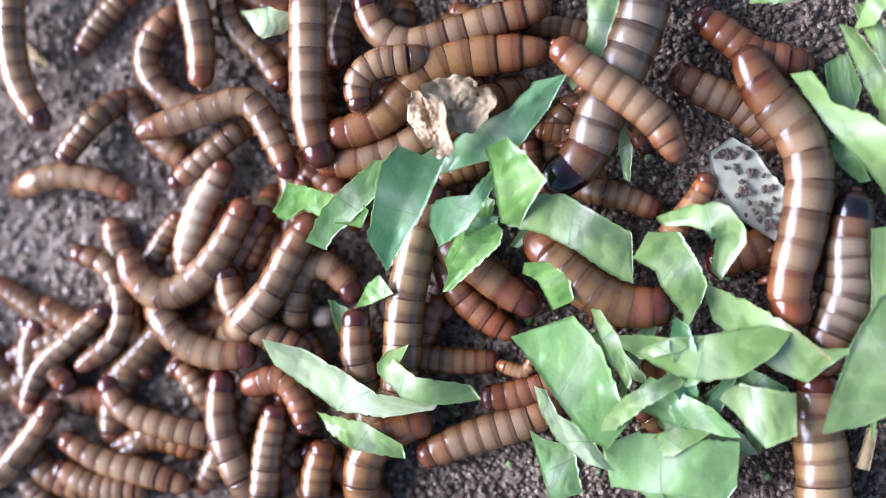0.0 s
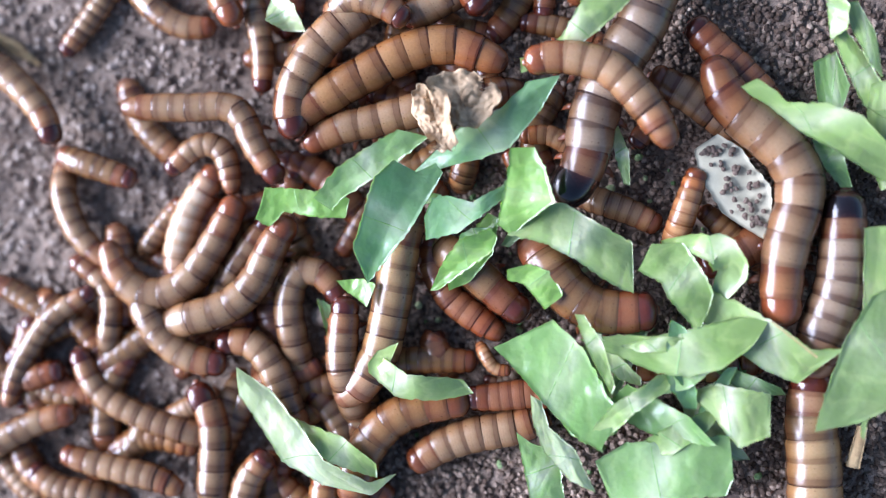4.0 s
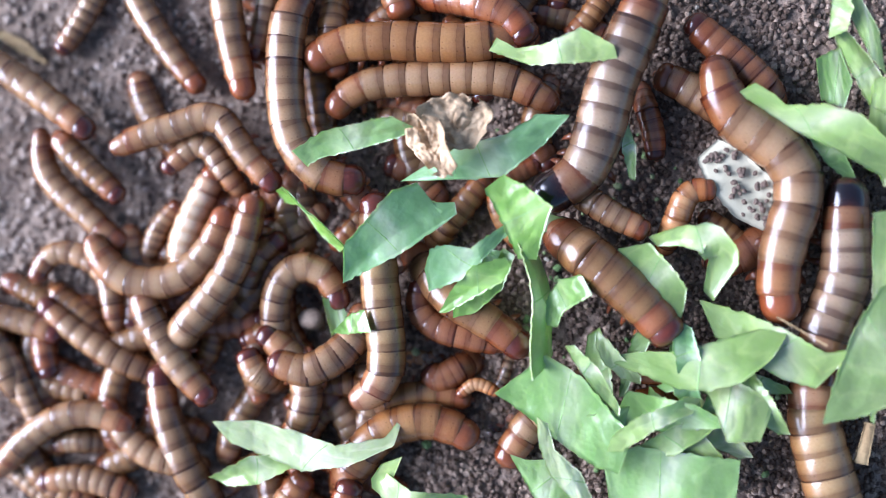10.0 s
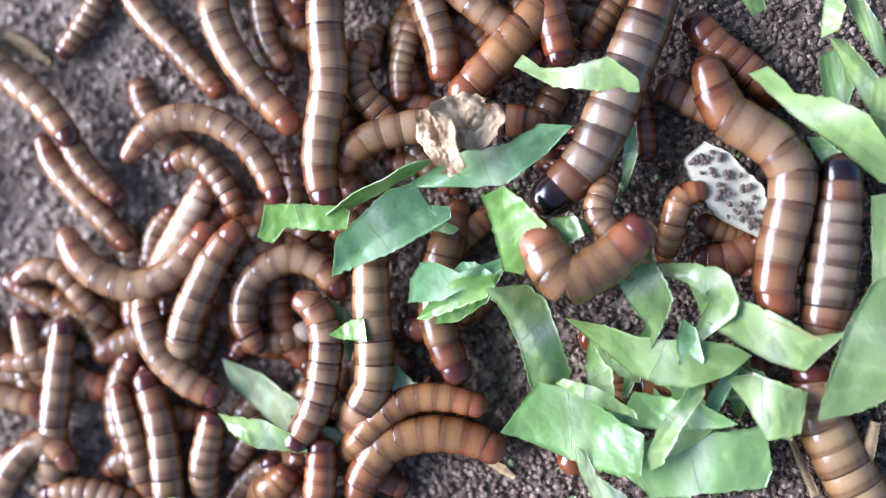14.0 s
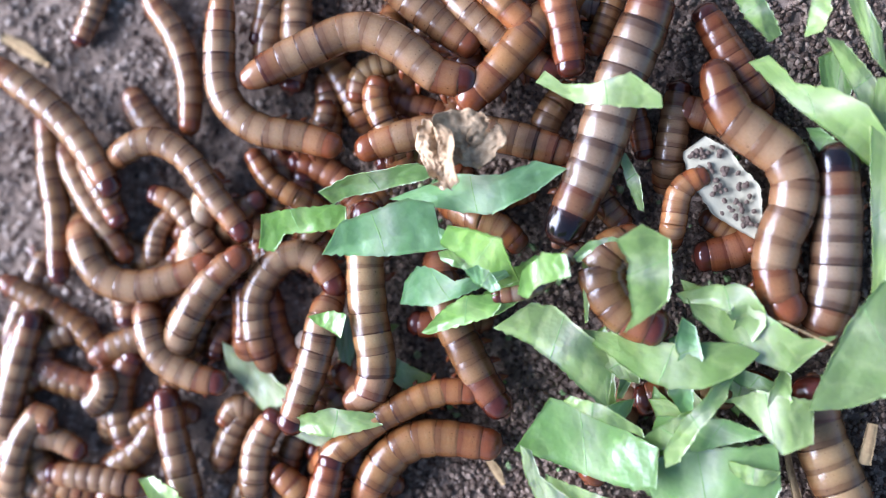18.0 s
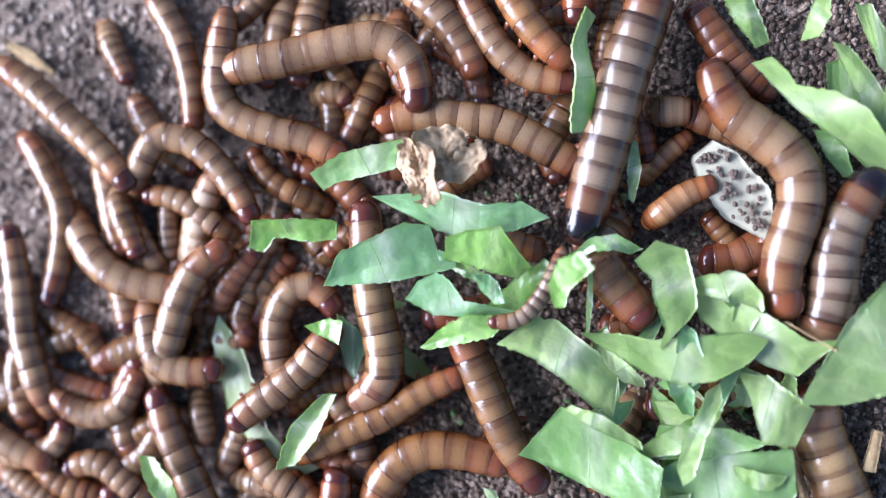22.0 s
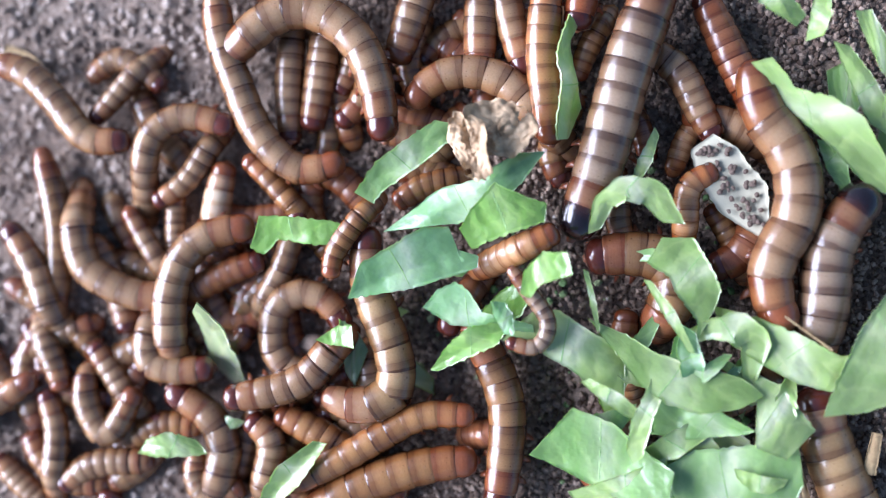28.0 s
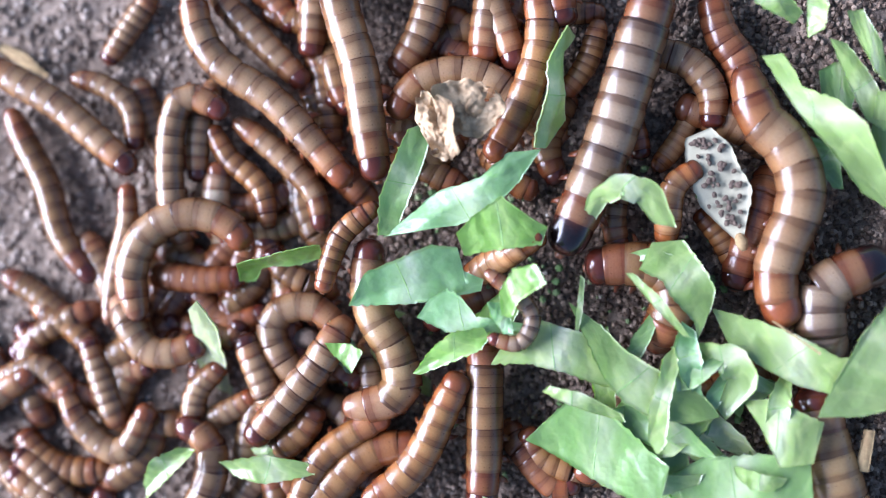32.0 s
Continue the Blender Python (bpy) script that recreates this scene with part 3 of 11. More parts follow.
def husk(tone, curl, *stations):
    """A crumpled papery flake of two lobes, their rims curled up into ruffles, with worn holes."""
    ob = new("husk")
    ob.empty_display_size = 0.002
    around, rings = 72, 22
    for name, cx, cy, rx, ry, lean, lift, seed in (("curled_lobe", -2.6, -0.2, 2.6, 5.0, 0.40, 0.9, 3), ("flat_lobe", 0.9, 0.6, 5.2, 4.0, -0.10, 0.2, 9)):
        verts, faces = [], []
        for side in (1, -1):
            off = len(verts)
            for j in range(rings):
                for i in range(around):
                    a, r = 2 * math.pi * i / around, (j + 0.4) / (rings - 0.6)
                    c, s = math.cos(a), math.sin(a)
                    rim = 1 + 0.30 * noise.noise((c * 1.3 + seed, s * 1.3, 2)) + 0.14 * noise.noise((c * 4 + seed, s * 4, 5))
                    x, y = rx * r * rim * c, ry * r * rim * s
                    z = 1.5 * abs(noise.noise((x * 0.33 + seed, y * 0.33, 1))) + 0.8 * abs(noise.noise((x * 0.9, y * 0.9 + seed, 4))) + 0.3 * noise.noise((x * 2.4, y * 2.4, seed))
                    z += 1.9 * r ** 3 * (0.5 + noise.noise((c * 1.7, s * 1.7 + seed, 7))) + 0.9 * r ** 4 * noise.noise((c * 5, s * 5, seed))
                    pull = 1 - 0.30 * max(0, r - 0.7)
                    verts.append(((cx + x * pull) * MM, (cy + y * pull) * MM, (z + lift + lean * x + side * 0.06) * MM))
            for j in range(rings - 1):
                for i in range(around):
                    a, b = off + j * around + i, off + j * around + (i + 1) % around
                    x, y, z = verts[a]
                    if noise.noise((x * 520 + seed, y * 520, 3)) > 0.46 and j > 3:
                        continue
                    faces.append((a, a + around, b + around, b) if side > 0 else (b, b + around, a + around, a))
            top = tuple(off + i for i in range(around))
            faces.append(top if side > 0 else tuple(reversed(top)))
        last = off + (rings - 1) * around
        other = last - rings * around
        for i in range(around):
            k = (i + 1) % around
            faces.append((other + i, last + i, last + k, other + k))
        part(name, mesh_of(name, verts, faces, HUSK), ob)
    SCRAPS.append(tagged(ob, "crumpled dry brown papery husk lying on the leaves", "husk"))


def pebble(tone, curl, *stations):
    """A dull rounded seed."""
    v, f = ico(3)
    size = abs(stations[-1][0] - stations[0][0]) / 2
    p = [Vector(q) * (1 + 0.10 * noise.noise(Vector(q) * 1.6)) for q in v]
    ob = new("seed", mesh_of("seed", [(q.x * size * MM, q.y * 0.8 * size * MM, q.z * 0.75 * size * MM) for q in p], f, GRAIN))
    SCRAPS.append(tagged(ob, "dull grey-brown rounded seed between the larvae", "seed"))


def chip(tone, curl, *stations):
    """A pale dry leaf flake with droppings lying on it."""
    ob = strip("dry_leaf", 0.4, stations, CHIP, 0.25, 26, 11, 0.3, 0.03, 33)
    rng, (base, tri) = np.random.default_rng(5), ico(1)
    lumps = []
    for _ in range(5):
        p = base * (1 + rng.uniform(-0.14, 0.14, (len(base), 1))) * np.array([1, 0.8, 0.7])
        lumps.append(mesh_of("dropping", [tuple(q) for q in p * MM], tri, LUMP, False))
    for q in range(58):
        k = rng.uniform(0.1, 0.92) * (len(stations) - 1)
        x, y, w = (np.interp(k, range(len(stations)), [s[c] for s in stations]) for c in range(3))
        lump = part("dropping", lumps[q % 5], ob)
        lump.matrix_local = pose(x * MM, (y + rng.uniform(-0.72, 0.72) * w) * MM, 0.00072, rz=rng.uniform(0, 360)) @ Matrix.Scale(rng.uniform(0.32, 0.54), 4)
    stub = part("stalk_stub", mesh_of("stalk_stub", [tuple(q * np.array([1.2, 0.8, 0.6]) * MM) for q in ico(2)[0]], ico(2)[1], STRAW), ob, "pale brown broken stalk")
    stub.location = ((stations[-1][0] + 0.6) * MM, stations[-1][1] * MM, 0.0004)
    SCRAPS.append(tagged(ob, "pale dry leaf flake sprinkled with dark droppings", "leaf flake"))


def straw(tone, curl, *stations):
    ob = strip("straw", 0.1, stations, STRAW, 0.5, 14, 7, 0.1, -0.3, len(SCRAPS))
    SCRAPS.append(tagged(ob, "thin splinter of dry straw on the soil", "straw"))


cut_leaf('dark', 1.5, (-13.7, 1.3), (-4.8, 2.6), (0.7, 1.2), (5.8, 1.9), (9.2, 0.1), (4.9, -1.9), (-1.1, -3.5), (-5.1, -2.3))
cut_leaf('dark', 1.2, (-8.7, -1.5), (-5.8, 2.3), (3.1, 4.4), (6.3, 3.6), (5.7, 0.7), (8.6, -0.8), (8, -2.2), (-0.2, -2.5), (-6.7, -1.8))
cut_leaf('fresh', 1, (-6.1, -2.1), (-4.9, 2.1), (-1.8, 2.3), (5, 2), (6.1, 1.5), (5.8, -1), (2.1, -1.2), (-2.4, -0.8), (-4.2, -2.9))
cut_leaf('mid', 1, (-8.4, 0.6), (-4, 2.3), (0.5, 2.5), (5.3, 2.5), (8.2, -0.1), (2.8, -0.9), (-1.7, -1.1), (-5.5, -1.2), (-7.1, -1.9))
cut_leaf('fresh', 1.2, (-4.9, -2.4), (-5.3, 0.6), (-2.8, 2.2), (1.1, 3.9), (4, 0.6), (5.8, -1), (4.6, -3), (-2.1, -2.4), calm=0.4)
cut_leaf('light', 1.4, (-8, -1.1), (-5.4, 3.7), (-2.4, 4.7), (1.9, 3.6), (7, 2.4), (8.9, -3.6), (6, -3.3), (0.7, -1.6), (-3.4, -0.8))
cut_leaf('light', 1.5, (-5.3, -2.3), (-6.6, 1.2), (-4.1, 4.2), (0.3, 3.5), (3, 2.6), (4.3, 0.3), (5.9, -3.5), (3.9, -2), (-0.3, -1.9), (-2.3, -1.2), calm=0.3)
leaf_piece('light', 2, (-4.8, 0, 0.7), (-2.7, 2.9, 1.3), (-0.1, 5, 1.9), (2.6, 4.6, 2), (4.8, -0, 0.6))
cut_leaf('mid', 1.2, (-8, -0.6), (-2.2, 5.5), (2.5, 3.4), (7.3, -1), (9.7, -2.7), (8.6, -7.3), (5.8, -7.2), (0.5, -5), (-3.9, -2.6))
cut_leaf('mid', 1, (-8.3, 0.6), (-4.3, 2.8), (8.2, 3.4), (8.4, -1.9), (7.4, -4.1), (-6.7, -4.5))
cut_leaf('light', 1, (-9, 0.4), (-2.9, 1.2), (2.4, 1.2), (7.3, 0.6), (10.5, 2.7), (9.3, -0.5), (8, -3.9), (3.8, -4.5), (-1.9, -3.8), (-5.4, -3))
cut_leaf('light', 1.4, (-12.1, 1), (-7.1, 1), (-3, 0.3), (2.5, 0.8), (7.9, 1.4), (11, 0.4), (8.6, -2.3), (4.6, -4.5), (0.2, -4.9), (-3.5, -3.9), (-7.7, -1.4))
cut_leaf('light', 1.5, (-5.5, 0.4), (-2.1, 1.3), (4.8, 1), (6.2, -0.1), (4.6, -1.1), (-0.3, -1), (-5.2, -1.7), (-6.8, -1))
cut_leaf('light', 1, (-5.4, 0.3), (-2, 1.2), (4.5, -0.5), (3.8, -5.5), (-0.1, -6.6), (-2.7, -2.7))
cut_leaf('mid', 1, (-5.9, -0.5), (-4.4, 2.6), (4.1, 1.3), (8.1, -0.9), (6.5, -1.5), (0.2, -2.3), (-5.2, -1.8))
cut_leaf('pale', 1, (-7.2, -0.3), (-5.9, 0.4), (-2.7, -0.4), (1.3, 0.8), (7.1, 0.1), (4, -1.8), (-0.7, -2.5), (-4.3, -1.8))
cut_leaf('mid', 0.8, (-4.9, -0.4), (-2.8, 0.4), (-0.1, 2.8), (5.2, 0.1), (3.5, -3.7))
cut_leaf('pale', 1, (-11.8, 0.8), (-9.7, 1.0), (-6.5, 1.3), (-0.9, 0.4), (4.6, -1.0), (10.8, 0.3), (12.8, 3.1), (12.3, -0.5), (6.6, -3.5), (0.4, -4.7), (-4.5, -3.3), (-9.2, -2.0))
leaf_piece('light', 3, (-5.7, 0, 1), (-5.6, -2.6, 1.3), (-1.6, -3.2, 1.6), (1.8, -2, 1.5), (5.7, 0, 0.9))
cut_leaf('light', 0.8, (-12, -1.3), (-12.5, 2.9), (-1.1, 1.8), (4.4, 0.9), (13.4, -0.6), (13.2, -1), (1.7, -0.9))
cut_leaf('light', 1.2, (-11.8, -0.2), (-10.3, 1.7), (-5.7, 0.8), (-1.9, 2.4), (2.6, 2.9), (8.5, 1), (12.1, -1.7), (8.6, -2.6), (2.6, -2), (-3.2, -1.7))
cut_leaf('light', 1, (-8.4, -0.1), (-6.7, 1.2), (-1.8, 1.1), (3.9, 0.4), (6.2, -1.3), (2.3, -2.6), (-3.2, -1.6))
cut_leaf('light', 0.8, (2.9, 2.3), (-1.1, -0.6), (-3.9, -0.7), (-1.8, 2), (1.1, 3.3))
cut_leaf('light', 0.8, (-5, -1), (-3.5, 2.5), (1.4, 2.9), (2.6, 2.9), (3, 1.1), (-1, -0.6))
cut_leaf('light', 1.2, (8.3, -0.3), (7.3, -1.9), (4.9, -0.5), (1.2, -0.9), (-3.2, -2.8), (-7.2, -0.6), (-7.6, 0.9), (-2.5, 1.5), (3, 1.6))
leaf_piece('light', 2.5, (-4.8, -0, 0.6), (-3.3, 3.3, 1.3), (-0.7, 5, 1.6), (2.6, 3.8, 1.7), (4.8, -0, 1.1))
leaf_piece('light', 0.5, (-3.9, 0, 0.4), (0, 0.2, 0.9), (3.9, 0, 0.3))
cut_leaf('dark', 1.3, (-6.9, -1.5), (-5.9, 1.1), (-4, 2.9), (-2.1, 2.4), (0.4, 0.4), (6.7, 0.9), (7.2, 0), (0.7, -1.6), (-2.8, -2.4))
cut_leaf('fresh', 0.6, (-5.6, -0.2), (-1.9, 1.5), (1.4, 2.2), (5.4, 0.9), (5.4, -0.5), (3.8, -1.5), (-0.7, -1.2), (-4.8, -0.8))
cut_leaf('fresh', 0.4, (-3.4, -2.2), (-2.5, 0.6), (0.1, 2.4), (3.1, 1.9), (3.3, -0.9), (-0.9, -1.5), (-2.2, -2.9), calm=0.25)
cut_leaf('dull', 0.8, (-9.5, -1.4), (-5.5, 0.6), (-1.5, 2.1), (1.3, 3.2), (7.4, 4.2), (11.4, 2.4), (2, -8.1), (-1.9, -6.2), (-5.6, -4.5), calm=0.15)
leaf_piece('light', 1, (-5.7, 0, 0.6), (-0.2, 0.1, 1.9), (5.7, -0, 0.6))
leaf_piece('pale', 1, (-2.7, 0, 1.5), (0, 0, 2.1), (2.7, 0, 1.2))
leaf_piece('light', 1, (-4.1, -0, 0.6), (-0.1, 0.4, 1.7), (4.1, -0, 0.9))
leaf_piece('light', 0.5, (-5.2, -0, 0.3), (-0.3, 0.2, 0.7), (5.2, -0, 0.3))
husk('husk', 1, (-5.5, 0, 1), (-2.5, 0.3, 2.9), (1.2, 0.4, 3.5), (5.5, -0, 1.2))
chip('chip', 1, (-7, 0, 1.7), (-3.6, 0.1, 3.1), (2, 0.2, 3.3), (7, -0, 0.6))
straw('straw', 0, (-2.6, 0, 0.6), (2.6, 0, 0.8))
straw('straw', 0, (-5.4, 0, 0.3), (5.4, 0, 0.6))
straw('straw', 0, (-3.4, -0, 0.1), (3.4, -0, 0.1))
leaf_piece('light', 0.8, (-5.1, -0, 0.4), (-1.1, 0.2, 1), (5.1, -0, 0.4))
leaf_piece('light', 1, (-6.3, 0, 0.4), (0.1, -0.8, 1.4), (6.3, 0, 0.4))
leaf_piece('light', 0.8, (-4.3, 0, 0.3), (0.1, 0.2, 1), (4.3, 0, 0.3))
leaf_piece('light', 0.5, (-3.9, -0, 0.3), (-0, 0.1, 0.4), (3.9, 0, 0.2))
leaf_piece('mid', 0.6, (-3.4, 0, 0.7), (-0.1, 0.1, 1.4), (3.4, 0, 0.4))
cut_leaf('fresh', 0.6, (-2.5, -1.1), (-0.3, 1.0), (1.9, 1.8), (2.8, -1.2), (0.8, -1.3), (-1.1, -1.4), calm=0.4)
straw('straw', 0, (-4.1, 0, 0.6), (-0.3, 0.1, 0.9), (4.1, 0, 0.3))
straw('straw', 0, (-2, -0, 0.4), (0, 0.2, 0.7), (2, 0, 0.3))
pebble('seed', 0, (-1.8, -0, 1.5), (1.8, -0, 1.5))
leaf_piece('pale', 0.6, (-1.7, -0, 0.6), (-0.1, -0.2, 1), (1.7, -0, 0.5))
leaf_piece('mid', 0.6, (-4.5, -0, 0.7), (-1.3, -0.5, 1.5), (1.8, -0.5, 1.4), (4.5, -0, 0.4))
leaf_piece('mid', 1.5, (-3.8, 0, 0.6), (-1.2, -0.5, 1.2), (1.5, -0.4, 1.1), (3.8, 0, 0.4))
leaf_piece('mid', 0.6, (-4.9, 0, 0.8), (-1.4, -0.5, 1.7), (2, -0.5, 1.6), (4.9, 0, 0.5))
leaf_piece('light', 0.5, (-3, 0, 0.5), (-0.9, -0.5, 1.1), (1.2, -0.5, 1), (3, 0, 0.4))
leaf_piece('pale', 0.6, (-3.8, 0, 0.5), (-1.1, -0.5, 1.2), (1.5, -0.5, 1), (3.8, 0, 0.4))
leaf_piece('pale', 0.3, (-5.7, 0, 0.8), (-1.7, -0.5, 1.6), (2.3, -0.4, 1.5), (5.7, 0, 0.5))
leaf_piece('dark', 0.4, (-5.9, 0, 0.4), (-1.8, -0.5, 1), (2.4, -0.4, 0.9), (5.9, 0, 0.3))
leaf_piece('light', 0.7, (-5.8, -0, 0.7), (-1.7, -0.5, 1.7), (2.3, -0.5, 1.4), (5.8, -0, 0.5))
leaf_piece('dark', 1.2, (-4.9, -0, 0.8), (-1.4, -0.4, 1.7), (1.9, -0.4, 1.6), (4.9, -0, 0.5))
leaf_piece('light', 1.2, (-3.3, -0, 0.8), (-1, -0.5, 1.8), (1.3, -0.5, 1.6), (3.3, -0, 0.6))
leaf_piece('mid', 1, (-4.5, -0, 0.4), (-1.3, -0.5, 1), (1.8, -0.4, 0.9), (4.5, -0, 0.3))
leaf_piece('light', 1.3, (-5.4, -0, 0.7), (-1.7, -0.5, 1.6), (2.1, -0.5, 1.4), (5.4, -0, 0.5))
leaf_piece('light', 0.7, (-5.8, -0, 0.9), (-1.7, -0.5, 1.9), (2.4, -0.5, 1.6), (5.8, -0, 0.6))
leaf_piece('light', 1.5, (-4.6, 0, 0.6), (-1.4, -0.5, 1.4), (1.9, -0.5, 1.3), (4.6, 0, 0.4))
leaf_piece('dark', 1, (-3.8, 0, 0.7), (-1.1, -0.5, 1.6), (1.5, -0.4, 1.5), (3.8, 0, 0.5))
leaf_piece('mid', 1.1, (-4.7, -0, 0.5), (-1.4, -0.5, 1.1), (1.9, -0.5, 0.9), (4.7, -0, 0.3))
leaf_piece('mid', 1.2, (-4.2, -0, 0.7), (-1.3, -0.5, 1.7), (1.7, -0.5, 1.5), (4.2, -0, 0.5))
leaf_piece('mid', 1.6, (-4.3, 0, 0.7), (-1.3, -0.5, 1.5), (1.7, -0.5, 1.4), (4.3, 0, 0.4))
leaf_piece('mid', 0.5, (-5.9, 0, 0.5), (-1.7, -0.5, 1.1), (2.3, -0.5, 0.9), (5.9, 0, 0.3))
leaf_piece('mid', 1.1, (-5.3, 0, 0.9), (-1.6, -0.5, 1.9), (2.1, -0.5, 1.7), (5.3, 0, 0.6))
cut_leaf('light', 0.8, (-2.2, 4.3), (-0.2, 4.5), (1.6, -0), (2.2, -5.4), (0.5, -3.4), (-1.2, 0.7))
cut_leaf('mid', 0.6, (-2.3, 2.4), (0.5, 3.8), (2.2, -0.4), (1.2, -3.7), (-1.5, -2.6))
cut_leaf('light', 1, (-2.5, 6.3), (1.7, 7), (2.7, -6.2), (-0.9, -6.5), (-3, -0.7))
cut_leaf('dark', 0.5, (-1.5, 4.5), (0.7, 2.9), (2.1, 0.4), (0.5, -4.4), (-0.8, -2.8), (-1.5, 1.1))
cut_leaf('fresh', 0.2, (-5.4, -1.2), (-4.2, 0.7), (0.4, 2.3), (4.9, 2.7), (5.6, 1.1), (1.8, -1.6), (-2.6, -2.2), calm=0.5)
cut_leaf('dark', 0.6, (-2.4, 0.3), (-1.2, 1.3), (0.5, 1.1), (2.6, -0.6), (1.7, -1.4), (-0.9, -0.8), calm=0.8)
cut_leaf('mid', 2.2, (-3.0, 0.5), (-1.7, 1.2), (0.6, 0.6), (2.9, -0.2), (2.2, -1.1), (-0.6, -0.9), (-2.6, -0.4), calm=2.2)
leaf_piece('mid', 1.2, (-3.8, -0.6, 0.4), (-1.8, 0.9, 0.9), (0.8, 1.3, 1.0), (3.6, 0.4, 0.6))



# ---- what moves ----
def spine(row, length, rings):
    """Nodes of a larva's middle line at one time, head first: even steps along a smooth curve; what is not given goes on straight and dips."""
    t, z, *xy = row
    p = np.array(xy, float).reshape(-1, 2)
    p = np.vstack([2 * p[0] - p[1], p, 2 * p[-1] - p[-2]])
    dense = []
    for a, b, c, d in zip(p, p[1:], p[2:], p[3:]):
        for s in np.linspace(0, 1, 24, endpoint=False):
            dense.append(0.5 * (2 * b + (c - a) * s + (2 * a - 5 * b + 4 * c - d) * s * s + (3 * b - a - 3 * c + d) * s ** 3))
    dense.append(p[-2])
    dense = np.array(dense)
    run = np.concatenate([[0], np.cumsum(np.linalg.norm(np.diff(dense, axis=0), axis=1))])
    total = run[-1]
    use = length if total < 0.86 * length else min(total, 1.12 * length)
    marks = np.linspace(0, use, rings + 1)
    way = (dense[-1] - dense[-8]) / max(1e-6, np.linalg.norm(dense[-1] - dense[-8]))
    nodes = []
    for m in marks:
        if m <= total:
            nodes.append((np.interp(m, run, dense[:, 0]), np.interp(m, run, dense[:, 1]), z))
        else:
            q = dense[-1] + way * (m - total) * 0.8
            nodes.append((q[0], q[1], z - 0.6 * (m - total)))
    return np.array(nodes)


def ring_poses(nodes):
    out = []
    for a, b in zip(nodes, nodes[1:]):
        d = Vector(a - b).normalized()
        x = d.cross(Vector((0, 0, 1))).normalized()
        m = Matrix((x, d, x.cross(d))).transposed().to_4x4()
        m.translation = Vector((a + b) / 2) * MM
        out.append(m)
    return out


def crawl(larva_parts, *rows):
    """Key one larva: rows of seconds, height of its middle line, and points from head to tail, all in mm."""
    thing, pieces, length = larva_parts
    keys = [(r[0], spine(r, length, len(pieces))) for r in rows]
    if keys[0][0] > 0:
        keys.insert(0, (0, keys[0][1]))
    if keys[-1][0] < 32:
        keys.append((32, keys[-1][1]))
    full = [keys[0]]
    for (t0, a), (t1, b) in zip(keys, keys[1:]):
        turn = max(math.acos(max(-1, min(1, float(np.dot(u, v) / (np.linalg.norm(u) * np.linalg.norm(v) + 1e-9))))) for u, v in zip(np.diff(a, axis=0), np.diff(b, axis=0)))
        n = 1 + int(turn / 0.7)
        for i in range(1, n):
            s = i / n
            full.append((t0 + (t1 - t0) * s, a * (1 - s) + b * s))
        full.append((t1, b))
    middle = [(t, n.mean(axis=0)) for t, n in full]
    walk(thing, [(t, Matrix.Translation(Vector(c) * MM)) for t, c in middle])
    poses = [ring_poses(n - c) for (t, n), (_, c) in zip(full, middle)]
    for i, ob in enumerate(pieces):
        walk(ob, [(t, p[i]) for (t, _), p in zip(full, poses)])


def drift(ob, *rows):
    """Key a loose scrap: rows of seconds, x, y, height in mm, heading and, where it stands on edge or dips, its lean and its pitch in degrees."""
    rows = [tuple(r) + (0,) * (7 - len(r)) for r in rows]
    full = [rows[0]]
    for a, b in zip(rows, rows[1:]):
        n = 1 + int(abs(b[4] - a[4]) / 60)
        full += [tuple(p + (q - p) * i / n for p, q in zip(a, b)) for i in range(1, n)] + [b]
    if full[-1][0] < 32:
        full.append((32, *full[-1][1:]))
    walk(ob, [(t, pose(x * MM, y * MM, z * MM, 0, 0, turn) @ pose(0, 0, 0, lean, pitch)) for t, x, y, z, turn, lean, pitch in full])


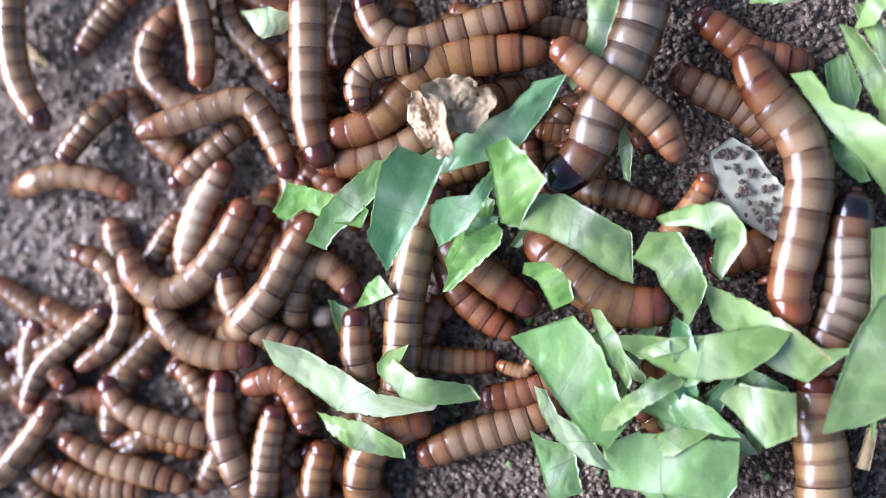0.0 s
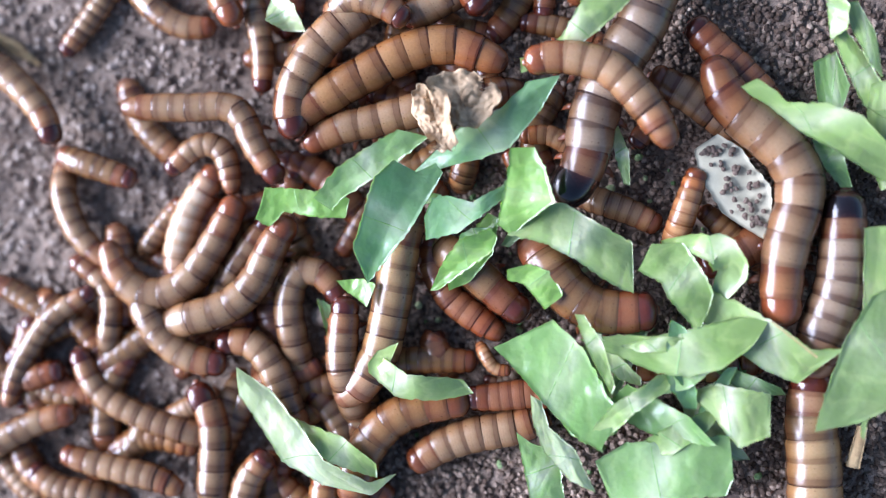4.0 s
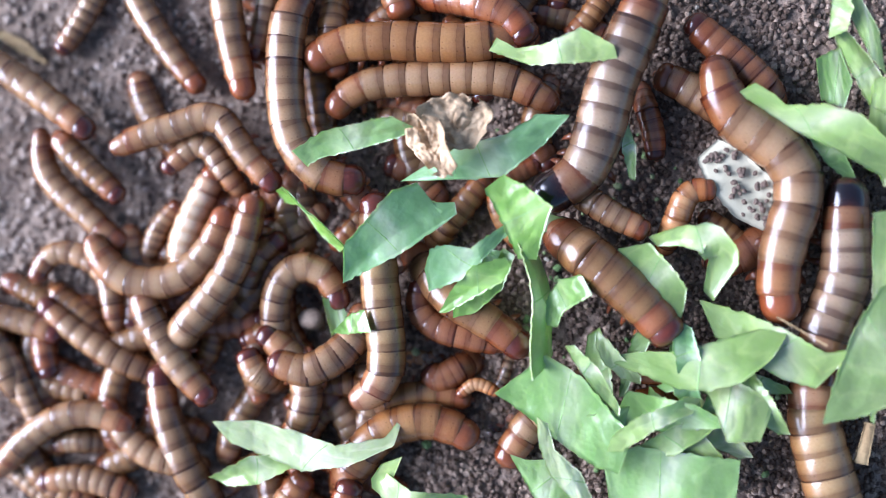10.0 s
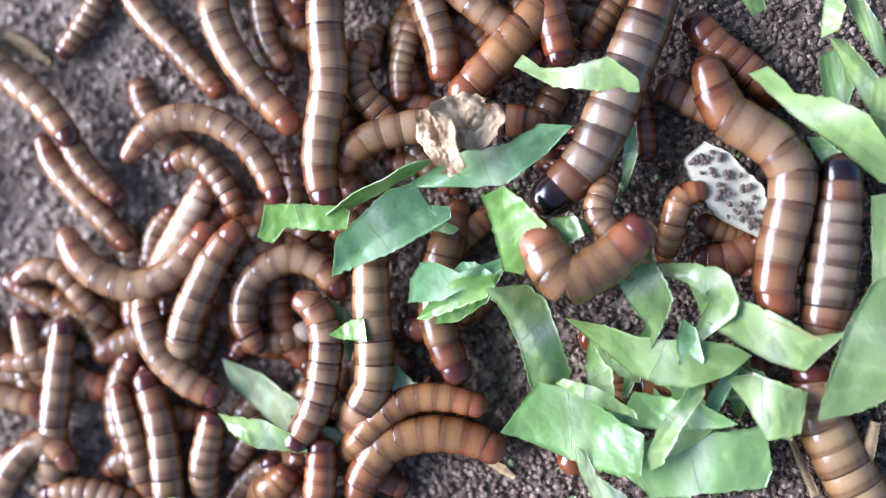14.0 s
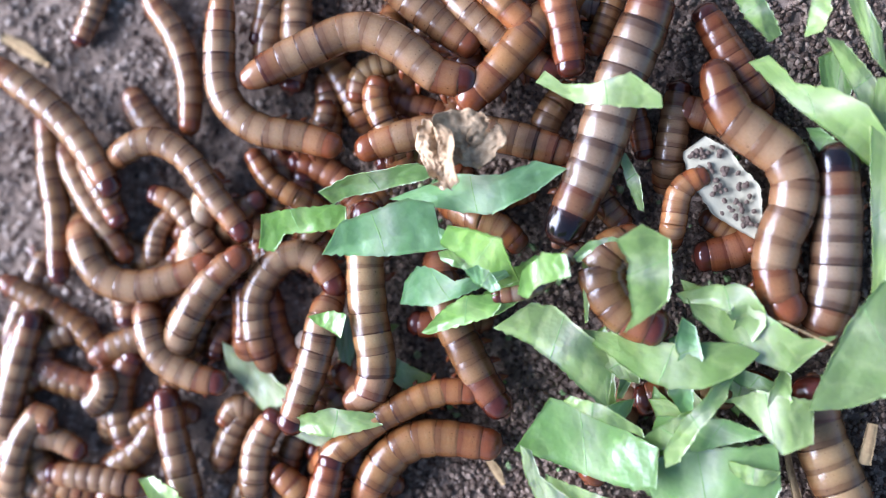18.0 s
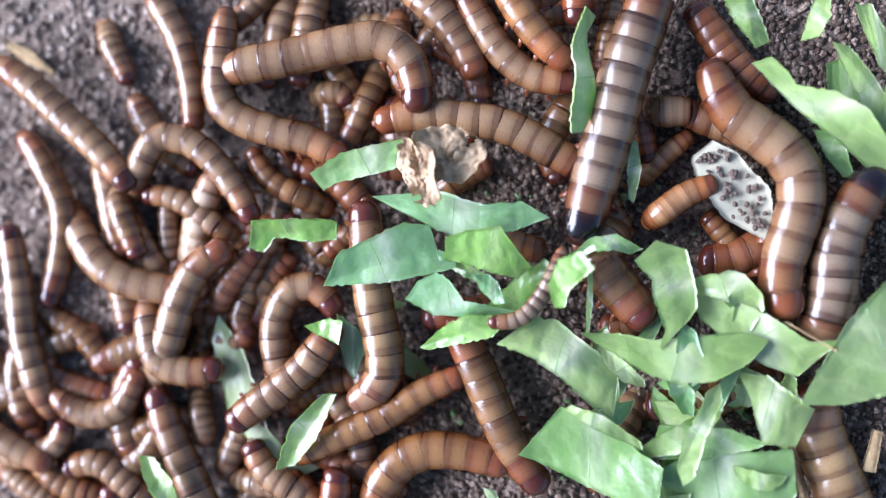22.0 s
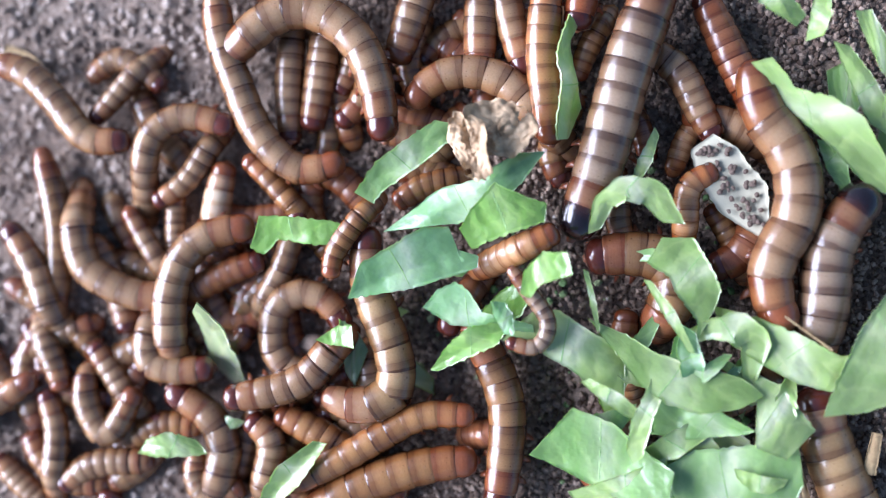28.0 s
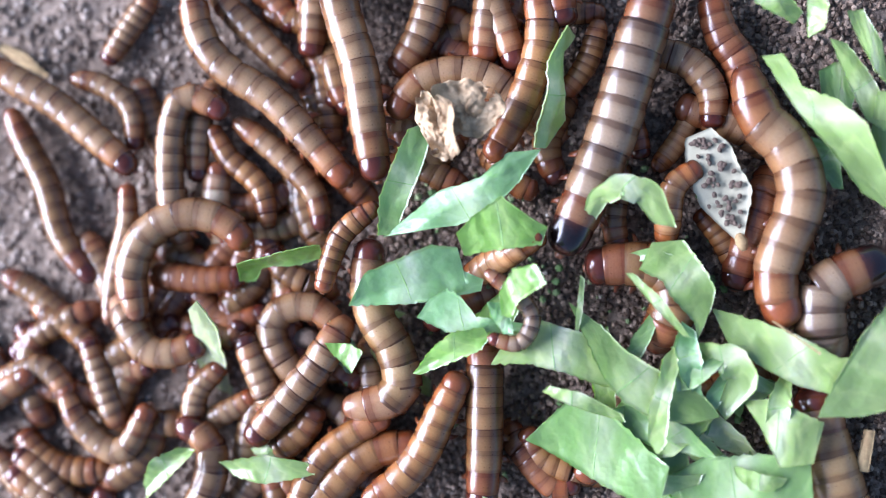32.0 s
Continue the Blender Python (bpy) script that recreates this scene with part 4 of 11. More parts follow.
def motions():
    crawl(LARVAE[0], (0, 5.9, 44.8, -9.1, 43.9, -4.6, 45.3, 1, 46.6, 9.3, 44.9, 14.9, 40.9, 19.8, 38.8, 24.4),
          (3, 5.9, 44.9, -8.8, 44.5, -5.3, 44.9, 0.3, 46.6, 5.9, 46.3, 10.7, 42.9, 14.9, 38.8, 18.5, 36.8, 23.4),
          (6, 5.9, 44.1, -8.9, 43.8, -4, 44.8, 0.9, 46.5, 6.4, 45.8, 10.6, 41.7, 14.1, 37.6, 17.7, 35.6, 23),
          (9, 5.9, 44.2, -8.4, 43.6, -3.9, 44.6, 1, 46.6, 6.5, 45.9, 10.7, 42.2, 13.9, 38.1, 17.1, 36.1, 23.1),
          (11, 5.9, 42.9, -8.9, 42.2, -5.1, 42.5, -0.2, 44.2, 5.3, 43.9, 10.2, 39.8, 13.7, 35.7, 17.3, 34.4, 22.9),
          (13, 5.9, 42.4, -8.3, 41.7, -4.8, 42.7, 0.1, 44.1, 6.3, 43.8, 10.9, 39.7, 14.4, 35.6, 17.2, 33.5, 23.2),
          (17, 5.9, 44.5, -8.8, 42.4, -4, 42.8, 0.9, 44.5, 5.1, 44.5, 10.7, 41.1, 13.8, 37.3, 17, 35.3, 22.7),
          (19, 5.9, 44.8, -7.9, 42.4, -3.4, 42.7, 1.5, 45.1, 7.1, 44.4, 11.2, 40.4, 14.4, 36.6, 17.6, 34.6, 23.3),
          (21, 5.9, 43.5, -6.7, 42.5, -2.1, 43.9, 2.7, 45.2, 7.6, 44.5, 12.1, 40.5, 16, 36.7, 18.8, 34.3, 24.1),
          (23, 5.9, 43.8, -6.9, 42.1, -2.7, 43.4, 2.2, 45.1, 7.7, 44.1, 11.9, 40, 15.4, 35.9, 18.6, 33.9, 23.9),
          (25, 5.9, 43.7, -6.7, 42, -3.3, 42.3, 0.9, 44.3, 5.8, 45, 10.6, 42.7, 14.8, 39.9, 19.8, 38.6, 25.7),
          (28, 5.9, 43.2, -7.8, 41.5, -3.6, 41.5, 0.6, 43.9, 4.1, 44.9, 8.9, 43.9, 13.8, 40.5, 18.7, 39.1, 24.3),
          (30, 5.9, 43.5, -7.7, 42.4, -2.5, 43.8, 2.3, 45.8, 7.2, 45.5, 11.4, 42.8, 15.6, 39.7, 19.1, 38.4, 24.7),
          (32, 5.9, 44.4, -7.2, 43.1, -4.5, 43.1, 0.4, 45.1, 4.6, 46.1, 9.4, 44.4, 14.3, 41, 17.8, 39.3, 23.5))
    crawl(LARVAE[1], (0, 4.8, 52, 5.9, 51.2, 0.3, 51.5, -4.6, 49.1, -10.9, 47.8, -14.4),
          (3, 4.8, 52.2, 6.2, 52, 1, 51.5, -4.6, 49.5, -10.2, 48.5, -14.4),
          (6, 4.8, 51.7, 5.4, 51.3, 0.2, 51.3, -5.4, 49, -11, 48.3, -13.8),
          (9, 4.8, 51.8, 6.6, 51.6, 1, 51.5, -4.6, 49.1, -10.2, 48.5, -13.7),
          (11, 4.8, 50.8, 8.1, 50.6, 2.6, 50.5, -3, 48.5, -9.3, 47.1, -14.2),
          (13, 4.8, 50.3, 9.1, 49.7, 2.9, 49, -2.7, 48, -8.3, 47, -12.5),
          (17, 4.8, 49.7, 14.2, 50.2, 7.9, 50, 0.9, 49.7, -5.4, 48.7, -10.2),
          (19, 4.8, 51, 9.9, 50, 4.3, 49.7, -1.3, 49.3, -6.1, 48, -8.9),
          (21, 4.8, 54.5, 9.7, 51.4, 6.2, 49.4, 1.3, 49.4, -3.5, 48.1, -7.7),
          (23, 4.8, 54, 10.5, 51.3, 6.3, 49, 0.8, 48.7, -4.1, 47.6, -8.3),
          (25, 4.8, 54.3, 10.6, 51.2, 6.5, 48.9, 1.6, 48.6, -3.3, 47.2, -7.5),
          (28, 4.8, 53.1, 8.6, 50.5, 5.5, 48.4, 1.3, 48.1, -3.6, 47.4, -7.8),
          (30, 4.8, 54.7, 2.7, 50, 1, 48, -1.1, 48.7, -5.3, 48.7, -8.8),
          (32, 4.8, 55.7, 0.1, 51, -1.7, 48.6, -3.1, 48.3, -5.9, 48.6, -9.4))
    crawl(LARVAE[2], (0, 3.4, 47.9, -15.2, 47.7, -20.8, 48.4, -26.5, 48.7, -33.5),
          (3, 3.4, 48.6, -15.2, 48.2, -20.9, 48.7, -26.5, 48.7, -33.5),
          (6, 3.4, 48.2, -14.6, 48.1, -21, 48.5, -26.6, 48.9, -33.6),
          (9, 3.4, 48.7, -14.5, 48.6, -20.8, 49.2, -26.5, 49.5, -33.5),
          (11, 3.4, 46.6, -14.3, 46.6, -20, 48.4, -25.6, 52.1, -31.8),
          (13, 3.4, 46.8, -14, 47.5, -19.7, 49.9, -25.2, 53.6, -31.5),
          (17, 3.4, 47.5, -15.3, 48.2, -22.3, 50.6, -28.6, 53, -34.1),
          (19, 3.4, 47.2, -16.1, 47.5, -21.7, 49.6, -27.3, 51.9, -32.9),
          (25, 3.4, 46.8, -15.3, 47.6, -20.9, 49.5, -26.5, 51.5, -32.1),
          (28, 3.4, 47, -15.6, 48.3, -21.3, 50, -26.1, 52.4, -31.7),
          (32, 3.4, 47.9, -15.8, 48.9, -21.4, 50.2, -26.3, 51.9, -31.9))
    crawl(LARVAE[3], (0, 6.8, 15.2, 8.8, 19, 11.6, 20.8, 16.6, 23.6, 22.9, 25.7, 27.7, 27.1, 34),
          (3, 6.8, 17.6, 7, 20.1, 10.9, 21.1, 16.6, 23.9, 22.9, 27.1, 27.7, 29.1, 33.3),
          (6, 6.8, 18.2, 8, 21, 11.5, 21.7, 17.1, 24.1, 23.4, 26.9, 28.3, 29, 33.9),
          (9, 6.8, 15.8, 7, 20.1, 9.5, 21.8, 14.4, 23.2, 20.8, 25.7, 27, 28.8, 34),
          (11, 6.8, 13.7, 6.5, 18, 9.7, 20.4, 13.9, 22.5, 20.2, 25, 25.8, 27.8, 32.8),
          (13, 6.8, 13.6, 6.8, 18.2, 10.7, 21, 15.6, 23.8, 22.6, 26.6, 28.9, 28.3, 33.8),
          (17, 6.8, 15.7, 2.4, 18.2, 6.6, 21.4, 12.9, 23.8, 20.7, 26.6, 27.6, 28.3, 33.9),
          (19, 6.8, 16.8, 2.9, 19.2, 9.3, 21.3, 16.4, 24.1, 24.1, 26.9, 30.3, 28.3, 34.5),
          (21, 6.8, 18, 3.8, 19.4, 8.4, 21.5, 16.2, 23.6, 23.2, 26.3, 30.2, 28.1, 35),
          (23, 6.8, 17.9, 2.9, 19.3, 8.6, 21.7, 16.3, 23.5, 24, 25.9, 31, 27.3, 35.9),
          (25, 6.8, 17.4, 3, 19.2, 9.4, 21.6, 17.1, 23.4, 24.2, 25.5, 31.2, 26.8, 36),
          (28, 6.8, 17.6, 4.8, 20.1, 11.2, 22.2, 18.2, 23.9, 24.5, 26.7, 32.2, 28.1, 36.4),
          (30, 6.8, 17.2, 3.4, 19.6, 8.7, 22.8, 17.2, 24.2, 24.2, 26.3, 30.5, 27.6, 36.1),
          (32, 6.8, 17.1, 2.5, 20.3, 9.6, 23.1, 16.6, 25.2, 23.6, 27.6, 31.3, 29, 35.5))
    crawl(LARVAE[4], (0, 3.3, 33.2, 29.9, 37, 27, 40.5, 24.4, 44.6, 23.6),
          (3, 3.3, 33.8, 28.9, 36.3, 26, 39.8, 22.3, 42.5, 19.4),
          (9, 3.3, 32.8, 28.9, 35.6, 26.3, 39.1, 23.1, 41.8, 20.2),
          (13, 3.3, 32, 29.4, 34.4, 26.5, 37.5, 23.6, 40.3, 21.4),
          (17, 3.3, 33.4, 30.2, 35.5, 26.6, 37.9, 23.7, 40.7, 20.8),
          (19, 3.3, 33.4, 31.5, 35.8, 27.9, 37.5, 24.3, 38.9, 21.4),
          (23, 3.3, 31.6, 32.2, 34.4, 28.6, 37.9, 24.2, 42.1, 21.3),
          (25, 3.3, 32.2, 32.3, 35, 28.7, 37.8, 25.8, 39.9, 22.9),
          (28, 3.3, 33.2, 34.1, 35.3, 29.8, 37.3, 25.5, 38.7, 22.6),
          (32, 3.3, 35.1, 34.6, 36.5, 28.9, 38.9, 25.3, 39.6, 21.7))
    crawl(LARVAE[5], (0, 2.1, 30.1, 22.7, 34.3, 20.4, 39.2, 17.8, 43.4, 13.1),
          (3, 2.1, 28.6, 22.4, 32.9, 20.1, 36.4, 17.6, 39.9, 14.6),
          (9, 2.1, 28.6, 22.4, 32.5, 20.5, 36.4, 17.9, 39.9, 15.3),
          (13, 2.1, 27.8, 21.8, 31.3, 19.9, 34.9, 18, 38.4, 15.5),
          (17, 2.1, 31, 18.6, 33.8, 17.5, 36.6, 16.7, 39.4, 15.3),
          (32, 2.1, 31.3, 20.2, 34.1, 19.1, 36.9, 18.3, 39.7, 16.8))
    crawl(LARVAE[6], (0, 2.3, 28.3, 5, 24.3, 6.8, 21.1, 7.6),
          (3, 2.3, 29.7, 3.5, 26.1, 5.2, 22.5, 6.5),
          (6, 2.3, 29.5, 2.7, 25.6, 4.9, 22.3, 6),
          (9, 2.3, 28.2, 3.6, 24.7, 4.6, 21.8, 5.8),
          (11, 10, 26, 0.1, 22.6, 2.9, 20.5, 5),
          (13, 10, 25.5, -0.3, 21.7, 1.8, 20.3, 3.9, 21, 5.6),
          (17, 2.3, 24.5, 3.1, 22.4, 4.9, 21, 6.8),
          (32, 2.3, 23.8, 1.8, 23.1, 5.4, 23.4, 8.3))
    crawl(LARVAE[7], (0, 5.4, 34.4, 9.5, 33.4, 7, 31.6, 4.5),
          (3, 5.4, 34.6, 10.5, 33.7, 7.4, 32.7, 4.2),
          (6, 5.4, 33.9, 8.6, 32.5, 6.5, 31.5, 4.1),
          (9, 5.4, 35.8, 8, 32.7, 7, 31.3, 4.2),
          (11, 5.4, 34.9, 6.8, 31.6, 6.8, 30.1, 3.3),
          (13, 5.4, 34, 6.8, 30.8, 6.4, 29.6, 2.9),
          (17, 5.4, 34.1, 9.4, 31.2, 7.6, 30.1, 3),
          (19, 5.4, 34.5, 9.8, 30.8, 7.9, 30, 3.6),
          (21, 5.4, 34.9, 10.1, 31.1, 8.4, 29.9, 4.2),
          (23, 5.4, 34.8, 9.2, 30.5, 7.8, 25.9, 7.9),
          (25, 5.4, 35.4, 9.7, 32, 7.6, 30.9, 4.4),
          (28, 5.4, 34.9, 11.8, 31.6, 9.7, 31.1, 5.2),
          (30, 5.4, 34.4, 12.2, 31, 10.1, 30.3, 5.2),
          (32, 5.4, 33.8, 12, 30.6, 9.6, 29.9, 5.3))
    crawl(LARVAE[8], (0, 1.9, 35, 5.3, 37.8, 2.5, 39.9, 0.3),
          (6, 1.9, 34.8, 5.2, 38, 2.7, 40.5, 0.2),
          (9, 1.9, 34.6, 5, 38.2, 2.5, 41, -0.1),
          (11, 1.9, 33.3, 3.7, 36.4, 1.6, 38.5, -0.6),
          (13, 1.9, 32.9, 3.7, 35.9, 2.2, 38.7, 1.5),
          (17, 1.9, 33.7, 4.2, 37, 2.4, 39.8, 0.6),
          (21, 1.9, 33.6, 6, 36.8, 3.1, 39, -1.2),
          (23, 1.9, 33.7, 5.4, 36, 2.2, 38.4, -2.1),
          (25, 1.9, 33.7, 6.3, 36.2, 3.1, 38, -0.9),
          (28, 1.9, 34.3, 7.4, 36.8, 3.4, 38.3, -0.5),
          (30, 1.9, 34.5, 6.7, 37.7, 3.1, 38.9, 1.6),
          (32, 1.9, 33.8, 6.5, 36.6, 3.2, 38.4, -0.4))
    crawl(LARVAE[9], (0, 2.2, 34.6, -1.9, 37.8, -0.8, 42, 1),
          (9, 2.2, 35, -1.9, 38.5, -1.1, 42, 1),
          (13, 2.2, 32.4, -1.4, 36.2, -1.7, 39.7, 0.1),
          (19, 2.2, 33.1, -0.6, 36.9, 0.1, 40.4, 1.5),
          (25, 2.2, 33.4, 0.9, 36.5, -0.5, 39.3, 0.9),
          (28, 2.2, 34.3, -0.5, 37.4, 0.5, 39.5, 3.4),
          (30, 2.2, 35.6, -1.6, 38, 0.9, 40.8, 6.7),
          (32, 2.2, 38.3, -3.2, 39.4, 1.1, 41.8, 7.5))
    crawl(LARVAE[10], (0, 6.3, 29.5, -6.7, 25, -7.1, 21.1, -5.7, 17.6, -2.9, 15.1, -0.4),
          (3, 6.3, 29.2, -7.8, 25, -7.8, 21.1, -6.8, 17.9, -4.3, 15.8, -1.8),
          (6, 6.3, 28.6, -6.2, 24.5, -7.6, 21, -8, 17.4, -5.2, 15.6, -2),
          (7.5, 6.3, 33.4, -9.2, 29.2, -8.2, 25.1, -6.1, 22.3, -4),
          (9, 4.2, 39.1, -4.1, 34.8, -4.5, 30.6, -5.5, 26.4, -6.3, 22.9, -6.9),
          (10, 7.5, 30.3, -11.1, 26.7, -7, 22.9, -3.5, 19.4, -0.7),
          (11, 9.5, 22.1, -15.1, 23.2, -10.6, 22.9, -6.5, 20.8, -3, 18.2, -0.6),
          (12, 11, 23.5, -9, 19.4, -8.3, 16.3, -5.6, 15.3, -2.2, 18, -0.1, 22.5, -1.1),
          (13, 11.5, 26.1, -5, 21.4, -5.5, 17, -4.6, 14.7, -2.1, 17, -0.1, 21, -0.5),
          (14, 11.5, 26.4, 3.1, 22, -1.3, 16.6, -4.1, 14.5, -1.3),
          (14.5, 11.5, 27.7, -7.8, 23, -7.1, 17.9, -6.5, 15.5, -4.1, 17.2, -2.3),
          (17, 7.5, 29.3, -10.6, 24.5, -8.9, 22.4, -6.1, 21, -2.6, 21.4, 0.2),
          (19, 7.5, 28.6, -9.3, 24.1, -6.9, 21.6, -4, 21, -1.2, 23.6, -0.2, 27, -1.4),
          (21, 6.3, 27.1, -7.8, 24.3, -5.4, 22.2, -2.5, 20.4, -0.4),
          (23, 5.5, 26.3, -7.7, 23.5, -4.2, 20.9, -1.5, 20.4, 0.6, 23.1, 2.1, 26.6, 1.5),
          (24, 4.6, 19.2, -1.7, 22.4, -1.2, 25.9, -1.2, 29.1, -2, 30.5, -4.8, 29.4, -7.7),
          (25, 4.6, 18.8, -1, 22, -0.5, 25.5, -0.5, 28.7, -1.4, 30.1, -4.2, 29, -7.1),
          (28, 4.6, 19, 0.8, 22.2, 1.3, 25.7, 1.3, 28.9, 0.4, 30.3, -2.4, 29.2, -5.3),
          (30, 4.6, 19.1, -0.7, 22.3, -0.2, 25.8, -0.2, 29, -1.1, 30.4, -3.9, 29.3, -6.7),
          (32, 4.6, 19.9, -0.7, 23.1, -0.2, 26.7, -0.2, 29.8, -1, 31.2, -3.9, 30.2, -6.7))
    crawl(LARVAE[11], (0, 4.5, 12.9, -7.3, 9.6, -5.5, 6.7, -3.3, 4.5, -1.5, 2, 0.3),
          (3, 4.5, 12.8, -8, 9.9, -5.9, 7, -3.3, 4.4, -1.5),
          (6, 4.5, 12.3, -9.2, 9, -6.7, 5.8, -3.5, 2.8, -1.3),
          (9, 4.5, 13.2, -11.3, 9.2, -8.8, 5.6, -7.3, 2.6, -6.3),
          (11, 4.5, 10.7, -15.1, 7.5, -11.8, 3.8, -8.6, 1.6, -6.1, 0.5, -3.1),
          (13, 4.5, 2.5, -17.1, 0.7, -13.1, -0.4, -8.7, -0, -4.3, 1.1, 0.1),
          (17, 4.5, 7.3, -17.9, 4, -14.3, 1.8, -10, 0.3, -5.6, -0, -2),
          (19, 4.5, 10.9, -24.5, 7.3, -18.8, 5.1, -14.4, 3.3, -10.8, 1.8, -6.5),
          (21, 4.5, 14.3, -28.2, 9.3, -23.3, 6.3, -16.8, 3.8, -11, 2, -7.4),
          (23, 4.5, 11, -30.3, 9.2, -24.6, 6.2, -17.4, 3.7, -11.6, 1.9, -8),
          (25, 4.5, 9.1, -31.7, 8.5, -23.7, 6.9, -17.3, 4.3, -11.5, 2.1, -7.9),
          (28, 4.5, 7.5, -31.4, 8.6, -23.4, 8.6, -17.6, 6.4, -11.8, 3.8, -8.2),
          (30, 4.5, 6.4, -31.8, 6.4, -23.8, 6.3, -17.2, 6.2, -11.4, 5.1, -8.5),
          (32, 4.5, 6.3, -31.6, 6.7, -23.6, 6.7, -17.1, 6.7, -11.3, 5.8, -8.4))
    crawl(LARVAE[12], (0, 5.2, -0.1, 8.3, -2.4, 1, -4, -6.3, -4.4, -12.1, -4.9, -17.2, -6.8, -20.2),
          (3, 5.2, -1.3, 6.9, -3, 1, -4.3, -5.5, -5.4, -11.4, -7.3, -16.9, -9.5, -19.2),
          (6, 5.2, -3, 3.8, -4.1, -2, -5, -8.6, -6.3, -13.7, -7.8, -18.2, -10, -18.9),
          (9, 5.2, -6.9, 7.3, -6.5, -0.4, -6.1, -7.7, -5.8, -13.6, -6.9, -18, -9.9, -19.9),
          (11, 5.2, -8.7, 5.6, -8.3, -1, -7.8, -7.5, -7, -13.4, -7.5, -17.8, -10.9, -20.1),
          (13, 5.2, -8.4, 3, -8.7, -2.9, -8.7, -8.7, -8.3, -13.8, -8.4, -18.2, -9.9, -20.5),
          (17, 5.2, -8.5, 6.1, -8.8, -2, -8.5, -8.6, -7.6, -14.4, -8.1, -18.1, -10.7, -20),
          (19, 5.2, -9.6, 6, -9.6, -1.4, -9, -8, -7.8, -13.1, -8.4, -17.5, -11.4, -19.4),
          (21, 5.2, -10.2, 7.2, -9.6, 0.6, -8.5, -6, -7.5, -11.8, -7.9, -16.2, -11.3, -18.5),
          (23, 5.2, -9.5, 6.6, -9.3, 0, -8.6, -6.6, -7.1, -11.7, -7.3, -16.1, -11, -18.3),
          (25, 5.2, -8.9, 5.3, -9.5, -0.6, -8.6, -5.7, -6.9, -10.8, -6.6, -15.9, -10, -18.5),
          (28, 5.2, -9.4, 4.5, -9.4, -1.7, -8, -6.1, -6, -11.2, -5.7, -16.3, -10.1, -18.6, -14.6, -17.2),
          (30, 5.2, -8.8, 2.8, -9, -2.7, -7.7, -7.1, -5.1, -11.5, -4.3, -16.6, -8.8, -19.2, -13.3, -18.2),
          (32, 5.2, -8.1, 2.5, -8.5, -2.6, -7.6, -7, -4.8, -11.4, -3.9, -16.5, -7, -18.3, -10.8, -18.8))
    crawl(LARVAE[13], (0, 5.3, -10.4, -7.8, -10.5, -10.7, -10.4, -13.6, -9.8, -16.2),
          (3, 5.3, -10.8, -5.9, -11.2, -10, -11, -13.7, -10.6, -15.9),
          (6, 5.3, -10.2, -7.2, -10.4, -10.8, -11.1, -14.5, -11, -16.4),
          (9, 5.3, -14, -8.5, -13.7, -11.8, -12.7, -15.1, -10.2, -14.4),
          (10.5, 5.3, -24.7, -17.9, -19.4, -16.7, -14.9, -14.1, -12.6, -9.7, -14.1, -6.7),
          (11, 5.3, -26.1, -18.8, -20.3, -17.6, -15.8, -15.3, -12.8, -11.3, -13.9, -7.6),
          (13, 5.3, -23.9, -22.9, -19, -19.1, -14.8, -14.7, -14.4, -9.9, -17.1, -6.9, -21.2, -7.9),
          (14, 5.3, -19.4, -26.5, -16, -20.6, -14.8, -14.7, -14.8, -10.2, -17.5, -6.6, -22.1, -8.1),
          (17, 5.3, -18.2, -25.6, -16.7, -20.4, -15.6, -14.5, -15.6, -10.1),
          (19, 5.3, -22.4, -21.4, -19, -16.9, -16.3, -12.4, -14.4, -8.7),
          (21, 5.3, -26.4, -22.4, -22.2, -17.9, -17.7, -13.4, -15, -9.7),
          (23, 5.3, -28.5, -20.9, -23.9, -18.6, -18.5, -15.5, -15.5, -11.8, -14, -9.6),
          (25, 5.3, -27.8, -19.2, -22.4, -17.6, -17.5, -15.4, -14.1, -10.9),
          (28, 5.3, -28.3, -17.8, -23, -16.9, -17.6, -15, -14.2, -11.3),
          (30, 5.3, -25.8, -21.4, -21.6, -17.6, -16.3, -14.6, -13.3, -10.1),
          (32, 5.3, -24, -23.5, -19.8, -18.9, -15.3, -13.7, -13, -10))
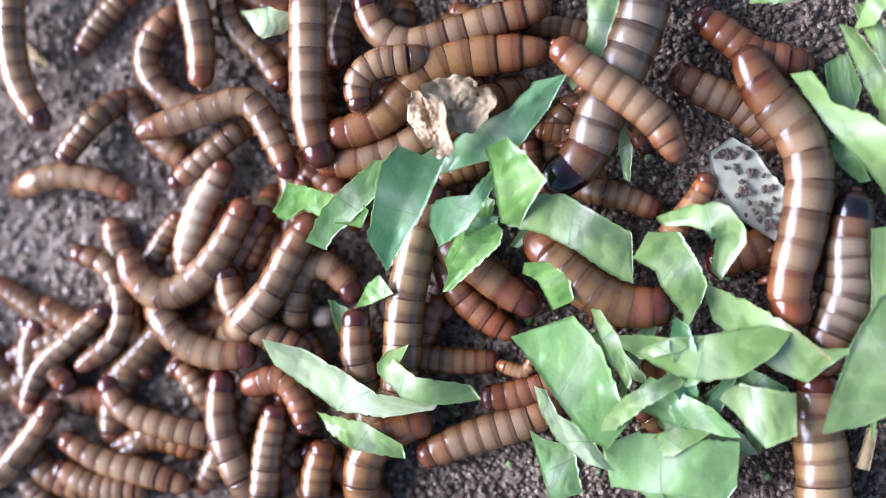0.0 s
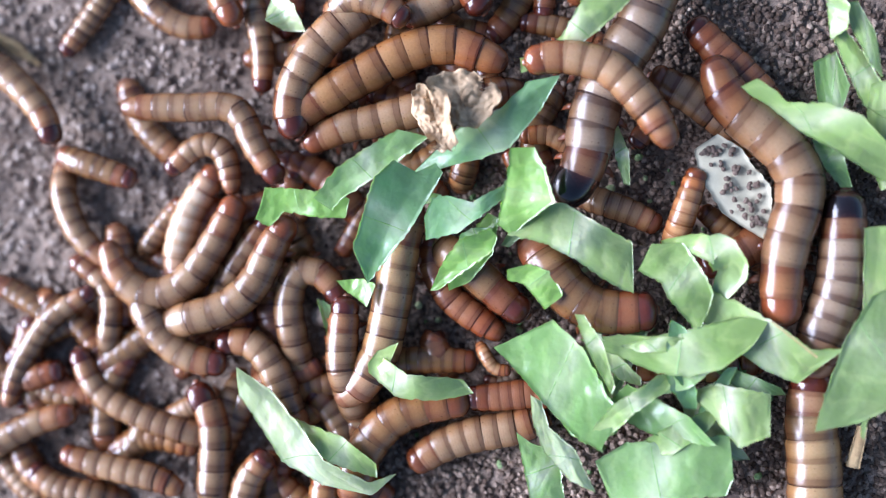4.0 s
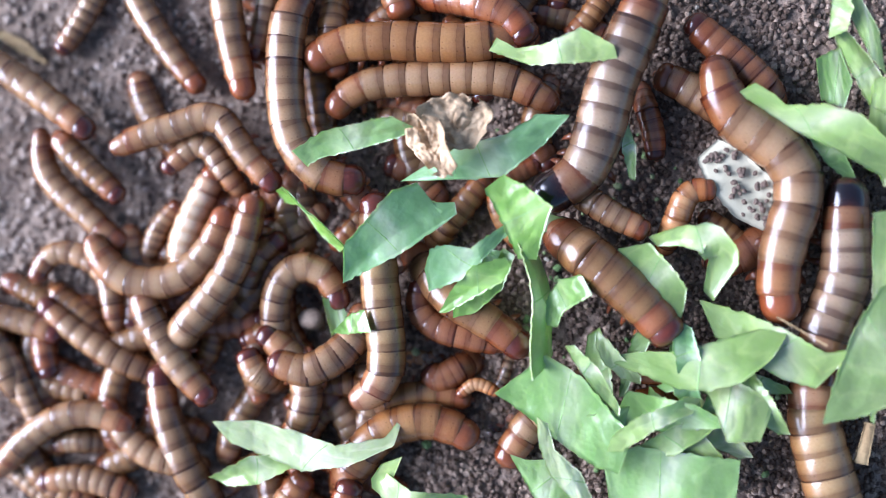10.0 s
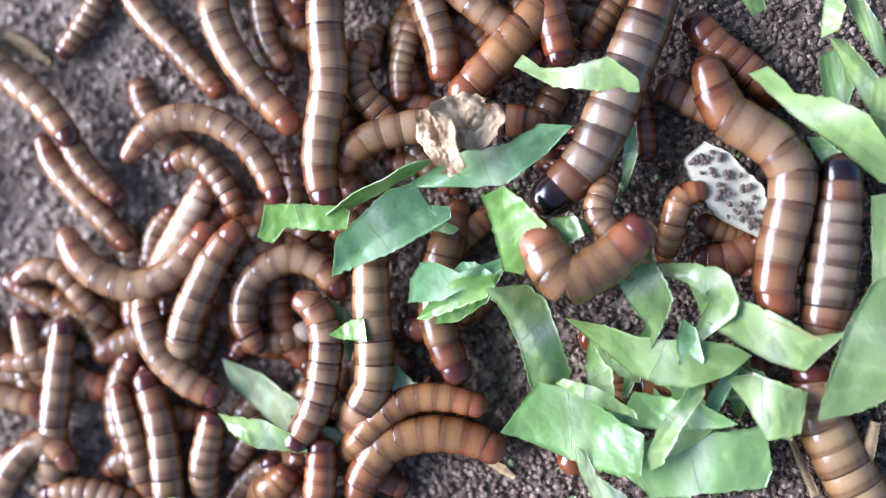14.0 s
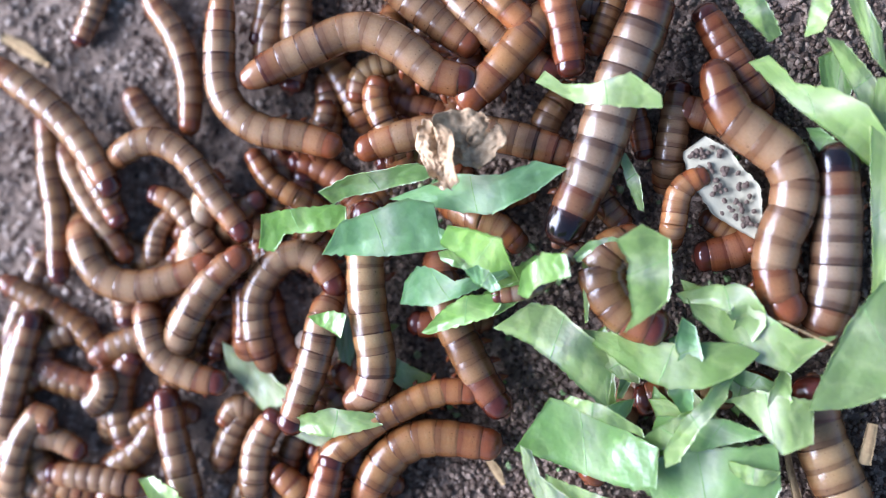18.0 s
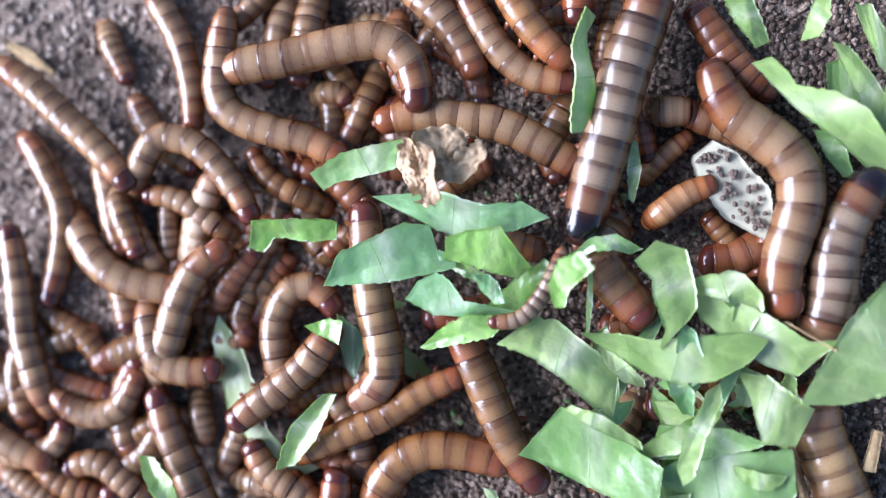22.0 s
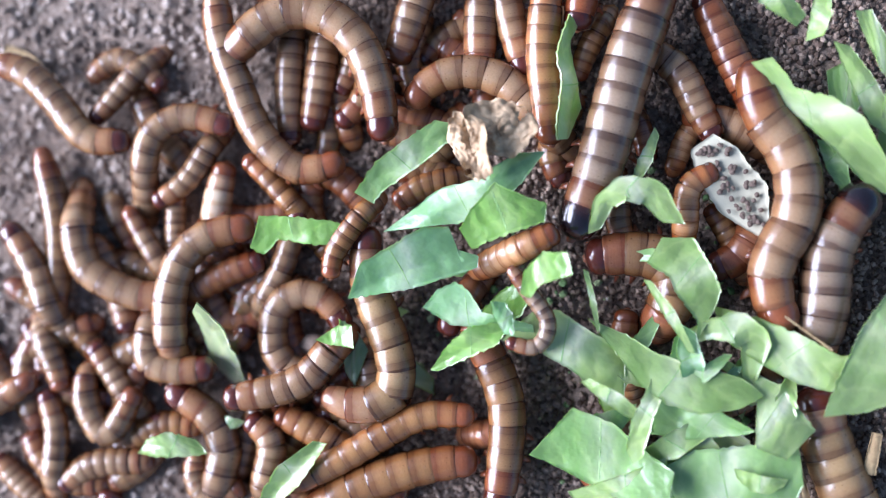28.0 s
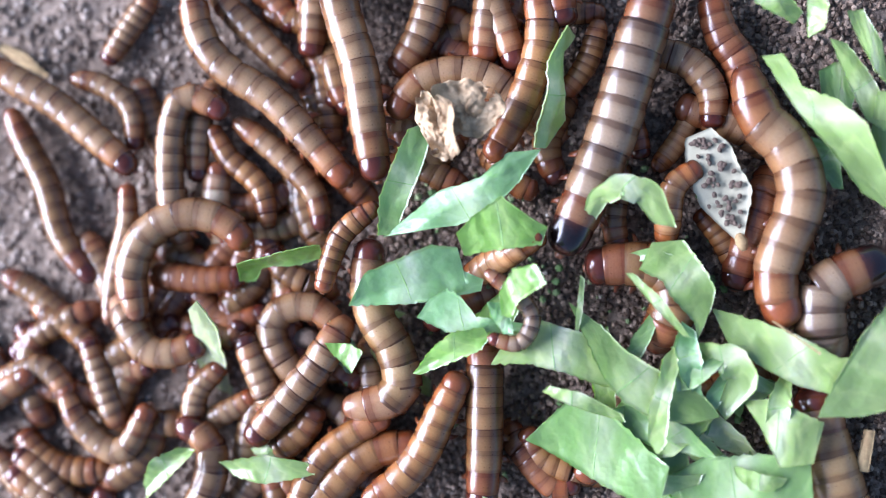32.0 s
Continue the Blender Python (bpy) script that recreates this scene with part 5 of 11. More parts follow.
    crawl(LARVAE[14], (0, 3.4, -10.9, -6.4, -13.2, -3, -16.2, -1.6, -18.5, -2.7, -19.3, -7.2),
          (3, 3.4, -11.8, -7.1, -14.1, -3.4, -17.2, -2.3, -18.7, -5.7, -18.3, -10.2),
          (6, 3.4, -10.8, -5.8, -13.1, -3.6, -16.1, -2.4, -18.8, -5.8, -18.8, -11.8, -17.7, -15.5),
          (9, 3.4, -12.1, -5.7, -14.8, -2.3, -18.2, -1.9, -20.6, -4.9, -20.6, -9.4),
          (11, 3.4, -12.8, -9.5, -14.3, -4.3, -18.5, -2.1, -22, -4.7, -22.8, -9.2, -20.8, -12.2),
          (13, 3.4, -13.3, -7, -15.2, -3.3, -19.5, -1.8, -24.5, -4.4, -25.6, -8.9, -22.5, -13.4),
          (17, 3.4, -13, -5.7, -16, -0.9, -20.6, 0.2, -25.7, -4.3, -27.2, -9.6, -26.8, -14.8),
          (19, 3.4, -13.3, -5.5, -15.6, -1.8, -19.5, -0.7, -22.9, -4.4, -23.3, -8.9, -21, -13.4),
          (21, 3.4, -14.3, -6.1, -17.8, -2.4, -20.8, -3.9, -22, -8.4, -21.2, -13.6),
          (23, 3.4, -13.3, -7.8, -16, -4.5, -19.4, -4.1, -22.5, -7.5, -22.9, -12, -21.3, -16.5),
          (25, 3.4, -13.4, -8.1, -16.8, -4.3, -20.3, -4.4, -22.2, -8.1, -22.2, -12.6),
          (28, 3.4, -12.8, -8.4, -15.4, -4.7, -19.7, -4, -22.4, -7, -22, -12.3, -18.9, -14.5),
          (30, 3.4, -11.8, -8.8, -14.5, -5.8, -18.3, -4.7, -21.8, -7.3, -21.4, -11.8, -19.1, -14.8),
          (32, 3.4, -11.9, -9.4, -15.7, -6, -19.6, -6.1, -21.9, -7.9, -21.1, -11.7, -18.8, -14.7))
    crawl(LARVAE[15], (0, 5.3, -16.2, 4.4, -18.8, 0.3, -20.7, -3.4, -22.6, -6.4, -24.9, -8.6),
          (3, 5.3, -18.6, 4, -20.8, 0.3, -22.8, -4.2, -26.6, -7.5, -32, -9.1),
          (6, 5.3, -17.6, 4.2, -20.6, 0.2, -23.3, -4.3, -27.1, -7.7, -32.5, -9.6),
          (9, 5.3, -23.1, 7.4, -24.2, 2.5, -25.8, -1.9, -28.9, -6.4, -32.3, -10.5),
          (11, 5.3, -24.5, 5.7, -26.1, 0.5, -28, -4, -30.7, -7.7, -33.8, -10.7),
          (13, 5.3, -26.2, 3.4, -28.9, -0.7, -31.2, -5.2, -33.2, -8.9, -34.3, -11.5),
          (17, 5.3, -25.9, 2.1, -29.3, -0.5, -31.6, -5, -33.2, -8.8, -33.6, -11),
          (19, 5.3, -24.7, -2.1, -28.5, -5.1, -31.6, -7.4, -34.3, -10.4),
          (21, 5.3, -27.2, 1.4, -30.7, -2.4, -33, -6.1, -35, -9.9),
          (23, 5.3, -29.2, 2.6, -33.9, -0, -36.2, -4.5, -37, -9, -38.6, -12),
          (25, 5.3, -25.5, 7.9, -30.1, 5.3, -34.8, 1.6, -37.5, -3.6, -37.5, -8.9),
          (28, 5.3, -24.9, 4.9, -30.7, 3.8, -34.5, 0.5, -36.1, -4.8, -36.1, -10),
          (30, 5.3, -24.3, 2.8, -28.5, 5, -34.7, 4.3, -39.1, 0.1, -39.8, -5.9, -37.9, -10.4),
          (32, 5.3, -24.8, 2.2, -27.8, 5.5, -33.7, 6.3, -38.8, 3.3, -40.7, -2, -39.5, -7.2))
    crawl(LARVAE[16], (0, 4, -25.7, 6.3, -28.4, 1.1, -32.3, -3.8, -37, -6.1, -41, -3.5, -42.2, -0.5),
          (3, 4, -25.9, 6.7, -29, 1.1, -32.9, -4.2, -38, -6.1, -42, -3.5, -43.6, 0.3),
          (6, 4, -25.2, 6.9, -28.3, 0.2, -32.6, -4.7, -37.8, -5.9, -41.7, -2.9, -43.3, 0.9),
          (9, 4, -27.4, 7.4, -28.9, 1.1, -32.8, -3.8, -37.9, -5.4, -41.9, -3.5, -43.9, 1.1),
          (11, 4, -28.8, 2.8, -32.3, -1.7, -37, -4.4, -42.6, -4, -47.4, -1.8, -50.2, 1.3),
          (13, 4, -30.5, 3.5, -34, -1.4, -38.8, -4.5, -44.3, -4.5, -49.2, -2.2, -52, 1.6),
          (17, 4, -31.7, 0.6, -36, -3.6, -40.8, -6.2, -44.8, -5.5, -46.8, -2.8, -47.6, 0.6),
          (19, 4, -28.6, -3.3, -34, -3.7, -40.4, -3.3, -45.9, -2.2, -49.2, 1.2),
          (21, 4, -29.6, -3.9, -35.8, -4.3, -42.2, -3.6, -47, -1.7, -49.8, 1.4),
          (23, 4, -33.6, -3, -38.3, -3.8, -43.1, -2.7, -46.3, -0.8, -47.9, 1.5),
          (25, 4, -34.5, -2.9, -39.2, -3.3, -44, -2.6, -46.4, -0.7, -47.6, 0.5),
          (28, 4, -35, -4.1, -39.8, -4.5, -44.5, -3, -48.6, -0.3, -49.8, 4.3),
          (30, -5.4, -37.1, -4.7, -41.3, -6.4, -45.5, -6.4, -48, -4.8),
          (32, -6.4, -37.1, -4.6, -41.3, -6.3, -45.6, -6.3, -48.1, -4.7))
    crawl(LARVAE[17], (0, 2.8, 0.6, 2.9, 0.6, -1.2, 2.8, -5.6, 6.5, -8.9, 9.9, -10.7),
          (3, 2.8, 0.5, 2.1, 0.5, -1.9, 2.7, -6, 6.4, -8.9, 9.4, -10.7),
          (6, 2.8, 0.4, 1.6, 0.4, -2.4, 2.6, -6.5, 6.3, -9.4, 9.3, -11.6),
          (9, 2.8, -1, -3.4, -1, -7.5, 2, -9.7, 6.1, -11.1, 9.8, -12.2),
          (11, 2.8, -2.9, -5, -2.9, -8.7, -0.1, -10.9, 3.2, -11.3),
          (13, 2.8, -5, -8.8, -2.9, -10.7, 0.1, -9.5),
          (17, 2.8, -4, -11.6, -1.8, -10.9, 1.2, -9.4),
          (19, 2.8, -3.3, -6.6, -2.2, -8.1, 0.8, -9.1),
          (23, 2.8, -2.1, -8.1, -0.6, -7.4, 2, -6.6),
          (28, 2.8, 0.6, -9.1, 1.4, -6.9, 2.9, -4.7),
          (32, 2.8, -1.1, -8.2, 0.4, -7.1, 2.6, -5.9))
    crawl(LARVAE[18], (0, 2, 7.6, -14.4, 3.9, -14.5, 0.1, -14.3, -3.3, -13.8),
          (3, 2, 6.4, -14.8, 3, -14.3, -0.7, -14.2, -3.4, -14.6),
          (6, 2, 5.3, -13.7, 1.7, -14.3, -1.6, -14.7, -4.7, -14),
          (9, 2, 3.6, -13.9, 0.8, -13.7, -2.6, -13.8, -5.2, -13.1),
          (11, -5.8, -1, -15.8, -4.1, -15.8, -7.3, -14.3),
          (32, -6.8, -0.6, -13.9, -3.8, -13.9, -7, -12.4))
    crawl(LARVAE[19], (0, 3.1, 5.8, -19.1, 9.9, -18.6, 13.9, -17.2, 17.2, -16),
          (3, 3.1, 5.4, -19.2, 9.4, -18.7, 13.5, -18.1, 17.8, -17.9),
          (6, 3.1, 4.9, -19.3, 8.6, -19.2, 12.6, -18.8, 16.6, -18.7),
          (9, 3.1, 6.1, -23.2, 8.7, -21.3, 11.7, -19.6, 14.9, -18.6),
          (11, -5.7, 6.8, -26.5, 9.9, -24.1, 13, -21.8),
          (32, -6.7, 7.3, -24.6, 10.4, -22.2, 13.5, -19.9))
    crawl(LARVAE[20], (0, 2.5, -2.4, -27.1, 1.7, -25.2, 6.5, -23.6, 11.3, -22, 15.7, -19.8),
          (3, 2.5, -2.5, -26.8, 2, -24.8, 6.8, -23.6, 11.6, -22.8, 16.3, -21.2),
          (6, 2.5, -1.5, -31.7, -0.1, -28, 3.7, -24.9, 7.8, -23.7, 12.2, -22.5),
          (7, 2.5, -3.5, -23.9, 1, -24.9, 6.2, -24.5, 11.4, -23.6),
          (8, 2.5, 0.9, -22.3, 4.7, -24.8, 9.1, -24, 12.8, -22.4),
          (9, 2.5, 5.7, -27.3, 6.8, -25.5, 9, -23.2, 12, -21.3),
          (11, 2.5, 10.9, -28.1, 12, -25.8, 13.9, -23.6, 15.7, -21.4),
          (13, 2.5, 14.8, -28.4, 16.3, -25.4, 18.4, -23.2),
          (17, 2.5, 19.5, -29.6, 21, -26.7, 22.4, -23.7),
          (32, 2.5, 19.1, -28, 20.6, -25.1, 22, -22.2))
    crawl(LARVAE[21], (0, 3.6, -1.1, -22.1, -5.6, -23.3, -9.4, -26.4, -10.1, -30.1),
          (3, 3.6, 4.7, -19.5, -0.5, -20.3, -5, -21.9, -8.7, -25.6, -10.3, -30.1),
          (6, 3.6, 4.9, -19.4, -0.3, -19.8, -4.7, -22, -8.1, -26.5, -9.6, -31.7),
          (9, 3.6, 3.6, -22.1, -0.4, -21, -5.7, -22.2, -9.4, -24.9, -11.7, -28.7),
          (11, 3.6, 7, -26.5, 2.6, -23.7, -2.6, -23.2, -7.1, -25.4, -10.1, -29.1),
          (13, 3.6, 7.9, -26.2, 3.2, -24.1, -2, -23.8, -7.3, -25.4, -10.3, -29.6, -11.4, -33.3),
          (17, 3.6, 8.3, -26, 3.5, -25, -2.4, -24.4, -6.9, -26.8, -9.5, -30.9),
          (19, 3.6, 7.9, -24.7, 3.2, -23.7, -2, -24.2, -5.8, -26.5, -8.4, -31),
          (21, 3.6, 9.2, -27.1, 4.4, -25, -1.5, -24.4, -6, -26.7, -8.6, -30.8),
          (23, 3.6, 7.6, -25.5, 2.8, -25.3, -2.3, -25.4, -6.1, -27.3, -8.7, -30.7),
          (25, 3.6, 6.1, -25.8, 1.3, -25.9, -3.2, -26.7, -6.9, -28.7, -9.9, -31.7),
          (28, 3.6, 4.4, -25.5, 0, -25.9, -5.2, -27.2, -10.5, -29.2, -15, -31.5),
          (30, 3.6, 0.6, -22.6, -3.9, -23.8, -8.4, -26.1, -12.2, -28.8, -15.2, -31.9),
          (32, 3.6, -2.1, -24, -5.8, -24.1, -9.6, -25.6, -12.6, -28.7, -15.7, -31.7))
    crawl(LARVAE[22], (0, -6.8, 0.5, -19.2, -3.5, -19.7, -7.5, -20.2, -11.5, -21.8),
          (9, -2.8, 1.7, -18.8, -2.2, -19.2, -6.1, -19.7, -10, -21.3),
          (11, 4.6, 6.4, -20.9, 2, -19.2, -2.5, -18.9, -6.2, -20, -9.9, -22.3),
          (13, 4.6, 5.9, -20.6, 1.1, -18.9, -3.3, -19, -7.1, -21.2, -10.1, -24.2),
          (17, 4.6, 6.2, -20.1, 1.5, -19.3, -3.7, -20.3, -8.2, -22.6, -12, -26.3),
          (19, 4.6, 4, -15.9, -1.1, -16.7, -4.8, -19, -9.3, -22, -15.3, -25.8),
          (21, 4.6, 2.7, -14.7, -2.5, -16.9, -6.5, -19.6, -11.8, -22.2, -16.3, -24.6),
          (23, 4.6, 3.3, -15.3, -2.2, -17.5, -6.6, -20.5, -11.9, -22.9, -17.6, -25.2),
          (25, 4.6, 3.6, -16.2, -1.5, -17.7, -6.7, -21.1, -12.7, -24.2, -18.8, -28.1),
          (28, 4.6, 4.2, -19.5, -2.1, -19.6, -8, -22.6, -14, -26.1, -20.5, -29.2),
          (30, 4.6, 3.3, -20.6, -2.2, -21.4, -8.2, -24.1, -13.5, -26.4, -18, -28),
          (32, 4.6, -6, -19.9, -10.1, -22.1, -13.9, -24.8, -16.6, -28.6, -17.7, -32.3))
    crawl(LARVAE[23], (0, 3, -1.2, -38.1, -4.2, -39.7, -7.2, -41.3),
          (28, 5.9, -1.1, -32.8, -4.1, -35.1, -7, -37.4),
          (30, 5.9, -0.9, -26.3, -3.5, -28.9, -5.7, -31.1, -8.7, -34.1),
          (31, 5.9, 2.5, -20, 0.3, -24.3, -2.6, -28, -6.3, -31.1),
          (32, 5.9, 3.8, -14.4, 1.2, -19.5, -1, -24.3, -3.9, -28, -8.4, -31))
    crawl(LARVAE[24], (0, 4.6, -12.2, -35.9, -12.9, -38.8, -13.7, -41.8),
          (9, 4.6, -11.5, -35.9, -12.2, -38.8, -13, -41.8),
          (11, 4.6, -10.5, -24.5, -11.8, -29, -13.3, -33.5),
          (13, 4.6, -14.6, -24.7, -14.7, -28.8, -15, -33.2),
          (17, 4.6, -15.4, -25.7, -16.1, -29.4, -16.5, -33.8),
          (19, 4.6, -11.6, -27.2, -12.7, -30.2, -13.8, -33.2),
          (23, 4.6, -13.8, -27.7, -14.1, -30.3, -14.1, -33.2),
          (25, 4.6, -13.5, -29.4, -13.9, -31.6, -14.2, -34.6),
          (32, 4.6, -12.4, -34.4, -12.8, -36.6, -13.1, -38.8))
    crawl(LARVAE[25], (0, 4.3, -15.6, 11.4, -10, 11.7, -4.7, 13.2, 0.5, 16, 4.9, 18.5),
          (3, 4.3, -16.9, 13.7, -11.6, 14.2, -5.6, 15, 0.4, 17, 7, 19.2),
          (6, 4.3, -13, 15, -12.1, 19.4, -7.6, 21.9, -1.6, 22.3, 5, 22, 10.1, 21.9),
          (7, 4.3, -9.9, 21.6, -4.7, 22.6, 1.3, 22.1, 6.4, 22, 11.5, 21.2),
          (8, 4.3, -12.3, 17.6, -9.2, 22.4, -4.7, 23.4, 1.9, 23.3, 7.8, 22.8, 13.6, 21.2),
          (9, 4.3, -12.3, 18.8, -9.3, 22.1, -4.1, 23.1, 2.6, 22.9, 9.2, 22.8, 15, 19.4),
          (11, 4.3, -14.5, 15.7, -11.5, 18.6, -5.5, 20, 1.2, 20.6, 7.8, 20.1, 15, 17.5),
          (13, 4.3, -13.3, 10.4, -11.3, 14.1, -6.4, 15.9, -0.4, 16.9, 6.2, 17.5, 12.7, 17.1),
          (17, 4.3, -10.5, 12.8, -6, 14.2, -0.1, 15.2, 5.8, 15.1, 11.6, 14.3, 17.4, 13.2),
          (19, 4.3, -9.8, 14.1, -4.9, 15.9, 1.8, 16.5, 7.6, 15.7, 12.7, 13.8, 17.4, 11.6),
          (21, 4.3, -8.1, 18.1, -2.9, 18.6, 3, 17.8, 8.9, 16.6, 13.9, 14, 18.3, 11.4),
          (23, 4.3, -7.8, 17.7, -3, 19.1, 2.9, 19, 8.8, 17.8, 13.1, 15.2, 17.1, 12.3),
          (25, 4.3, -2.3, 25.1, 2.1, 23.5, 6.5, 22, 10.9, 19.7, 14.8, 16, 17, 12.4),
          (28, 4.3, -3.7, 20.7, -1, 23.9, 3.8, 24.9, 8.5, 23.4, 12.5, 19.3),
          (30, 4.3, -4.4, 19.6, -1.5, 23.3, 3.6, 24.3, 8.4, 22.7, 11.7, 19),
          (32, 4.3, -5, 19.1, -2.4, 23.1, 2.5, 24.6, 7.2, 23.6, 10.1, 21.4))
    crawl(LARVAE[26], (0, 5.3, -13.9, 15, -9, 16.1, -4.9, 18.9, -0.9, 23.2, 5, 24.9, 13.7, 25.4),
          (3, 5.3, -19, 17.3, -13.6, 19.1, -7.6, 21.2, -1.7, 24.7, 4.2, 26, 10.7, 23),
          (6, 5.3, -18.3, 13.8, -16.8, 19.4, -12.7, 24.4, -6.7, 26.9, -0, 27.5, 7.3, 26.2),
          (7, 5.3, -14.6, 18.3, -13.5, 23.8, -9, 28.1, -3, 28.7, 2.9, 28.1, 8.7, 27.3),
          (8, 5.3, -16.9, 18.7, -14.7, 24.6, -9.8, 28.1, -4.6, 28.7, 1.3, 28.2, 7.9, 27.7),
          (9, 5.3, -17.4, 21.4, -14.4, 25.7, -9.1, 28.2, -3.1, 28.4, 2.7, 27.5, 9.3, 27.4),
          (11, 5.3, -15, 27.4, -9.8, 27.6, -4.6, 26.1, 1.3, 24.8, 6.4, 24.7, 10.1, 25.7),
          (13, 5.3, -0.7, 19.3, 3.7, 22.2, 8.1, 25.3, 11.4, 28.9, 14.2, 33.1),
          (17, 5.3, 5.2, 19, 7.4, 22.6, 9.5, 26.2, 12.4, 30.4),
          (19, 5.3, 1.9, 19, 6.3, 20.7, 9.9, 23.2, 12.8, 26),
          (21, 1, 4.1, 20.7, 8.6, 21.7, 10.8, 25, 13, 27.9),
          (23, -4.1, 3.4, 21.4, 8.1, 22.5, 10.3, 25.9, 12.6, 28.9),
          (32, -6.1, 4.2, 22, 8.9, 23.1, 11.2, 26.5, 13.5, 29.6))
    crawl(LARVAE[27], (0, 4.9, -9.9, 33.4, -8, 28.9, -3.9, 26.6, 2, 27.9, 7.9, 29.6, 13.6, 30.9),
          (3, 4.9, -8.5, 31.2, -2.5, 30.3, 3.4, 30.1, 9.2, 30.3, 15, 30.5, 19.3, 31.5),
          (6, 4.9, 8.7, 28.4, 6.5, 31.4, 5.1, 34.3, 2.9, 38),
          (9, 4.9, 9.3, 30, 6.3, 32.9, 3.4, 35.9, 1.2, 38.9),
          (11, 4.9, 8.6, 35.9, 5.7, 38.2, 2.7, 41.2),
          (32, 4.9, 9.1, 38, 6.2, 40.2, 3.3, 43.2))
    crawl(LARVAE[28], (0, 7.6, -9.3, 18, -9.9, 21.3, -7.8, 23.7, -3.4, 24.4),
          (3, 7.6, -1, 25.1, -4.2, 27.3, -7.9, 27.8, -9.8, 25.3),
          (5.5, 7.6, -4, 35.4, -6.9, 37.7, -9.9, 39.2),
          (32, 7.6, -4.4, 37.1, -7.3, 39.3, -10.2, 40.9))
    crawl(LARVAE[29], (0, 6.1, -14.4, 11.3, -16.3, 15.7, -16.7, 22.3, -16.7, 28.2, -16.7, 34.8),
          (3, 6.1, -18.7, 16.9, -18.7, 20.9, -15.7, 25.3, -11.2, 29.2, -7.5, 31.6),
          (6, 6.1, -12.5, 10.4, -16.6, 13, -19.2, 18.6, -17.7, 24.4, -13.2, 29.5, -10.2, 33),
          (9, 6.1, -7.8, 10.5, -13, 9.4, -17.9, 13.2, -20.2, 19.5, -20.2, 26.1, -16.4, 31.1),
          (11, 6.1, -10.7, 7.1, -15.6, 9.3, -19, 15.2, -19, 21.8, -18.2, 28.4, -17.8, 33.6),
          (13, 6.1, -13.8, 5.9, -15.7, 11.1, -16.9, 17.7, -15.7, 24.3, -15, 30.1, -15.7, 35.3),
          (14, 6.1, -13.9, 5.2, -15.4, 10, -15, 15.8, -14, 22, -14.6, 27.9, -14.6, 33.8),
          (14.5, 6.1, -12.1, 12.5, -8.3, 17.6, -6.1, 23.3, -9.1, 28.9, -15, 26.8, -21.5, 17.8),
          (17, 6.1, 2.8, 18.3, -1.3, 21.9, -4.9, 26.7, -10.9, 28.3, -17.6, 25.2, -23.7, 19.4),
          (19, 6.1, 7.1, 25.3, 2, 23.2, -3.1, 25.8, -9, 28.9, -16.5, 26.9, -25.6, 25.6),
          (20, 6.1, 1, 17, 0.1, 21, -3.9, 25.8, -9.9, 27.7, -17.3, 27.4, -24.9, 27),
          (21, 6.1, 5.4, 24, -0.4, 22.3, -6.3, 24.2, -12.2, 25.8, -19, 24.1, -25.4, 26.5),
          (21.5, 6.1, 3.3, 18.8, -0.4, 23.8, -5.6, 26.2, -12.2, 25.4, -19, 23.8, -25.8, 24.9),
          (22, 6.1, -2.9, 19.2, -3, 23.9, -6.7, 28.2, -13, 27.7, -19, 26.4, -25.7, 25.4),
          (22.5, 6.1, -3.6, 18.9, -4.1, 23.9, -7.8, 29.5, -13, 31.4, -19.8, 30.1, -26, 27.3),
          (23, 6.1, -3.8, 18.9, -4.9, 24.7, -8.6, 29.9, -13.8, 32.2, -19.8, 30.9, -25.5, 27.7),
          (25, 6.1, -7.9, 18, -6.5, 23.4, -7.2, 29.3, -12.4, 32.7, -19.2, 32.1, -25.6, 29),
          (28, 6.1, -7, 16.2, -8.1, 23.1, -10.7, 29, -15.9, 32.8, -21.2, 32.5, -25.8, 29.3),
          (30, 6.1, -7, 12.2, -8.6, 19.9, -10.9, 27.2, -13.8, 32.4, -17.6, 36.2),
          (32, 6.1, -7, 10.9, -8.3, 17.8, -9.4, 25.1, -11.3, 31, -12.8, 36.9))
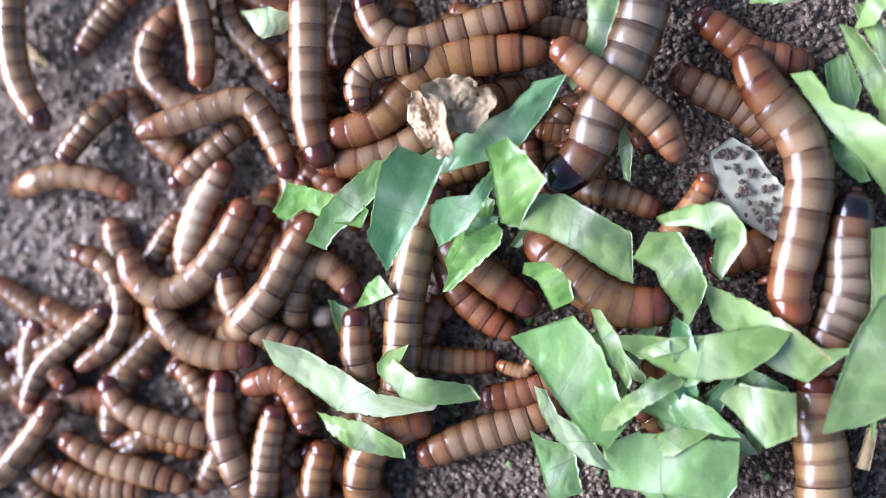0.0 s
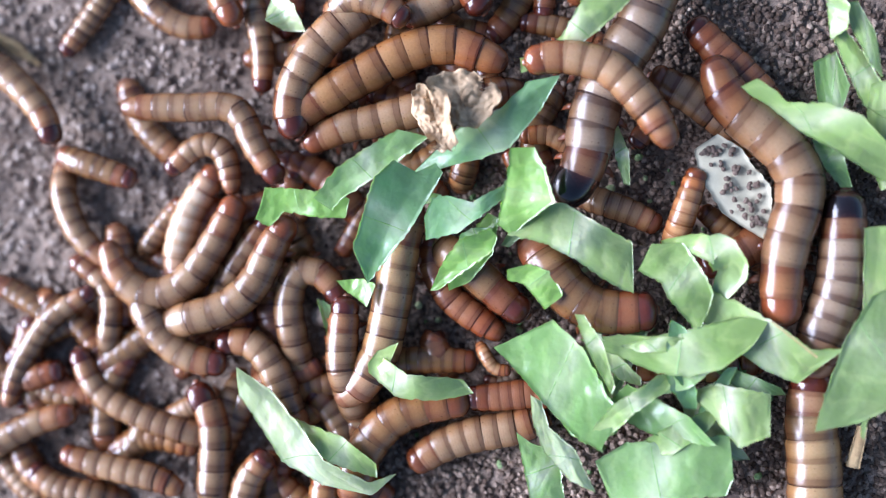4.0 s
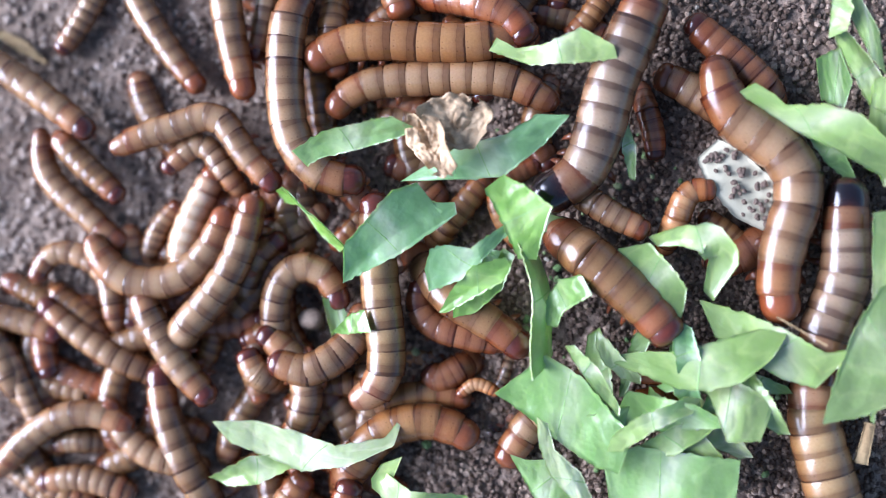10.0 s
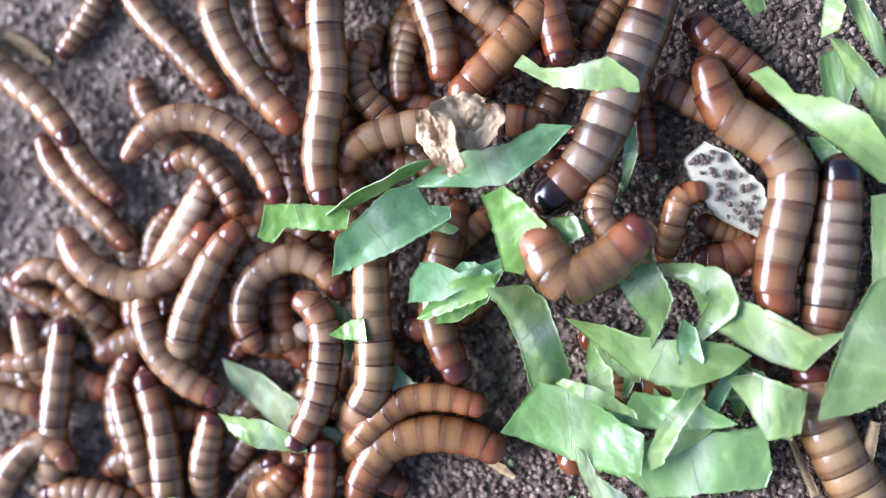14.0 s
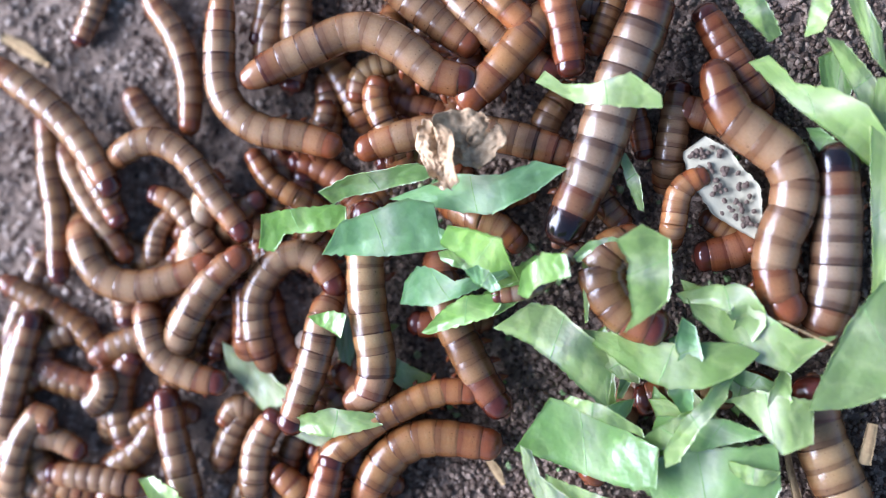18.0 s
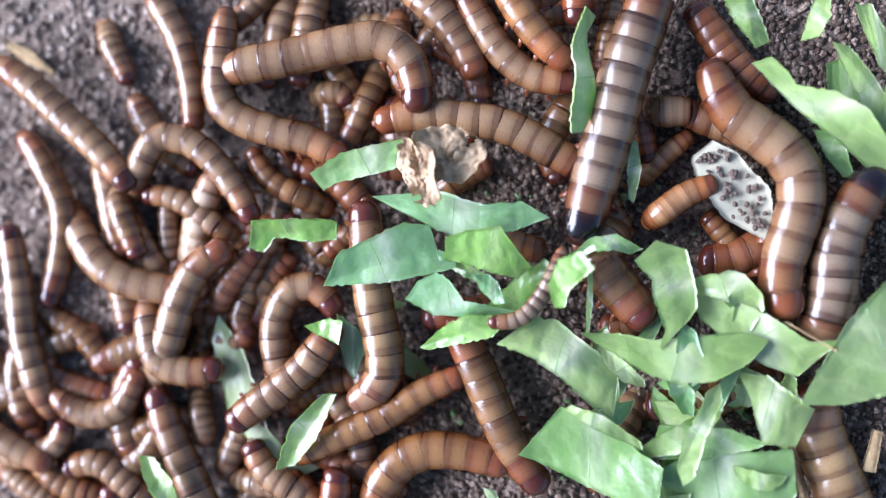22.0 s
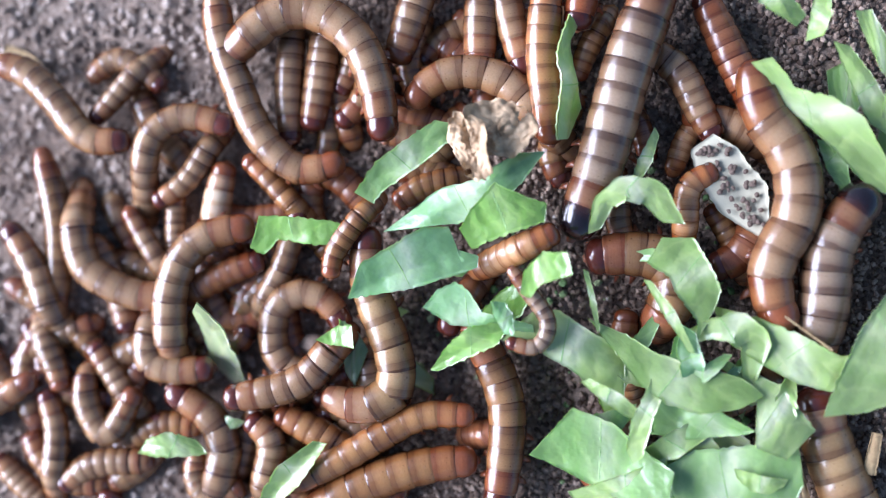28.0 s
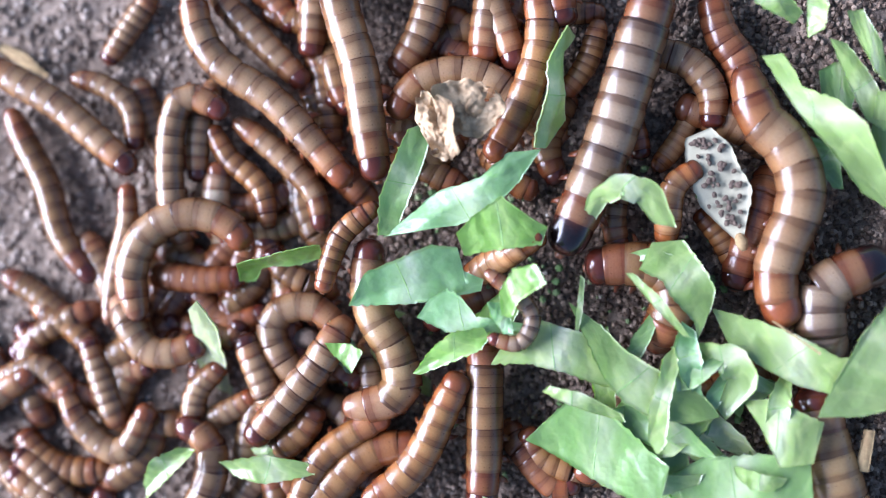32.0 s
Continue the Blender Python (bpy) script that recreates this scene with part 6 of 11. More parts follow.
    crawl(LARVAE[30], (0, 4.9, -31.6, 22, -31.6, 27.3, -32.8, 33.3, -33.6, 37.8),
          (3, 4.9, -26.8, 30.2, -28.3, 34.7, -29.1, 37.7),
          (6, 4.9, -25, 27.4, -27.3, 30.8, -29.6, 34.6),
          (9, 4.9, -24.8, 21.9, -25.1, 27.1, -25.5, 31.6, -25.9, 36.1),
          (11, 4.9, -24.3, 18.4, -27.8, 24.4, -29.7, 30.4, -31.2, 36.5),
          (13, 4.9, -20.6, 17.1, -25.2, 22.4, -28.3, 27.7, -30.6, 33.8),
          (17, 4.9, -13.8, 8.7, -18, 13.6, -24.1, 16.6, -27.9, 20.4, -28.3, 27.1, -28.3, 34.6),
          (19, 4.9, -12.3, 18.5, -18.3, 16.7, -24.4, 16.1, -29.1, 21, -29.5, 27.7, -28.7, 33.7),
          (21, 4.9, -11.7, 15.7, -17.8, 17.3, -23.9, 18.1, -28.9, 21.5, -29.7, 28.3, -28.5, 33.5),
          (23, 4.9, -14.1, 10.3, -19.4, 14.5, -25.5, 16.8, -29.8, 20.2, -29, 26.1, -28.2, 32.1),
          (25, 4.9, -16.1, 8.6, -19.5, 13.5, -25.6, 18.4, -29.5, 23.3, -29.1, 30, -27.2, 35.2),
          (28, 4.9, -12.8, 13.4, -18.5, 12.3, -23.9, 16.9, -26.9, 23.6, -29.3, 30.4, -30, 36.4),
          (30, 4.9, -13.4, 12, -18.7, 17.6, -24.1, 21.4, -29.5, 25.6, -32.2, 32.4, -32.6, 37.7),
          (32, 4.9, -11.2, 10.3, -16.1, 15.9, -21.5, 21.5, -28.4, 26.1, -31.5, 31, -32.3, 37.1))
    crawl(LARVAE[31], (0, 2.3, -29, 19.7, -35.3, 19.8, -39.9, 24.1, -39.7, 28.7, -36.1, 32.4),
          (3, 2.3, -27.6, 32.6, -31.5, 30.4, -36.3, 30.5, -41.1, 33.3),
          (6, 2.3, -34.4, 25, -36, 30.8, -37.6, 36.2),
          (9, 2.3, -31.9, 21.6, -35.4, 27, -38.6, 32.5, -40.6, 36.4),
          (11, 2.3, -32.5, 21.9, -36.9, 26.2, -40.9, 31.2, -43.3, 35.9),
          (13, 2.3, -29.5, 22.1, -35.5, 26.8, -40.2, 30.7, -44.3, 35.5),
          (17, 2.3, -33.9, 16.2, -33.9, 23.1, -35.9, 29.3, -39.9, 34.7),
          (19, 2.3, -34.3, 16.1, -34.3, 22.9, -36.3, 29.1, -40.2, 34.6),
          (21, 2.3, -34.1, 17.4, -34.5, 23.5, -36.5, 29.6, -40.1, 34.3),
          (23, 2.3, -33.8, 17.5, -33.8, 23.6, -34.6, 29.7, -36.2, 35.1),
          (25, 2.3, -33.5, 22.2, -33.5, 25.2, -31.9, 29),
          (28, -4.9, -35.8, 23.5, -35.8, 26.7, -34.1, 30.6),
          (32, -6.9, -35.6, 23.6, -35.6, 26.8, -33.9, 30.8))
    crawl(LARVAE[32], (0, 5.3, 3.5, 36.5, 1.3, 38.1, -1.6, 39.6),
          (6, 5.3, 8.8, 28, 7.3, 32, 6.6, 34.9),
          (9, 5.3, 9.3, 29.5, 6.4, 32.1, 2.7, 33.7),
          (11, 5.3, 15.4, 23.1, 13.7, 27.1, 9.3, 29.7, 4.3, 30.2, -0.1, 29.9),
          (13, 5.3, 15.7, 23.7, 14.2, 28.1, 12.8, 31.7, 11.4, 35.3),
          (17, 5.3, 16.7, 21, 16, 25.3, 14.9, 30.4, 13.9, 34.7),
          (19, 5.3, 18.5, 25.1, 17.8, 28.7, 17.1, 32.3, 16.4, 35.9),
          (21, 5.3, 17.9, 29.6, 17.9, 32.1, 17.9, 35.7),
          (25, 5.3, 16.7, 29.9, 16.7, 33.1, 16.7, 36.7),
          (28, 5.3, 17.6, 29.9, 18.3, 33.4, 19, 37),
          (32, 5.3, 17, 30.1, 16.3, 33.3, 16, 36.9))
    crawl(LARVAE[33], (0, 3.5, 9.2, 36.8, 6.3, 39, 3.3, 41.3),
          (9, 3.5, 9.9, 36.8, 6.9, 39, 4, 41.3),
          (13, 3.5, 12.7, 25.5, 9.8, 29.2, 6.1, 32.2, 2.4, 35.3),
          (17, 3.5, 14.5, 23.1, 10.1, 26.1, 6.1, 28.7, 2, 31.8),
          (19, 3.5, 17, 22.2, 11.2, 24.8, 7.6, 28.6, 4.6, 32.3, 1.7, 36.1),
          (21, 3.5, 18.2, 22.7, 12.5, 23.5, 8.1, 26.9, 5.1, 31.3, 2.9, 35.8),
          (23, 3.5, 16, 22.5, 10.9, 23.7, 7.2, 27, 4.3, 31.5, 2.1, 36),
          (25, 3.5, 13.7, 23.4, 10.1, 25.6, 7.5, 29.4, 5.7, 33.8, 4.2, 36.8),
          (28, 3.5, 11, 24.5, 9.9, 28.2, 8.8, 32.6, 8.1, 37),
          (30, 3.5, 10.5, 25.3, 9, 29.4, 7.2, 33.1, 5.7, 36.8),
          (32, 3.5, 10.8, 25.1, 9.3, 29.5, 7.5, 33.9, 6, 37.6))
    crawl(LARVAE[34], (0, 5.8, 9.4, 36.2, 7.2, 39.2, 5, 42.1),
          (13, 5.8, 9.2, 36, 7.1, 38.9, 4.9, 41.9),
          (17, 5.8, 11.7, 28.9, 8.9, 31.1, 6.7, 33.4),
          (19, 5.8, 15.3, 26.5, 12.1, 29.5, 9.2, 32.4, 7.1, 35.4),
          (21, 5.8, 16.9, 25.2, 13.3, 28.2, 10.4, 31.8, 8.3, 35.9),
          (23, 5.8, 16.1, 24.3, 12.9, 28, 10.3, 31.6, 8.2, 36),
          (25, 5.8, 15.3, 24.5, 12.8, 28.1, 10.6, 32.5, 8.8, 36.8),
          (28, 5.8, 14.4, 15.6, 13.7, 21.3, 13.3, 27, 13.7, 32.7, 14.1, 37),
          (30, 5.8, 7.8, 12.8, 11, 18.9, 13.6, 24.6, 13.9, 29.6, 13.2, 34.6),
          (32, 5.8, 7.7, 13.3, 11, 19, 13.5, 25.4, 14.2, 30.4, 13.1, 35.5))
    crawl(LARVAE[35], (0, 3.2, -2.7, 37.2, -4.2, 39.5, -5.7, 41.8),
          (9, 3.2, -2, 37.2, -3.5, 39.5, -5, 41.8),
          (11, 3.2, -6.4, 23.5, -6.8, 26.5, -6.4, 30.9),
          (13, 3.2, -0.6, 21.4, -0.2, 25.9, -1, 30.3, -2.1, 35.5),
          (17, 3.2, 4.2, 25.2, 1.2, 28.2, -2.5, 32, -5.5, 35.8),
          (19, 3.2, 5.3, 27.2, 1.6, 29.5, -2.1, 32.2, -5.8, 34.9),
          (21, 3.2, 3.6, 26.3, 1.4, 29.3, -0.8, 33, -3.1, 36.8),
          (23, 3.2, 5.7, 21.3, 4.6, 25.7, 1.3, 29.4, -3.2, 32.5, -6.2, 35.5),
          (25, 3.2, 5.6, 25.1, 4.2, 28.8, 0.5, 31.8, -3.3, 34.1),
          (28, 3.2, 5.1, 25.4, 5.1, 29.8, 5.5, 34.2, 5.9, 37.9),
          (32, 3.2, 6.4, 26, 6.7, 29.6, 7.5, 34, 7.5, 37.7))
    crawl(LARVAE[36], (0, 2.1, -3.6, 37.5, -3.6, 39.7, -3.6, 42),
          (9, 2.1, -2.9, 37.5, -2.9, 39.7, -2.9, 42),
          (11, 2.1, -4.4, 23.6, -3.6, 27.3, -3.2, 31.8),
          (13, 2.1, -4.1, 19.4, -4.4, 25.4, -3.4, 31.3),
          (17, 2.1, -10.2, 19.7, -9.5, 23.4, -6.4, 24.8),
          (19, 2.1, -12.1, 20.3, -10.6, 24, -6, 25.1),
          (21, 2.1, -13.9, 28.4, -10, 30.5, -6.3, 29.7),
          (23, -5, -15.6, 29.7, -11.6, 32, -7.6, 31.1),
          (32, -6, -14.8, 30.2, -10.8, 32.5, -6.8, 31.6))
    crawl(LARVAE[37], (0, 3.7, -13.1, 37.4, -13.9, 39.7, -14.7, 42),
          (6, 3.7, -12.3, 37.3, -13, 39.6, -13.8, 41.8),
          (9, 3.7, -11.7, 27, -12.5, 30, -13.2, 33),
          (11, 3.7, -13.9, 18.4, -14.7, 22.1, -13.9, 26.5),
          (13, 3.7, -10.3, 27.9, -12.4, 24.2, -10.6, 20.5, -6.5, 17.4),
          (17, 3.7, -8.4, 23.9, -9.1, 21, -6.9, 16.5),
          (19, 3.7, -6.5, 22.2, -7.2, 19.3, -6.5, 16.3),
          (21, -4.8, -10.7, 21.6, -11.5, 23.2, -13, 25.6),
          (32, -5.8, -10, 22.2, -10.8, 23.8, -12.4, 26.2))
    crawl(LARVAE[38], (0, 2.1, -26.7, 38.2, -27.5, 40.6, -28.3, 42.9),
          (13, 2.1, -26.8, 38, -27.6, 40.3, -28.4, 42.6),
          (17, 2.1, -25.7, 26, -24.1, 29.8, -23.3, 34.3),
          (19, 2.1, -23.7, 20.5, -22.9, 26.5, -22.2, 31.1),
          (21, 2.1, -23.9, 27.1, -23.2, 30.1, -22.4, 34.6),
          (23, 2.1, -24.4, 18.9, -22.5, 24.9, -20.9, 30.2),
          (25, 2.1, -24.5, 20.5, -21.8, 26.5, -21.8, 31.8),
          (28, 2.1, -20.4, 15.9, -20.8, 22.4, -20.4, 29.1, -20, 33.7),
          (30, 2.1, -16.4, 19.7, -19.4, 24.3, -21.8, 29.6, -26.5, 32.8),
          (32, 2.1, -17.6, 23.7, -22.3, 28.3, -26.9, 32.9, -30.1, 36.1))
    crawl(LARVAE[39], (0, 2.3, -19.6, 38, -18.8, 40.2, -18.1, 42.4),
          (13, 2.3, -19.8, 37.7, -19, 40, -18.2, 42.2),
          (17, 2.3, -21, 25.1, -20.2, 28.9, -19.4, 34.1),
          (19, 2.3, -19, 19.7, -18.6, 24.9, -19, 32.5),
          (21, 2.3, -18.4, 28.4, -18.4, 31.5, -18.4, 36),
          (23, 2.3, -20.9, 17.3, -18.2, 23.3, -16.6, 29.3),
          (25, 2.3, -21, 17.5, -17.1, 23.4, -16.3, 30.2),
          (28, 2.3, -17.6, 17.8, -16.5, 23.8, -15.7, 29.8, -15.3, 33.5),
          (30, 2.3, -15.1, 24.9, -15.5, 30.2, -17.8, 33.3, -20.9, 34.1),
          (32, 2.3, -16.8, 27.4, -16.4, 31.9, -16, 36.4))
    crawl(LARVAE[40], (0, -5.8, -15.3, 20.8, -12.1, 23.9, -10.5, 25.4),
          (19, -4.8, -15.2, 19.6, -12, 23.5, -10.4, 25.8),
          (21, 0, -13.6, 17.3, -11.3, 20.3, -9.7, 23.3),
          (23, 2.3, -13.9, 12.7, -11.2, 18.7, -9, 24.6, -7.8, 28.3),
          (25, 2.3, -15.6, 14.4, -11.7, 18.8, -9.4, 23.3),
          (28, 2.3, -13.8, 18.5, -10.7, 21.4, -10, 23.6),
          (30, 2.3, -10.2, 15.1, -11.7, 19.6, -13.2, 23.4),
          (32, 2.3, -11.4, 19.8, -12.9, 22.8, -13.7, 25.8))
    crawl(LARVAE[41], (0, 3.1, -4.2, 38, -2.7, 39.5, -2, 41.6),
          (23, 3.1, -4.7, 39.2, -3.2, 40.6, -2.4, 42.8),
          (25, 3.1, -4.8, 32.7, -3.3, 36.3, -2.5, 38.5),
          (28, 3.1, -6, 26.4, -4.5, 30.8, -3, 35.2),
          (30, 3.1, -5.5, 27.2, -2.5, 30.5, -0.2, 34.1),
          (32, 3.1, -5.2, 24.8, -2.5, 28.4, -0.7, 32.8, 0.1, 37.2))
    crawl(LARVAE[42], (0, 1.8, 20, 36.8, 20.7, 39, 21.5, 41.1),
          (11, 1.8, 17.1, 26.9, 19.3, 29, 21.5, 31.9),
          (13, 1.8, 18.4, 26.4, 20.6, 29.3, 22.8, 32.1),
          (17, 1.8, 19.5, 25.8, 21.3, 29.4, 23.1, 33),
          (23, 1.8, 20.3, 24.1, 21, 27, 21.7, 30.6),
          (28, 1.8, 17.5, 23.9, 18.9, 27.6, 20.4, 30.4),
          (30, 1.8, 16.6, 22.2, 19.9, 25, 21.3, 30.8),
          (32, 1.8, 16.9, 21.9, 19.8, 25.9, 21.3, 31))
    crawl(LARVAE[43], (0, -5.6, 30.4, 22.3, 30.4, 18.5, 30.4, 13.9),
          (13, -4.6, 30.2, 21.9, 30.2, 18.1, 30.2, 13.6),
          (17, 2, 31.3, 21.2, 30.6, 16.8, 29.9, 11.8),
          (19, 2, 31, 22.1, 30.3, 17.4, 29.6, 12.4),
          (21, 2.5, 32.1, 20.8, 30.7, 17.2, 29.3, 12.9),
          (23, 3.8, 30.6, 16.8, 29.5, 20.8, 27.7, 25.1, 26.7, 28.7),
          (25, 3.8, 35.3, 16.9, 33.3, 21.2, 30.1, 24.1, 27.3, 25.2),
          (28, 3.8, 34.9, 15.8, 32.8, 19.8, 30.7, 24.1, 28.2, 26.3),
          (30, 3.8, 34.1, 15.2, 32.7, 19.5, 30.6, 23.8, 28.4, 26.3),
          (32, 3.8, 35.4, 17.1, 35.4, 21.7, 32.6, 25.3, 29.4, 26.5))
    crawl(LARVAE[44], (0, 0, 27.3, 12.8, 25.8, 15.7, 24.4, 18.7),
          (3, 1.7, 26.1, 15.2, 28.6, 16.6, 30.7, 14.8),
          (6, 1.7, 27.4, 10.3, 27, 14, 27, 17.6),
          (9, 1.7, 28.6, 11.5, 28.2, 14.8, 27.2, 18.1),
          (13, 1.7, 26.7, 11.3, 26.7, 14.6, 26.3, 17.5),
          (17, 1.7, 26.7, 11.8, 26, 15.5, 25.3, 17.7),
          (32, 1.7, 26.7, 13.4, 26.3, 15.6, 25.6, 17.8))
    crawl(LARVAE[45], (0, -6.2, 31.2, 15.5, 29.7, 12.5, 28.2, 11),
          (19, -4.2, 30.9, 15.8, 29.5, 12.8, 28, 11.4),
          (21, 1.6, 31.5, 15.8, 29.7, 14, 27.9, 12.2),
          (23, 1.6, 32.4, 15.9, 30, 14.5, 27.5, 12.4),
          (25, 1.6, 32.5, 15, 29.9, 14.3, 27.4, 12.5),
          (28, 1.6, 34.7, 20, 31.5, 16.4, 30.1, 12.8),
          (32, 1.6, 33.4, 19.9, 31.3, 15.6, 28.5, 12))
    crawl(LARVAE[46], (0, 2.8, 12.8, 15.6, 15, 15.2, 17.1, 14.8),
          (3, 2.8, 12.1, 14.9, 14.9, 14.9, 17.8, 13.8),
          (6, 2.8, 10.9, 14.8, 14.7, 15.1, 17.3, 12.9),
          (9, 2.8, 8.7, 10.9, 7.5, 7.6, 8.3, 4.3),
          (11, 2.8, 6.9, 4.9, 7.7, 3.4, 9.1, 2),
          (13, -5.3, 6, 5.5, 6.7, 3.9, 8.3, 2.4),
          (32, -6.3, 6.5, 7.2, 7.3, 5.7, 8.9, 4.1))
    crawl(LARVAE[47], (0, 1.9, 11.6, 15, 12, 12.8, 12.4, 10.6),
          (3, 1.9, 10.8, 15, 11.2, 12.8, 11.5, 10.6),
          (6, 1.9, 9.9, 8.3, 10.3, 11.2, 11.8, 13.4),
          (9, 1.9, 14.1, 11.3, 11.9, 10.2, 9.7, 9.1),
          (13, -5.2, 12.9, 11.6, 10.6, 10.5, 8.3, 9.3),
          (32, -6.2, 13.5, 13.4, 11.2, 12.2, 8.9, 11.1))
    crawl(LARVAE[48], (0, -5.7, 9.6, 1.1, 6.8, 3.4, 3.7, 5),
          (13, -4.7, 9.5, 0.8, 6.8, 3.2, 3.7, 4.7),
          (17, 3.7, 10.5, 1, 7.9, 3.1, 5, 4.6),
          (19, 3.7, 11.6, -0.3, 9.1, 2.3, 6.1, 3.4),
          (21, 3.7, 12.8, 1, 9.6, 0.3, 6.6, 1.3),
          (23, 3.7, 13.8, 1.5, 10.9, 3.3, 8, 4.4),
          (25, 9, 15, 1.6, 11.5, 1.5),
          (28, 9, 15.3, 4.1, 11.4, 2.3),
          (30, 9, 15.1, 3.7, 11.6, 1.6),
          (32, 9, 14.4, 3.8, 11.2, 1.9))
    crawl(LARVAE[49], (0, -6.5, 6, -5.9, 9.1, -5.9, 12.2, -4.3),
          (13, -5.5, 5.9, -6.1, 9, -6.1, 12.1, -4.5),
          (17, 10, 7.5, -5, 10, -4.7, 12.7, -4),
          (19, 10.9, 8.3, -6.1, 12.4, -5.4, 14.5, -3.3, 15.9, 0.1),
          (21, 10.9, 7.9, -6.3, 12.2, -5.6, 15, -1.4, 15.7, 2.7),
          (23, 10.9, 6.2, -9.1, 9.7, -8.6, 12.8, -5.4, 14.2, -3.4),
          (25, 10.9, 6.5, -9.2, 10.6, -9.1, 13.1, -6, 14.1, -3.9),
          (28, 10.9, 9.3, -9.5, 12.9, -10.1, 14.3, -7, 11.6, -2.9, 9.7, -0.5),
          (30, 10.9, 9, -9.3, 12.8, -10.3, 14.2, -6.7, 11.4, -3.2, 9.3, -1.1),
          (32, 10.9, 8, -9.2, 11.7, -9.9, 13.3, -6.5, 10.3, -3.1, 7.7, -1.2))
    crawl(LARVAE[50], (0, 2.9, 24.3, -14.9, 33.5, -14, 39.8, -13.9),
          (6, 2.9, 25.2, -14.3, 31.6, -14.6, 39.3, -14.1),
          (13, 2.9, 24.2, -16.5, 31.3, -16.4, 36.2, -15.6),
          (17, 2.9, 25.3, -19.3, 30.9, -17.7, 37.9, -17.6),
          (21, 2.9, 26.1, -18.8, 31.8, -18, 38.1, -16.5),
          (25, 2.9, 28, -18.9, 33.7, -18.1, 39.2, -16.2),
          (32, 2.9, 31.2, -19.7, 35.5, -16.8, 39, -15.3))
    crawl(LARVAE[51], (0, 9.8, 15.7, 25.4, 19.5, 22.1, 23.6, 19.3, 27.7, 16.1, 30.4, 11.6),
          (3, 9.8, 14.3, 24.4, 20.2, 23.2, 25, 21.7, 29, 17.5, 31.4, 12),
          (6, 9.8, 11.6, 21.8, 14.4, 24.9, 19.3, 24.1, 23.8, 19.5, 28.9, 16),
          (7, 9, 8.3, 17.8, 12.6, 20.9, 17.5, 24.3, 20.9, 23.6, 24, 19.3),
          (8, 4, 1.2, 18.6, 6.3, 19.6, 12.1, 19.1, 17.2, 16.5, 20.8, 13.9),
          (10, -4.4, -0.4, 19.3, 5, 20.4, 11.1, 19.9, 16.5, 17.2, 20.2, 14.5),
          (32, -5.4, -0.4, 21.2, 5.1, 22.3, 11.3, 21.8, 16.6, 19, 20.4, 16.3))
    crawl(LARVAE[52], (0, 4, 12.5, -13.5, 11.4, -15.5, 8.9, -15),
          (3, 4, 11, -15.3, 9.1, -15, 8.1, -13.5),
          (6, 4, 10.5, -15.5, 8.6, -16, 6.8, -14.8),
          (8, 4, 10, -15.4, 8.1, -16.6, 6.3, -15.8),
          (9, 4, 4.4, -22, 5.4, -19.6, 8.4, -19.9),
          (11, 2, 1.6, -16.2, 5.4, -15.7, 9.1, -18.6),
          (13, -4.7, 0.6, -16.5, 4.5, -16.1, 8.3, -19.1),
          (32, -5.7, 1.1, -14.9, 5, -14.5, 8.9, -17.5))
    crawl(LARVAE[53], (0, 0, 8.9, -16.1, 10.4, -16.8, 12.6, -15.3),
          (9, 1, 4.8, -17.6, 8.2, -18.2, 9.6, -15.3),
          (13, -4.8, 3.3, -18.4, 6.8, -19.1, 8.3, -16),
          (32, -5.8, 3.9, -16.8, 7.4, -17.5, 8.9, -14.4))
    crawl(LARVAE[54], (0, 4.8, -53.5, 16.7, -57.1, 22.5, -58.4, 28.7, -58.4, 35.6),
          (3, 4.8, -52.9, 14.8, -53.7, 19, -57, 23.3, -61.1, 27.2),
          (6, 4.8, -47, 14.6, -51.8, 18.9, -55.9, 22, -61.6, 24.8),
          (9, 4.8, -46, 15.1, -51.2, 19, -56.1, 22.5, -61.8, 25.7),
          (13, 4.8, -50.4, 15.7, -54.5, 20, -58.5, 23.1, -63.4, 27),
          (17, 4.8, -43.7, 7.8, -47.6, 13.9, -51.7, 18.5, -56.5, 22.1, -61.4, 25.6),
          (19, 4.8, -43.6, 8, -47.6, 14.1, -52, 19.1, -56.9, 23, -61.8, 26.2),
          (21, 4.8, -42.3, 9.7, -47, 15, -52.3, 19.3, -56.3, 22.8, -61.2, 26.7),
          (23, 4.8, -41.6, 9.4, -46.7, 15.2, -51.5, 20.2, -55.6, 24.1, -60.5, 26.8),
          (25, 4.8, -42.1, 8.8, -46.4, 15.7, -51.6, 21.4, -55.7, 25, -60.6, 27.4),
          (28, 4.8, -42.2, 16.4, -47.8, 16.8, -52.2, 21.8, -56.3, 25.7, -61.2, 27.3),
          (30, 4.8, -41.7, 11.5, -47.6, 17.2, -52.5, 21.9, -56.1, 25.4, -59.8, 27.8),
          (32, 4.8, -40.6, 12.4, -46.1, 17, -51.4, 21.3, -56.2, 24, -61.9, 27.2))
